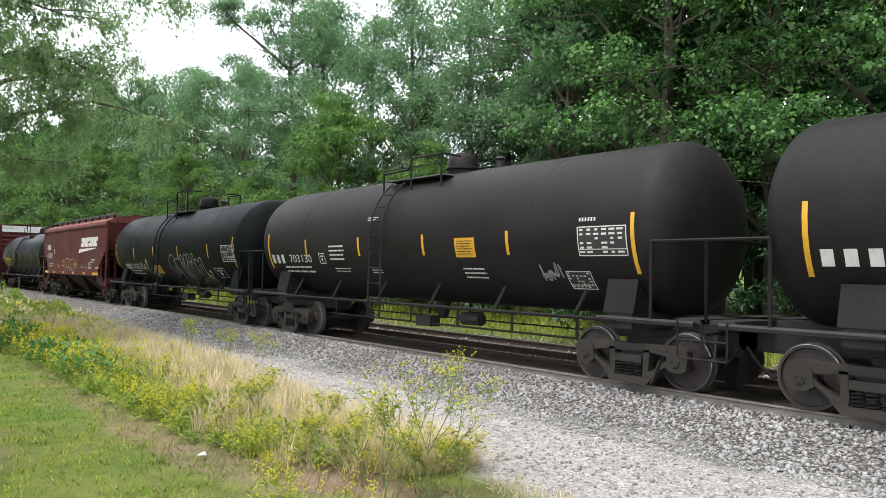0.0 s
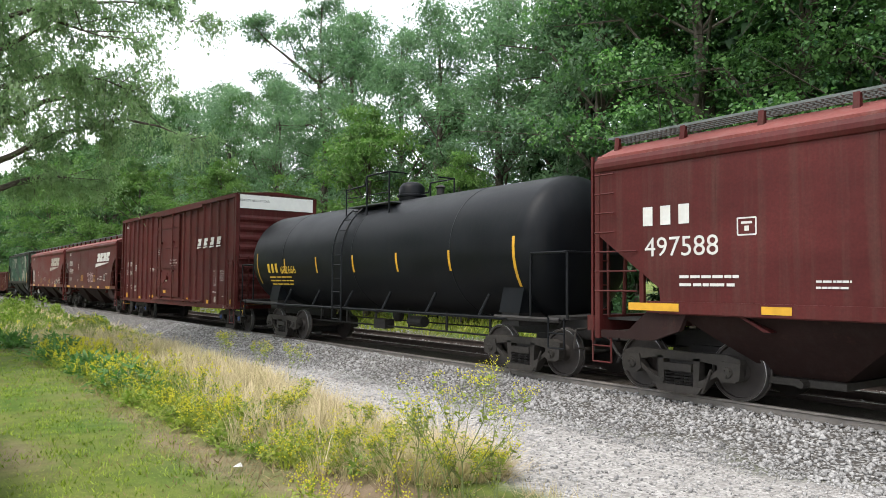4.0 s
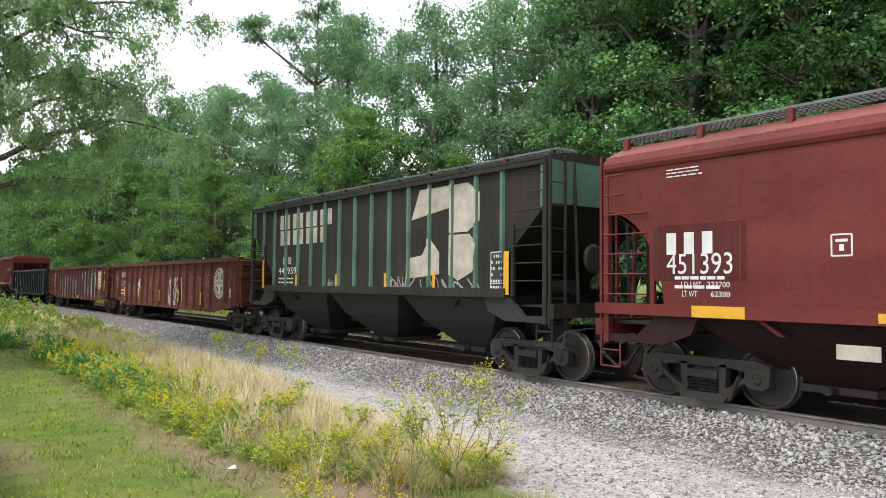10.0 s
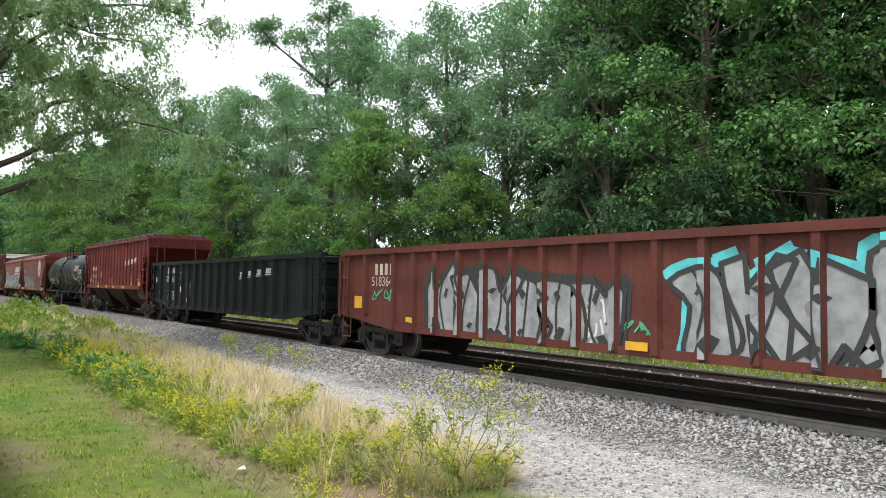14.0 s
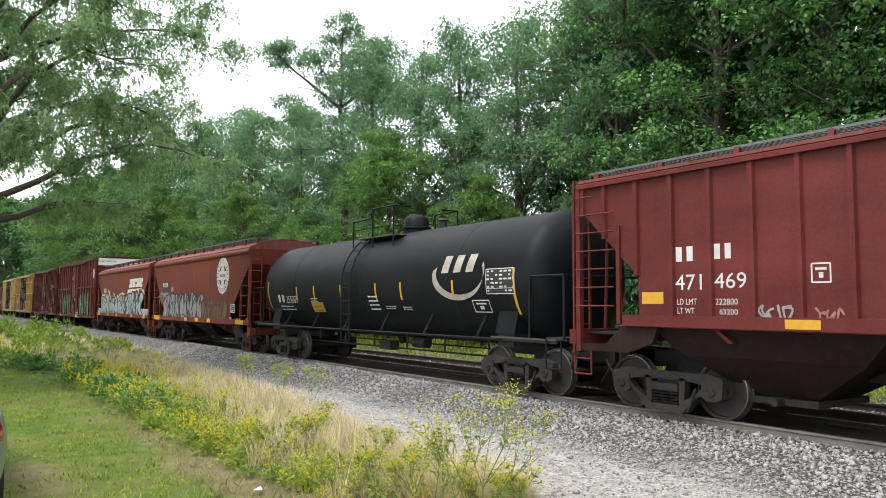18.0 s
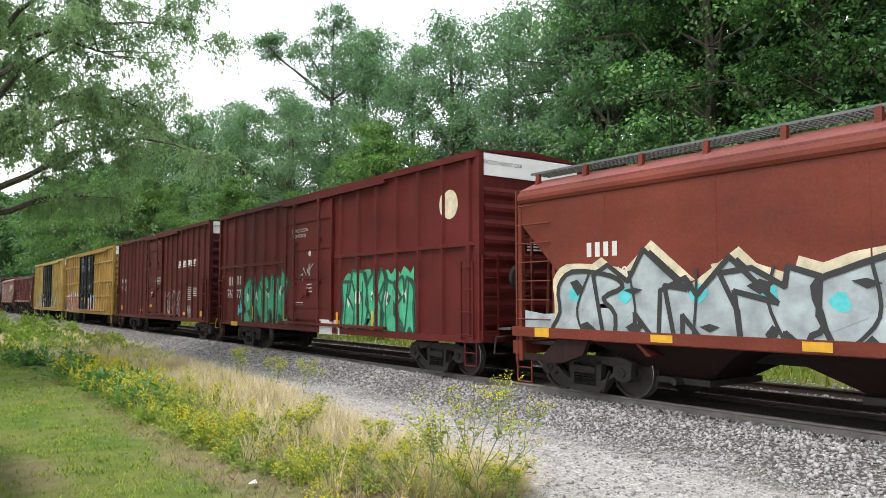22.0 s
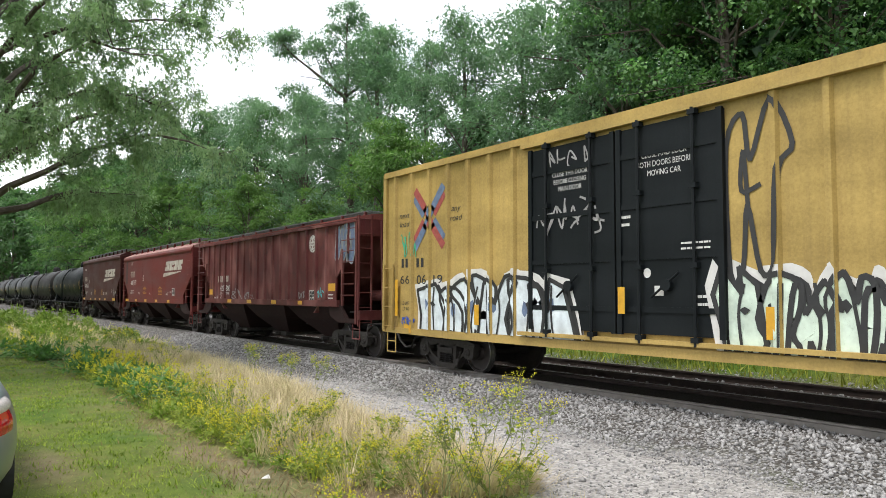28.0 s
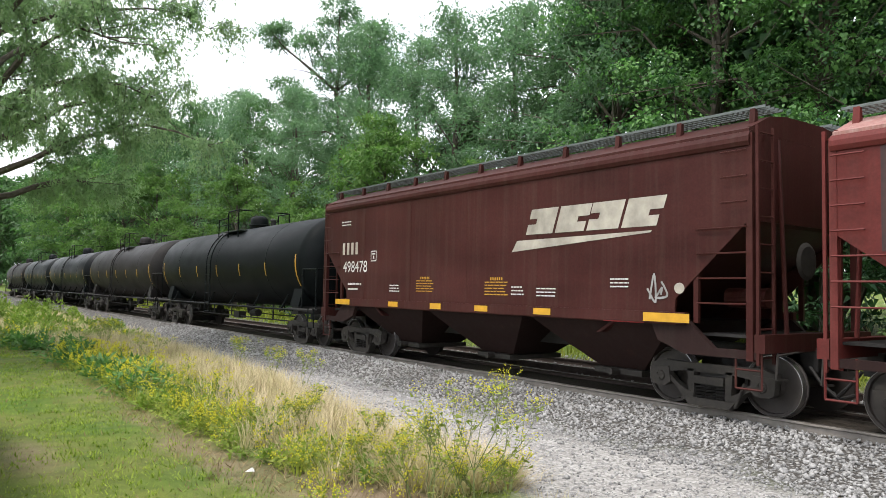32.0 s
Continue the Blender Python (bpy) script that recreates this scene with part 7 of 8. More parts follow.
def make_tree(name, label, height, radius, leaf, seed, base=0.25, lobes=22, clumps=14, leaves=30, size=0.17, lean=(0, 0), clump=0.5, droop=0.0, bark=None, shape=1.0, category="tree", lobe=1.0, flat=0.6, broad=False):
    """A tapered trunk that forks into limbs, and a crown of lobes, tufts and single leaves."""
    rng = np.random.default_rng(seed)
    t = thing(name, label, category)
    s = Shape()
    r0 = 0.016 * height + 0.03
    pts = [np.array([lean[0] * height * k * k + rng.normal(0, 0.06) * height * 0.12 * k, lean[1] * height * k * k + rng.normal(0, 0.06) * height * 0.12 * k, height * 0.9 * k]) for k in np.linspace(0, 1, 8)]
    pts[0][2] = -0.6
    for i in range(7):
        s.tube(pts[i], pts[i + 1], r0 * (1 - i / 8), 7, r0 * (1 - (i + 1) / 8))
    limbs = []
    for i in range(lobes):
        k = base + (1 - base) * (i + 0.5) / lobes
        j = min(6, int(k * 7))
        p = pts[j] + (pts[j + 1] - pts[j]) * (k * 7 - j) if k < 0.98 else pts[7]
        reach = radius * (math.sin(math.pi * min(1, 0.16 + 0.84 * (k - base) / (1 - base)) ** shape) * 0.85 + 0.15) * rng.uniform(0.55, 1.05)
        a = i * 2.4 + rng.uniform(-0.6, 0.6)
        tip = p + np.array([math.cos(a) * reach, math.sin(a) * reach, reach * rng.uniform(0.1, 0.5) - droop * reach])
        mid = (p + tip) / 2 + np.array([0, 0, 0.12 * reach])
        rr = max(0.02, r0 * (1 - k) * 0.38 + 0.012)
        start = pts[j] if k < 0.98 else pts[7]
        s.tube(start, mid, rr, 5, rr * 0.6)
        s.tube(mid, tip, rr * 0.6, 4, rr * 0.2)
        limbs.append((tip, lobe * radius * rng.uniform(0.2, 0.34)))
        limbs.append((mid, lobe * radius * rng.uniform(0.16, 0.26)))
        for _ in range(2):
            q = tip + rng.normal(0, 0.22 * radius, 3)
            s.tube(mid, q, rr * 0.35, 3, 0.008)
    part("trunk", s, bark or BARK, t, smooth=50)
    c = crown_points(rng, limbs, clumps)
    n = len(c)
    big = clump * rng.uniform(0.6, 1.3, n)
    d = rng.normal(0, 1, (n, leaves, 3))
    d /= np.linalg.norm(d, axis=2)[:, :, None] + 1e-9
    out = d * (rng.uniform(0.05, 1, (n, leaves, 1)) ** 0.6) * big[:, None, None] * np.array([1, 1, flat])
    P = (c[:, None] + out).reshape(-1, 3)
    if droop:
        P[:, 2] -= rng.uniform(0, droop, len(P)) * 0.8
    S = size * rng.uniform(0.6, 1.3, len(P))
    part("crown", merged("crown", BROAD_V if broad else LEAF_V, BROAD_F if broad else LEAF_F, P, tuft_turns(rng, d.reshape(-1, 3), (0.45 if broad else 0.25) + droop), S, leaf), None, t)
    return t


PROTO = [
    make_tree("broadleaf_tree", "tall broadleaf tree in full green leaf", 17, 4.6, LEAF_MID, 1, 0.16, size=0.205, lobes=26, clumps=13, leaves=29, clump=0.52),
    make_tree("broadleaf_tree", "tall tree with a feathery crown, leaves paled grey-green for haze", 17, 4.2, LEAF_SOFT, 2, 0.2, size=0.19, lobes=26, clumps=13, leaves=32, clump=0.57, flat=0.75),
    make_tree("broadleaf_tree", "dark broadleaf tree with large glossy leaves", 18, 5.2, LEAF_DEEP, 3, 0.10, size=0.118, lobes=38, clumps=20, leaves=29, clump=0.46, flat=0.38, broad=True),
    make_tree("broadleaf_tree", "fresh green young tree leafed to the ground", 10, 3.6, LEAF_FRESH, 4, 0.06, lobes=24, size=0.185, clumps=13, leaves=30, clump=0.42),
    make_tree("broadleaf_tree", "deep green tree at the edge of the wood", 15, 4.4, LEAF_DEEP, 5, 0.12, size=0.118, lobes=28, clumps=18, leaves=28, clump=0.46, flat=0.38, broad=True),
    make_tree("shrub", "dense green shrub at the edge of the wood", 5.0, 2.6, LEAF_FRESH, 6, 0.02, lobes=13, clumps=12, leaves=18, size=0.21, clump=0.38, category="shrub"),
    make_tree("shrub", "dense shrub under the trees, leaves darkened as if in shade", 5.5, 3.0, LEAF_SHADE, 7, 0.02, lobes=13, clumps=12, leaves=18, size=0.23, clump=0.4, category="shrub"),
    make_tree("broadleaf_tree", "coarse tree of the deep wood and the unseen shading row", 16, 5.0, LEAF_MID, 8, 0.05, lobes=20, clumps=8, leaves=14, size=0.65, clump=0.8),
    make_tree("broadleaf_tree", "distant green tree along the line", 17, 4.4, LEAF_MID, 9, 0.12, size=0.42, lobes=24, clumps=11, leaves=18, clump=0.6),
    make_tree("shrub", "distant dense shrub along the line", 5.5, 3.0, LEAF_MID, 10, 0.02, lobes=12, clumps=8, leaves=14, size=0.42, clump=0.45, category="shrub"),
    make_tree("broadleaf_tree", "tree in the depth of the wood, leaves darkened as if in shade", 16, 4.6, LEAF_SHADE, 11, 0.05, lobes=22, clumps=9, leaves=15, size=0.5, clump=0.8),
]
PLACES = []   # prototype, x, y, height, turn
rnd = random.Random(5)
# the wood's edge, from far up the line to beside the camera; the skyline dips and rises
for x, y, hgt, k in ((-330, 22, 44, 7), (-322, 27, 42, 7), (-310, 33, 42, 7), (-292, 24, 39, 7), (-285, 33, 38, 7), (-270, 21.5, 33, 7), (-300, 20, 16, 7), (-315, 21, 15, 7), (-280, 20, 14, 7), (-262, 38, 38, 7), (-240, 34, 36, 7), (-220, 30, 33, 7), (-203, 29, 31, 7), (-188, 28, 30, 7), (-174, 27, 29, 0), (-161, 26, 28, 1), (-150, 25, 26, 0), (-138, 23, 24.5, 1), (-126, 24, 24, 0), (-115, 22, 22.5, 4), (-106, 24, 22.5, 1), (-97, 22, 21.5, 0), (-89, 24, 22, 1), (-82, 22, 21, 0), (-76, 24, 21.5, 1),
                     (-70, 21.5, 19.5, 0), (-64, 23, 20, 1), (-58.5, 22, 18.2, 1), (-54, 24, 18.5, 0), (-49, 22, 16.8, 1), (-39.5, 22.5, 19, 1), (-35.5, 23.5, 16.8, 1), (-31.2, 23, 17.2, 1),
                     (-27.5, 24, 16.6, 1), (-24.5, 26, 17.2, 1), (-22, 24.5, 17.6, 1), (-19.6, 22.5, 21, 1), (-16, 24.5, 22, 0), (-14.5, 21.5, 19, 4), (-11, 22, 20, 2), (-7, 21.5, 19, 2), (-2.5, 22.5, 20, 2), (2.5, 22, 20, 2), (8, 23, 19, 0), (15, 23, 20, 2)):
    PLACES.append((8 if x < -95 and k != 7 else k, x, y, hgt, rnd.uniform(0, 360)))
for x in range(-200, 30, 12):
    PLACES.append((7, x + rnd.uniform(-3, 3), rnd.uniform(30, 38), rnd.uniform(14, 17), rnd.uniform(0, 360)))
for x, y, hgt, k in ((-31, 18.6, 10.2, 3), (-41, 19, 8, 3), (-52, 19, 10.5, 3), (-63, 19.5, 12.5, 3), (-74, 19, 13.5, 3), (-90, 19.5, 15.5, 3), (-108, 20, 18, 3), (-130, 20, 20, 3), (-24, 18.8, 7, 3), (-6, 18.3, 5.6, 3), (-3, 18.6, 5.2, 3)):
    PLACES.append((k, x, y, hgt, rnd.uniform(0, 360)))
for i in range(50):
    x = -195 + i * 4.15
    # shrub 6 carries the shade-darkened leaves, everywhere from x -24 on
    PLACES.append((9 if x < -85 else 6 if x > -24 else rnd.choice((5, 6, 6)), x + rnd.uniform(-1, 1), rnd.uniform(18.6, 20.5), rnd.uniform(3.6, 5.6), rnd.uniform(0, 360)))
# the depth of the wood behind its dark edge, leaves darkened to look shaded
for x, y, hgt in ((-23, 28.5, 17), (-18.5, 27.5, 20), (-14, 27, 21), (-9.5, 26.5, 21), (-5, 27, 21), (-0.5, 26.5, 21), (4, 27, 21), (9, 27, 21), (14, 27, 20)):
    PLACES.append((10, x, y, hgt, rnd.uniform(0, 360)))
# an unseen row of trees beyond the willow, added to shade the line
for x, y, hgt in ((-45, -6.5, 16), (-55, -5.5, 18), (-67, -4.6, 19), (-82, -4, 20), (-100, -3.5, 20), (-122, -3, 21), (-150, -3, 21)):
    PLACES.append((7, x, y, hgt, rnd.uniform(0, 360)))
BASE_H = [17, 17, 18, 10, 15, 5.0, 5.5, 16, 17, 5.5, 16]
for k, x, y, hgt, turn in PLACES:
    f = hgt / BASE_H[k]
    ob = copy_thing(PROTO[k], pose(x, y, float(profile(0, y)), 0, 0, turn))
    ob.scale = (f * rnd.uniform(0.92, 1.1), f * rnd.uniform(0.92, 1.1), f)
    tagged(ob, group="trees of the wood" if k not in (5, 6, 9) else "shrubs of the wood's edge")
for p in PROTO:
    for o in (*p.children_recursive, p):
        bpy.data.objects.remove(o)

# the leaning tall tree that stands clear of the skyline, and the willow by the path
def leaning_tree(at):
    """A tall tree whose stem forks high up: one limb leans far out, each limb ends in a tuft of its own."""
    rng = np.random.default_rng(21)
    t = thing("broadleaf_tree", "tall tree with forked leaning limbs and separate leaf tufts", "tree", "trees of the wood")
    t.matrix_basis = at
    s = Shape()
    stem = [(0.5, 0, -0.6), (0.4, 0.1, 6), (0.5, 0, 11), (0.0, 0, 15.0)]
    for i in range(3):
        s.tube(stem[i], stem[i + 1], 0.34 - 0.07 * i, 8, 0.27 - 0.07 * i)
    lobes = []
    for pts, r0 in (([(0, 0, 15), (-1.2, 0.1, 16.0), (-2.3, 0.2, 16.9), (-3.4, 0.1, 17.7), (-4.2, 0, 18.6)], 0.12), ([(0, 0, 15), (0.2, 0, 16.8), (0.05, 0.1, 18.6), (0.15, 0, 20.3)], 0.11),
                    ([(0.1, 0, 15.6), (-0.9, -0.2, 17.0), (-1.5, -0.3, 18.0)], 0.07), ([(0.2, 0, 16.4), (1.1, 0.3, 17.6), (1.7, 0.4, 18.7)], 0.08), ([(0, 0, 15), (1.6, 0.4, 16.4), (2.8, 0.5, 17.5)], 0.09),
                    ([(-1.2, 0.1, 16), (-2.0, 0, 16.2), (-2.9, 0, 16.3)], 0.035), ([(0.05, 0.1, 18.6), (-0.9, 0, 19.3)], 0.04)):
        for i in range(len(pts) - 1):
            k = 1 - i / len(pts)
            s.tube(pts[i], pts[i + 1], r0 * k, 6, r0 * (k - 0.6 / len(pts)))
    for x, z, r in ((-4.3, 18.6, 0.95), (-3.5, 18.9, 0.7), (-3.9, 18.0, 0.6), (0.1, 20.4, 1.15), (0.7, 20.0, 0.8), (-0.6, 19.6, 0.75), (-1.5, 18.1, 1.1), (-1.9, 17.4, 0.9), (-0.9, 17.0, 0.9), (0.9, 18.1, 1.0), (1.7, 18.8, 1.0),
                    (2.6, 17.6, 1.2), (1.5, 17.0, 1.1), (0.3, 16.7, 0.9), (3.2, 16.4, 1.2), (-0.3, 15.3, 0.9), (1.2, 15.4, 1.2), (2.4, 14.8, 1.3), (-1.2, 13.8, 1.3), (0.6, 13.6, 1.4), (2.0, 12.9, 1.5), (-0.4, 12.0, 1.5), (1.2, 11.2, 1.6), (-1.5, 10.4, 1.5), (2.4, 10.4, 1.5), (0.4, 9.4, 1.6)):
        lobes.append(((x, rng.uniform(-0.9, 0.9) * min(1.5, (21.5 - z) * 0.5), z), r))
        s.tube((0.3, 0, min(z - 0.5, 15)) if z < 16 else (x * 0.8, 0, z - 0.8), lobes[-1][0], 0.035, 4, 0.012)
    part("trunk", s, BARK, t, smooth=50)
    c = np.concatenate([crown_points(rng, [lb], int(16 + 26 * lb[1])) for lb in lobes])
    d = rng.normal(0, 1, (len(c), 30, 3))
    d /= np.linalg.norm(d, axis=2)[:, :, None]
    P = (c[:, None] + d * rng.uniform(0.05, 1, (len(c), 30, 1)) ** 0.6 * 0.42 * np.array([1, 1, 0.8])).reshape(-1, 3)
    part("crown", merged("crown", LEAF_V, LEAF_F, P, tuft_turns(rng, d.reshape(-1, 3), 0.25), 0.17 * rng.uniform(0.6, 1.3, len(P)), LEAF_SOFT), None, t)


leaning_tree(pose(-43.0, 22, -0.3, 0, 0, 63))


def willow(at):
    """A willow: limbs that arch outwards, branchlets on them, and leafy strands that hang from those."""
    rng = np.random.default_rng(31)
    t = thing("willow_tree", "old olive-green willow with drooping open branches beside the path", "tree")
    t.matrix_basis = at
    wood, twig, L, D = Shape(), Shape(), [], []
    trunk = [(0, 0, -0.5), (0.1, 0.05, 2.2), (0.0, 0.15, 4.2), (0.15, 0.1, 7.0), (0.05, 0.2, 10.5), (0.2, 0.1, 13.5)]
    for i in range(5):
        wood.tube(trunk[i], trunk[i + 1], 0.36 - 0.065 * i, 9, 0.30 - 0.065 * i)
    for i in range(36):
        h = 3.6 + 9.3 * (i / 35) ** 1.1
        a = i * 2.39996 + rng.uniform(-0.25, 0.25)
        reach = (5.4 + rng.uniform(-0.6, 1.5)) * (1 - 0.35 * max(0, (h - 10) / 3.5))
        rise = 1.9 + rng.uniform(-0.5, 1.3)
        out = np.array([math.cos(a), math.sin(a), 0])
        j = int(np.searchsorted([p[2] for p in trunk], h)) - 1
        p0 = np.array(trunk[j]) + (np.array(trunk[j + 1]) - np.array(trunk[j])) * (h - trunk[j][2]) / (trunk[j + 1][2] - trunk[j][2])
        side = np.array([-out[1], out[0], 0]) * rng.uniform(-0.9, 0.9)
        pts = [p0 + out * reach * k + side * k * k + np.array([0, 0, rise * math.sin(2.2 * k) + rng.normal(0, 0.08)]) for k in np.linspace(0, 1, 8)]
        r = 0.13 - 0.05 * (i / 35)
        for k in range(7):
            wood.tube(pts[k], pts[k + 1], r * (1 - k / 7.6), 6, r * (1 - (k + 1) / 7.6))
        for b in range(17):
            k = rng.uniform(0.15, 1.0) ** 0.8
            q = min(6, int(k * 7))
            p = pts[q] + (pts[q + 1] - pts[q]) * (k * 7 - q)
            v = out * rng.uniform(0.2, 0.9) + np.array([-out[1], out[0], 0]) * rng.uniform(-1, 1) + np.array([0, 0, rng.uniform(-0.15, 0.55)])
            tip = p + v * rng.uniform(0.8, 1.9)
            wood.tube(p, tip, 0.018, 4, 0.007)
            for _ in range(12):
                k2 = rng.uniform(0.25, 1.05)
                o = p + (tip - p) * k2
                w = v * rng.uniform(0.1, 0.8) + rng.normal(0, 0.35, 3)
                ln = rng.uniform(0.5, 1.15)
                n = 27
                u = np.sort(rng.uniform(0.08, 1, n))
                q3 = o + u[:, None] * w * ln * 0.8 + np.stack([0 * u, 0 * u, -0.75 * ln * u ** 1.7], 1)
                L.append(q3 + rng.normal(0, 0.075, (n, 3)))
                D.append(np.tile(w * 0.6 + np.array([0, 0, -0.5]), (n, 1)) + rng.normal(0, 0.5, (n, 3)))
                if rng.uniform() < 0.2:
                    e = o + w * ln * 0.8 + np.array([0, 0, -0.75 * ln])
                    m = (o + e) / 2 + np.array([0, 0, 0.12 * ln])
                    twig.tube(o, m, 0.006, 3, 0.005).tube(m, e, 0.005, 3, 0.003)
    part("trunk", wood, BARK, t, smooth=50)
    tagged(part("twig", twig, BARK, t), kind="stuff")
    P, d = np.concatenate(L), np.concatenate(D)
    d /= np.linalg.norm(d, axis=1)[:, None]
    part("crown", merged("crown", LEAF_V, LEAF_F, P, tuft_turns(rng, d, 0.25), 0.118 * rng.uniform(0.6, 1.3, len(P)), LEAF_OLIVE), None, t)


willow(pose(-24.2, 0.75, -0.2))

# grass, weeds and small things by the path
BLADE_G = leafy("lawn_blades", (0.06, 0.12, 0.010), (0.32, 0.38, 0.045), 0.3, 0.6, 5.0)
BLADE_DRY = leafy("dry_grass", (0.30, 0.225, 0.135), (0.78, 0.64, 0.43), 0.3, 0.7, 3.0)
WEED_LEAF = leafy("weed_leaves", (0.08, 0.135, 0.02), (0.27, 0.34, 0.055), 0.4)
WEED_YELLOW = leafy("yellow_green_weed_leaves", (0.13, 0.17, 0.025), (0.36, 0.39, 0.07), 0.4)
FLOWER = leafy("yellow_flowers", (0.50, 0.44, 0.02), (0.80, 0.70, 0.05), 0.3)
BLADE_V2 = leafy("verge_blades", (0.15, 0.19, 0.022), (0.42, 0.42, 0.075), 0.35, 0.6)
STALK = plain("green_stalk", (0.13, 0.16, 0.05), 0.7)
BLADE_V = [(-0.5, 0, 0), (0.5, 0, 0), (0.32, 0.12, 0.55), (-0.32, 0.12, 0.55), (0, 0.38, 1.0)]
BLADE_F = [(0, 1, 2, 3), (3, 2, 4)]
PETAL_V = [(0, 0, -0.4), (0.5, 0.1, 0.2), (-0.3, 0.45, 0.25), (-0.25, -0.45, 0.2)]
PETAL_F = [(0, 1, 2), (0, 2, 3), (0, 3, 1), (1, 3, 2)]


def patchy(x, y, s, k):
    return np.array([noise.noise(Vector((a * s, b * s, k))) for a, b in zip(x, y)])


def blades(name, label, n, xs, ys, tall, wide, lean, mat, seed, keep=None, near=1.0):
    rng = np.random.default_rng(seed)
    x = xs[1] - (xs[1] - xs[0]) * rng.uniform(0, 1, n) ** near
    lo = ys[0](x) if callable(ys[0]) else np.full(n, ys[0])
    hi = ys[1](x) if callable(ys[1]) else np.full(n, ys[1])
    y = lo + (hi - lo) * rng.uniform(0, 1, n)
    if keep is not None:
        ok = keep(x, y, rng)
        x, y = x[ok], y[ok]
    n = len(x)
    h = rng.uniform(tall[0], tall[1], n)
    w = rng.uniform(wide[0], wide[1], n) * (1 + np.abs(x) / 30)
    P = np.stack([x, y, ground_height(x, y) - 0.01], 1)
    ob = new(name, merged(name, BLADE_V, BLADE_F, P, turns(rng, n, lean), np.stack([w, h * 0.9, h], 1), mat))
    return tagged(ob, label, "grass", kind="stuff")


def verge_from(x):
    """Where the mown lawn ends and the verge begins."""
    return np.interp(x, [-60, -30, -27.2, -25.7, -23.8, -19, -15, -10, -3], [0.2, 1.0, 1.6, 2.4, 2.95, 3.05, 2.95, 2.9, 2.9])


def inside(x, y):
    """How far across the verge a place lies: 0 at the lawn, 1 at the gravel."""
    return (y - verge_from(x)) / (weed_edge(x) - verge_from(x))


def tussocks(name, label, n, per, xs, ys, tall, wide, spread, tilt, mat, seed, keep=None, near=1.7, category="grass"):
    """Tufts of blades that lean outwards from their middles."""
    rng = np.random.default_rng(seed)
    x = xs[1] - (xs[1] - xs[0]) * rng.uniform(0, 1, n) ** near
    lo = ys[0](x) if callable(ys[0]) else np.full(n, ys[0])
    hi = ys[1](x) if callable(ys[1]) else np.full(n, ys[1])
    y = lo + (hi - lo) * rng.uniform(0, 1, n)
    if keep is not None:
        ok = keep(x, y, rng)
        x, y = x[ok], y[ok]
    n = len(x)
    big = rng.uniform(0.6, 1.25, n)
    ang, rad = rng.uniform(0, 2 * np.pi, (n, per)), rng.uniform(0, 1, (n, per)) ** 0.7
    bx = (x[:, None] + np.cos(ang) * rad * spread * big[:, None]).ravel()
    by = (y[:, None] + np.sin(ang) * rad * spread * big[:, None]).ravel()
    h = (rng.uniform(tall[0], tall[1], (n, per)) * big[:, None]).ravel()
    lean = (rad * tilt * rng.uniform(0.4, 1.3, (n, per))).ravel()
    a = (ang + rng.normal(0, 0.5, (n, per))).ravel() - np.pi / 2
    ca, sa, cb, sb, o = np.cos(a), np.sin(a), np.cos(lean), np.sin(lean), np.zeros(n * per)
    R = np.stack([np.stack([ca, -sa * cb, -sa * -sb], -1), np.stack([sa, ca * cb, ca * sb * 1.0], -1), np.stack([o, -sb, cb], -1)], -2)
    R[:, 0, 2], R[:, 1, 2] = -sa * sb, ca * sb
    w = rng.uniform(wide[0], wide[1], n * per) * (1 + np.abs(bx) / 30)
    P = np.stack([bx, by, ground_height(bx, by) - 0.01], 1)
    return tagged(new(name, merged(name, BLADE_V, BLADE_F, P, R, np.stack([w, h * 0.8, h], 1), mat)), label, category, kind="stuff")


def worn(x, y, rng):
    return patchy(x, y, 0.9, 2) * 1.3 + patchy(x, y, 3.5, 6) * 0.7 + rng.uniform(-0.3, 0.4, len(x)) > -0.26


LITTER = leafy("dead_brown_straw", (0.09, 0.06, 0.035), (0.42, 0.32, 0.17), 0.1, 0.8, 5.0)
DOCK = leafy("broad_green_leaves", (0.045, 0.11, 0.03), (0.13, 0.25, 0.06), 0.4)
tussocks("lawn_grass", "short mown grass with worn and yellowed patches", 11500, 8, (-40, -2.5), (-2.8, lambda x: verge_from(x) + 0.05), (0.03, 0.078), (0.007, 0.015), 0.15, 1.0, BLADE_G, 1, worn)
tussocks("lawn_grass", "short mown grass behind the path", 2600, 7, (-2.7, 6), (-4, 2.9), (0.035, 0.10), (0.009, 0.02), 0.10, 1.0, BLADE_G, 41, None, 1.0)
tussocks("verge_grass", "unmown grass of the verge beside the path", 260, 24, (-3.2, 6), (3.3, 4.9), (0.12, 0.36), (0.006, 0.013), 0.16, 0.8, BLADE_V2, 43, None, 1.0)
blades("lawn_straw", "dead straw among the mown grass", 14000, (-30, -2.5), (-2.0, 3.4), (0.03, 0.09), (0.006, 0.012), 2.0, LITTER, 2, lambda x, y, rng: patchy(x, y, 0.9, 2) + rng.uniform(-0.4, 0.4, len(x)) < 0.0, 1.7)
blades("dead_litter", "flattened dead stems along the edge of the lawn", 16000, (-16, -3.4), (2.5, 4.5), (0.05, 0.22), (0.004, 0.008), 3.0, LITTER, 12, lambda x, y, rng: patchy(x, y, 0.9, 31) * 0.6 + soil(x, y) + rng.uniform(-0.3, 0.3, len(x)) > 0.45, 1.4)
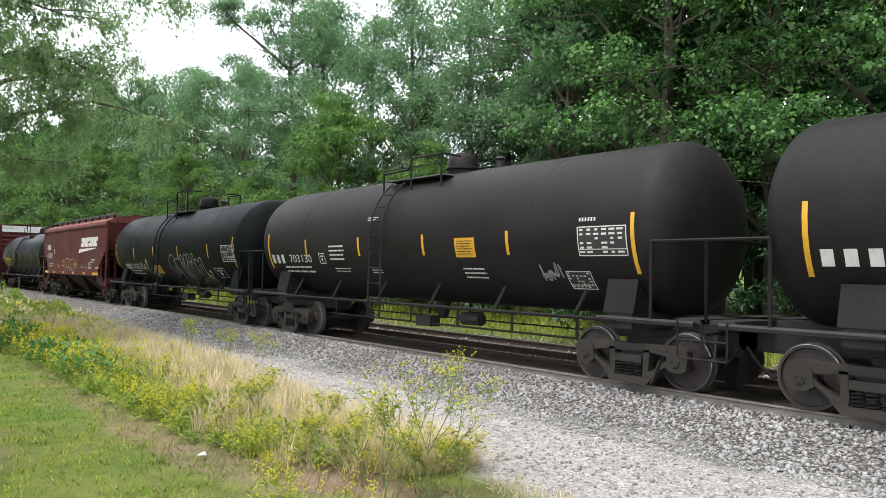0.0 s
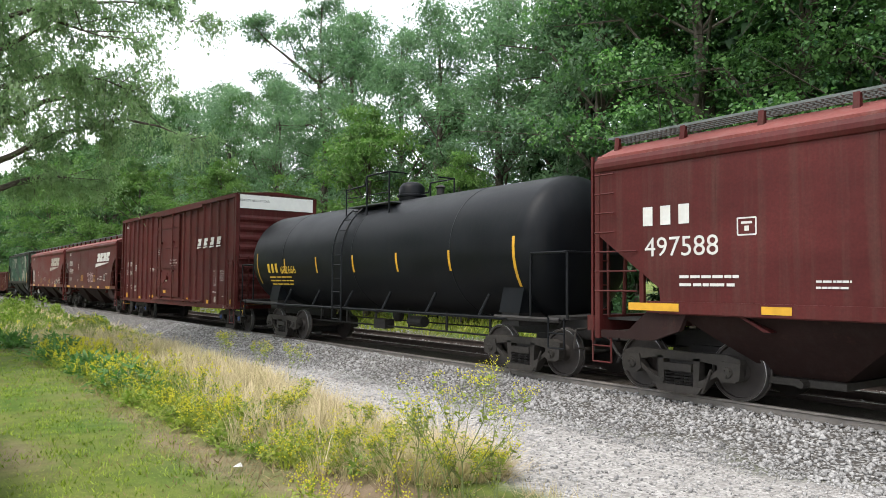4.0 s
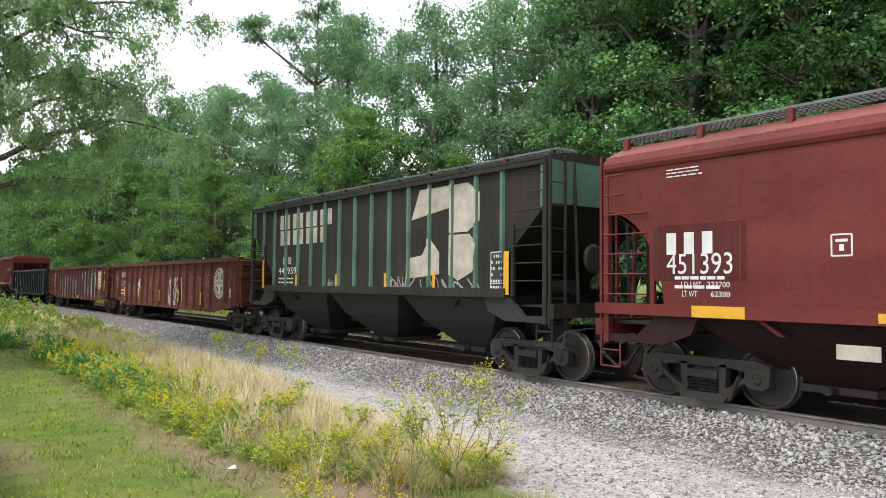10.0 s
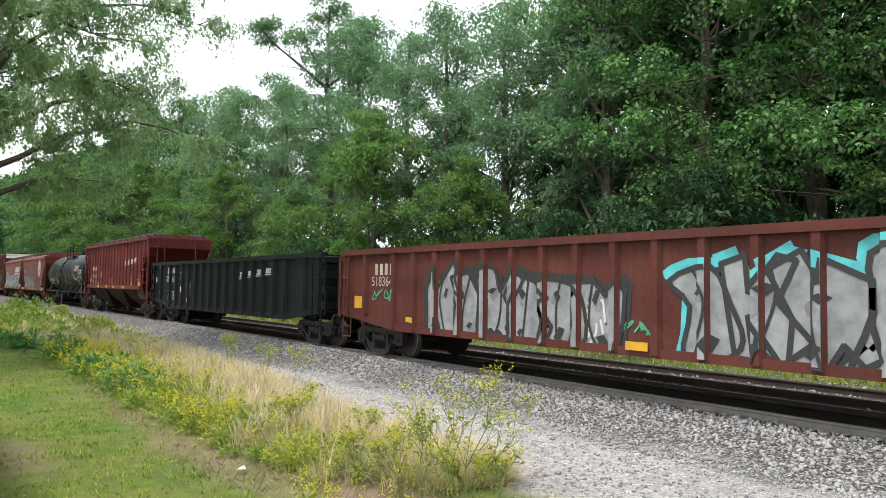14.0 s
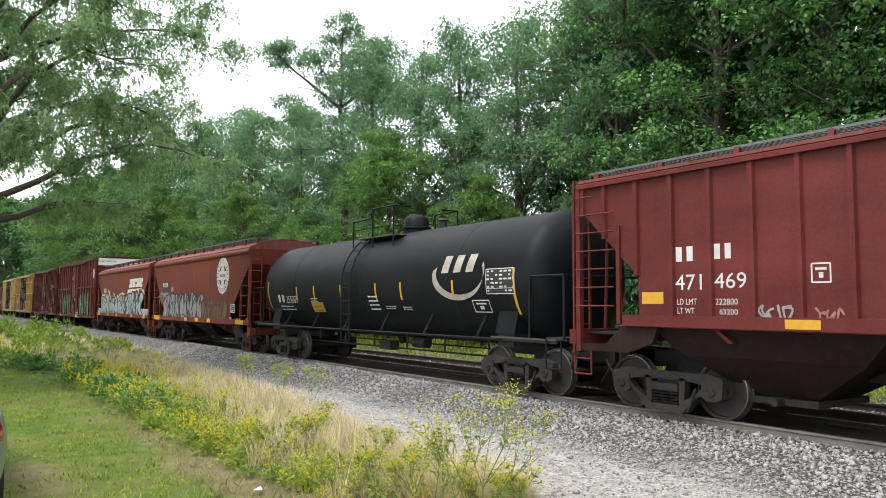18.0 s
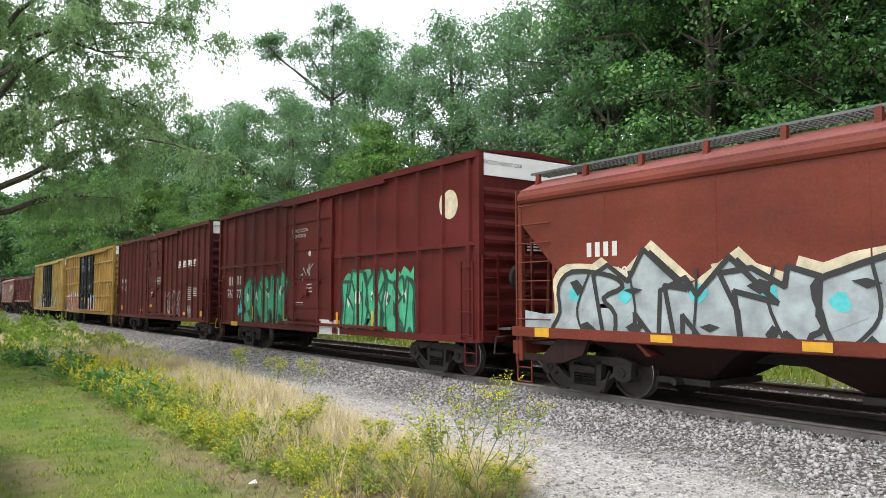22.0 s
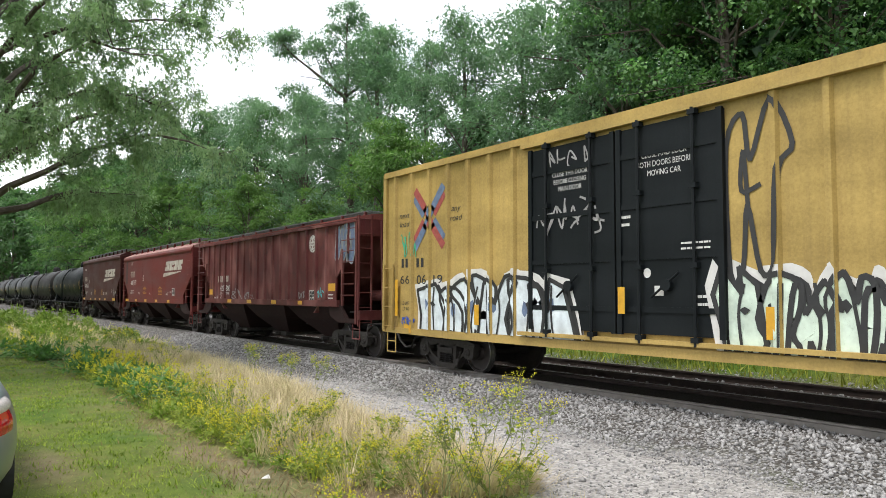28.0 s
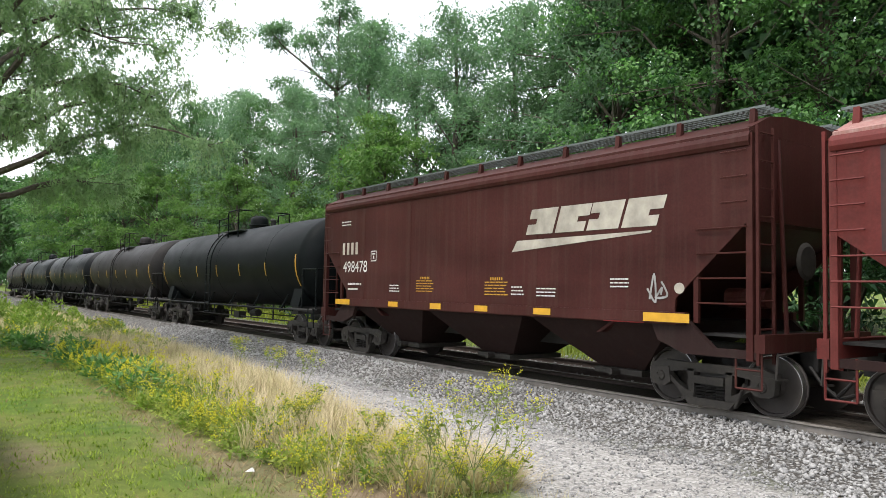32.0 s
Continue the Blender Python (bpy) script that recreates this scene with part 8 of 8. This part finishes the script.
tussocks("verge_grass", "green and yellow-green grass of the unmown verge", 1250, 26, (-60, -3.2), (verge_from, lambda x: weed_edge(x) - 0.1), (0.12, 0.36), (0.006, 0.013), 0.16, 0.8, BLADE_V2, 3, lambda x, y, rng: (patchy(x, y, 1.0, 5) * 1.4 - (inside(x, y) - 0.45) * 1.0 + rng.uniform(-0.3, 0.3, len(x)) > -0.02) & (rng.uniform(0.1, 0.8, len(x)) > soil(x, y)))
tussocks("dry_verge_grass", "tall bleached dry grass of the verge", 3600, 30, (-60, -5.7), (lambda x: verge_from(x) + 0.15, lambda x: weed_edge(x) + 0.05), (0.2, 0.54), (0.005, 0.010), 0.2, 0.9, BLADE_DRY, 4, lambda x, y, rng: (patchy(x, y, 1.0, 9) * 1.1 + (inside(x, y) - 0.42) * 2.0 - 0.05 * np.maximum(0, x + 9) + rng.uniform(-0.3, 0.3, len(x)) > -0.05) & (rng.uniform(0.1, 0.8, len(x)) > soil(x, y)))
blades("far_meadow_grass", "sunlit long grass beyond the tracks", 12000, (-90, 6), (16.45, 20.5), (0.15, 0.4), (0.02, 0.04), 0.6, BLADE_V2, 5, None, 1.5)
blades("edge_grass", "tufts of dry grass at the edge of the gravel", 5000, (-30, -3), (lambda x: weed_edge(x) - 0.3, lambda x: weed_edge(x) + 0.6), (0.08, 0.28), (0.004, 0.009), 1.0, BLADE_DRY, 6, lambda x, y, rng: patchy(x, y, 1.2, 3) > 0.02, 1.6)


def leaf_mounds(name, label, spots, per, size, mat, seed, category):
    """Low leafy plants: mounds of leaves that point outwards. spots: x, y, height, radius."""
    rng = np.random.default_rng(seed)
    sp = np.array(spots)
    d = rng.normal(0, 1, (len(sp), per, 3))
    d[:, :, 2] = np.abs(d[:, :, 2])
    d /= np.linalg.norm(d, axis=2)[:, :, None]
    r = rng.uniform(0.15, 1.0, (len(sp), per, 1)) ** 0.6
    P = d * r * np.stack([sp[:, 3], sp[:, 3], sp[:, 2]], -1)[:, None]
    P[:, :, 0] += sp[:, 0, None]
    P[:, :, 1] += sp[:, 1, None]
    P[:, :, 2] += ground_height(sp[:, 0], sp[:, 1])[:, None] + 0.03
    P = P.reshape(-1, 3)
    tagged(new(name, merged(name, LEAF_V, LEAF_F, P, tuft_turns(rng, d.reshape(-1, 3), 0.2), size * rng.uniform(0.5, 1.3, len(P)) * (1 + np.abs(P[:, 0]) / 60), mat)), label, category, kind="stuff")


rv = random.Random(77)
spots = []
for _ in range(44):
    x = rv.uniform(-27, -13.5)
    spots.append((x, float(verge_from(x)) + rv.uniform(0.1, 0.9), rv.uniform(0.25, 0.55), rv.uniform(0.2, 0.45)))
leaf_mounds("dock_weeds", "broad-leaved dark green weeds along the edge of the lawn", spots, 70, 0.13, DOCK, 14, "weeds")
spots = []
for _ in range(95):
    x = -29 - 28 * rv.uniform(0, 1) ** 1.4
    y = float(verge_from(x)) + 0.3 + rv.uniform(0, 1) * (float(weed_edge(x)) - float(verge_from(x)) - 0.4)
    spots.append((x, y, min(1.3, 0.28 + 0.032 * (-26 - x)) * rv.uniform(0.6, 1.15), rv.uniform(0.3, 0.6)))
leaf_mounds("tall_weeds", "thick tall green weeds that hide the foot of the track", spots, 170, 0.12, WEED_LEAF, 15, "weeds")
spots = []
for _ in range(150):
    x = -4.9 - 10 * rv.uniform(0, 1)
    y = float(verge_from(x)) + rv.uniform(0.1, 1.5)
    if rv.uniform(0.2, 0.8) > float(soil(x, y)):
        spots.append((x, y, rv.uniform(0.12, 0.3), rv.uniform(0.1, 0.22)))
leaf_mounds("verge_weeds", "low leafy weeds of the verge", spots, 44, 0.07, WEED_LEAF, 16, "weeds")
spots = []
for _ in range(330):
    x = -5.4 - 17 * rv.uniform(0, 1) ** 1.2
    y = float(verge_from(x)) + (float(weed_edge(x)) - float(verge_from(x))) * min(0.7, abs(rv.gauss(0.22, 0.15)))
    if rv.uniform(0.2, 0.7) > float(soil(x, y)) and noise.noise(Vector((x * 0.7, y * 0.7, 22))) + rv.uniform(-0.3, 0.3) > -0.12:
        spots.append((x, y, rv.uniform(0.24, 0.46), rv.uniform(0.12, 0.26)))
leaf_mounds("yellow_weeds", "bushy yellow-green flowering weeds of the verge", spots, 80, 0.055, WEED_YELLOW, 17, "weeds")
BUSHES = np.array(spots)

# loose yellow flower heads over the verge
rng = np.random.default_rng(8)
n = 900
x = -4.6 - 42 * rng.uniform(0, 1, n) ** 1.4
y = verge_from(x) + 0.15 + (weed_edge(x) - verge_from(x) - 0.3) * rng.uniform(0, 1, n)
ok = patchy(x, y, 0.9, 22) + rng.uniform(-0.25, 0.25, n) - (inside(x, y) - 0.4) * 0.7 > 0.08
pick = BUSHES[rng.integers(0, len(BUSHES), 620)]
a = rng.uniform(0, 2 * np.pi, len(pick))
far = pick[:, 3] * rng.uniform(0, 1.1, len(pick))
x, y = np.concatenate([x[ok], pick[:, 0] + far * np.cos(a)]), np.concatenate([y[ok], pick[:, 1] + far * np.sin(a)])
up = np.concatenate([rng.uniform(0.16, 0.42, ok.sum()), pick[:, 2] * rng.uniform(0.6, 1.15, len(pick))])
x, y = np.repeat(x, 12), np.repeat(y, 12)
z = ground_height(x, y) + np.repeat(up, 12)
x, y, z = x + rng.normal(0, 0.022, len(x)), y + rng.normal(0, 0.022, len(x)), z + rng.normal(0, 0.045, len(x))
tagged(new("verge_flowers", merged("verge_flowers", PETAL_V, PETAL_F, np.stack([x, y, z], 1), turns(rng, len(x), 1.5), rng.uniform(0.005, 0.014, len(x)) * (1 + np.abs(x) / 8), FLOWER)), "small yellow flowers over the verge", "flowers", kind="stuff")


def mustard(x, y, tall, seed, label="tall spindly weed with yellow flowers"):
    """A wild mustard: thin forking stems, sparse leaves, flower heads at the tips."""
    rng = random.Random(seed)
    t = thing("mustard_plant", label, "weed", "flowering weeds of the verge")
    t.matrix_basis = pose(x, y, float(ground_height(np.array([x]), np.array([y]))[0]))
    s, tips, leaf = Shape(), [], []

    def grow(p, d, ln, r, depth):
        q = p + d * ln
        s.tube(p, q, r, 5, r * 0.7)
        leaf.append(p + d * ln * rng.uniform(0.3, 0.8))
        if depth == 0 or ln < 0.06:
            tips.append(q)
            return
        for _ in range(rng.choice((2, 3))):
            e = (d + Vector((rng.uniform(-0.7, 0.7), rng.uniform(-0.7, 0.7), rng.uniform(0.0, 0.4)))).normalized()
            grow(q, e, ln * rng.uniform(0.55, 0.85), r * 0.65, depth - 1)
    for _ in range(5 if tall > 0.9 else 3):
        grow(Vector((rng.uniform(-0.05, 0.05), rng.uniform(-0.05, 0.05), -0.02)), Vector((rng.uniform(-0.5, 0.5), rng.uniform(-0.4, 0.4), 1)).normalized(), tall * 0.36, 0.006, 3)
    part("stem", s, STALK, t)
    r2 = np.random.default_rng(seed)
    L = np.array([list(p) for p in leaf])
    L = np.repeat(L, 3, 0) + r2.normal(0, 0.03, (3 * len(L), 3))
    tagged(part("foliage", merged("foliage", LEAF_V, LEAF_F, L, turns(r2, len(L), 1.0), r2.uniform(0.02, 0.07, len(L)), WEED_YELLOW), None, t), kind="stuff")
    Fp = np.repeat(np.array([list(p) for p in tips]), 9, 0) + r2.normal(0, 0.02, (9 * len(tips), 3))
    tagged(part("flower_head", merged("flower_head", PETAL_V, PETAL_F, Fp, turns(r2, len(Fp), 1.5), r2.uniform(0.009, 0.018, len(Fp)), FLOWER), None, t), kind="stuff")


for i, (x, y, h) in enumerate(((-4.85, 3.8, 1.35), (-5.2, 3.7, 1.0), (-5.0, 4.1, 0.6), (-5.6, 3.75, 0.7), (-4.6, 4.0, 0.7), (-17.6, 6.6, 0.95), (-13.9, 6.6, 0.85), (-15.0, 6.4, 0.8), (-6.4, 4.2, 0.6), (-7.6, 4.5, 0.65), (-8.8, 4.2, 0.6), (-9.8, 4.8, 0.65), (-19, 4.9, 0.9), (-24, 4.8, 1.0), (-27, 5.4, 1.0), (-6.9, 3.9, 0.55))):
    mustard(x, y, h, 40 + i)
stones("ballast_stones", "loose grey crushed ballast stones beside the rail", 21000, -34, 1.5, 7.7, 10.38, 0.031, 3, 0.6)
stones("gravel_stones", "small stones strewn over the gravel track", 13000, -26, 0.5, 5.0, 8.4, 0.019, 4, 0.7)
stones("track_bed_stones", "grey ballast between and behind the rails", 7500, -34, 1.5, 12.1, 16.9, 0.034, 5, 0.5)

# timber ties under the near track
tie = Shape().box(-0.11, 0.11, -1.3, 1.3, -0.34, -0.178).mesh("tie", TIE)
sleepers = thing("railway_ties", "weathered timber ties set in the ballast", "railway ties", kind="structure")
for i in range(90):
    part("tie", tie, None, sleepers, at=pose(-44 + i * 0.53, TRACK_Y, -0.01))

paper = Shape().add([(-0.07, -0.05, 0.0), (0.06, -0.06, 0.015), (0.08, 0.04, 0.0), (0.0, 0.07, 0.05), (-0.06, 0.05, 0.02), (0.0, 0.0, 0.045)], [(0, 1, 5), (1, 2, 5), (2, 3, 5), (3, 4, 5), (4, 0, 5)])
lit = new("paper_scrap", paper.mesh("paper_scrap", WHITE))
lit.matrix_basis = pose(-7.63, 3.02, -0.19, 0, 0, 30) @ Matrix.Diagonal((0.6, 0.6, 0.7, 1))
tagged(lit, "crumpled white paper scrap lying on the soil", "litter")

# the silver saloon parked on the grass
SILVER, n_, l_, b_ = material("silver_car_paint")
b_.inputs["Base Color"].default_value, b_.inputs["Metallic"].default_value, b_.inputs["Roughness"].default_value, b_.inputs["Coat Weight"].default_value = (0.25, 0.29, 0.33, 1), 0.6, 0.36, 0.5
GLASS, n_, l_, b_ = material("dark_car_glass")
b_.inputs["Base Color"].default_value, b_.inputs["Roughness"].default_value = (0.01, 0.012, 0.013, 1), 0.05
LAMP_RED, n_, l_, b_ = material("red_lamp_lens")
b_.inputs["Base Color"].default_value, b_.inputs["Roughness"].default_value, b_.inputs["Coat Weight"].default_value = (0.42, 0.006, 0.01, 1), 0.15, 1.0
LAMP_CLEAR = plain("clear_lamp_lens", (0.62, 0.58, 0.57), 0.15, 0.1, 0.25, 60, 0.5)
TYRE = plain("black_tyre_rubber", (0.018, 0.018, 0.018), 0.85)


def car_section(x):
    """Half width and deck height of the body at a place along the car: 0 is the tail, 4.6 the nose."""
    t = min(1, x / 0.6)
    nose = min(1, (4.65 - x) / 0.7)
    wide = 0.91 * (0.76 + 0.24 * math.sin(math.pi / 2 * t) ** 0.7) * (0.82 + 0.18 * math.sin(math.pi / 2 * max(0.0, nose)))
    deck = np.interp(x, [0, 0.06, 0.2, 0.7, 3.3, 4.3, 4.65], [1.04, 1.12, 1.16, 1.19, 1.02, 0.82, 0.6])
    return wide, float(deck)


def car_skin(x, z):
    """Half width of the body at a place along it and a height."""
    w, d = car_section(x)
    return w * float(np.interp(z, [0.24, 0.42, 0.66, 0.86, 1.02, d], [0.82, 0.96, 1.0, 0.98, 0.93, 0.82]))


def saloon(at):
    t = thing("car", "silver saloon car parked on the grass, tail towards the path", "car")
    t.matrix_basis = at
    body, rings = Shape(), []
    xs = [0.0, 0.02, 0.06, 0.12, 0.2, 0.32, 0.48, 0.7, 1.0, 1.6, 2.3, 3.0, 3.6, 4.1, 4.45, 4.65]
    for x in xs:
        w, d = car_section(x)
        low = 0.22 if 0.2 < x < 4.4 else 0.27
        half = [(w * 0.80, low)] + [(car_skin(x, z), z) for z in np.linspace(low + 0.1, d - 0.03, 9)] + [(w * 0.74, d), (w * 0.4, d + 0.015)]
        rings.append([(x, -y, z) for y, z in half] + [(x, y, z) for y, z in half[::-1]])
    k = len(rings[0])
    body.add([p for r in rings for p in r], [(i * k + j, i * k + (j + 1) % k, (i + 1) * k + (j + 1) % k, (i + 1) * k + j) for i in range(len(xs) - 1) for j in range(k)] + [tuple(range(k)), tuple(range((len(xs) - 1) * k, len(xs) * k))])
    part("body", body, SILVER, t, smooth=40)
    part("cabin_glass", Shape().prism([(0.55, 1.15), (1.25, 1.42), (2.1, 1.48), (2.75, 1.42), (3.45, 0.98)], "y", -0.66, 0.66), GLASS, t)
    part("roof_panel", Shape().prism([(1.2, 1.41), (2.1, 1.495), (2.78, 1.43), (2.75, 1.40), (2.1, 1.46), (1.25, 1.38)], "y", -0.6, 0.6), SILVER, t)

    def lens(g, z0, z1, x1, inner):
        """A lamp lens that follows the body round its corner."""
        s, cols = Shape(), [(-0.012, g * y) for y in (inner, inner + 0.1)] + [(x, None) for x in np.linspace(0.0, x1, 9)]
        zs = np.linspace(z0, z1, 5)
        vs = []
        for x, y in cols:
            for i, z in enumerate(zs):
                zz = z + (0.02 * (x / x1) if x > 0 else 0)
                out = 0.012 * math.sin(math.pi * i / 4) + 0.004
                vs.append((x - 0.012, y, zz) if y is not None else (x - out * (1 - min(1, x / x1)), g * (car_skin(x, zz) + out), zz))
        return s.add(vs, [(i * 5 + j, i * 5 + j + 1, i * 5 + j + 6, i * 5 + j + 5) for i in range(len(cols) - 1) for j in range(4)])
    for g in (-1, 1):
        part("taillight", lens(g, 0.76, 0.94, 0.24, 0.40), LAMP_RED, t, "red tail lamp lens", 60)
        part("reversing_light", lens(g, 0.945, 1.05, 0.30, 0.40), LAMP_CLEAR, t, "clear ribbed reversing lamp lens", 60)
        for x in (0.95, 3.7):
            wh = part("wheel", Shape().lathe([(g * 0.70, 0.2), (g * 0.70, 0.32), (g * 0.90, 0.32), (g * 0.90, 0.2)], "y", 28, (x, 0.32)), TYRE, t)
            part("hubcap", Shape().lathe([(g * 0.90, 0.2), (g * 0.905, 0.19), (g * 0.91, 0.02)], "y", 20, (x, 0.32)), SILVER, wh)
    part("bumper", Shape().prism([(-0.02, 0.30), (-0.05, 0.40), (-0.03, 0.60), (0.1, 0.62), (0.1, 0.28)], "y", -0.45, 0.45), SILVER, t)
    part("boot_lid", Shape().prism([(-0.008, 0.66), (-0.014, 0.98), (0.03, 1.11), (0.2, 1.185), (0.6, 1.215), (0.6, 1.19), (0.2, 1.15), (0.05, 0.9)], "y", -0.38, 0.38), SILVER, t)
    return t


saloon(pose(-7.25, -0.19, -0.2, 0, 0, 180))


def motions():
    """The train rolls past: every wagon along the track, every wheelset on its axle."""
    for ax in (-AXLE, AXLE):
        walk(SPIN[ax], spin_rows(ax))
        action, slot = SPIN[ax].animation_data.action, SPIN[ax].animation_data.action_slot
        for ob in SPIN_COPIES[ax]:
            ob.rotation_mode = "QUATERNION"
            ob.animation_data_create()
            ob.animation_data.action = action
            ob.animation_data.action_slot = slot
    for ob, centre in ROLLING:
        walk(ob, [(t, pose(centre + travel(t), TRACK_Y, 0)) for t in range(0, 33)])


motions()
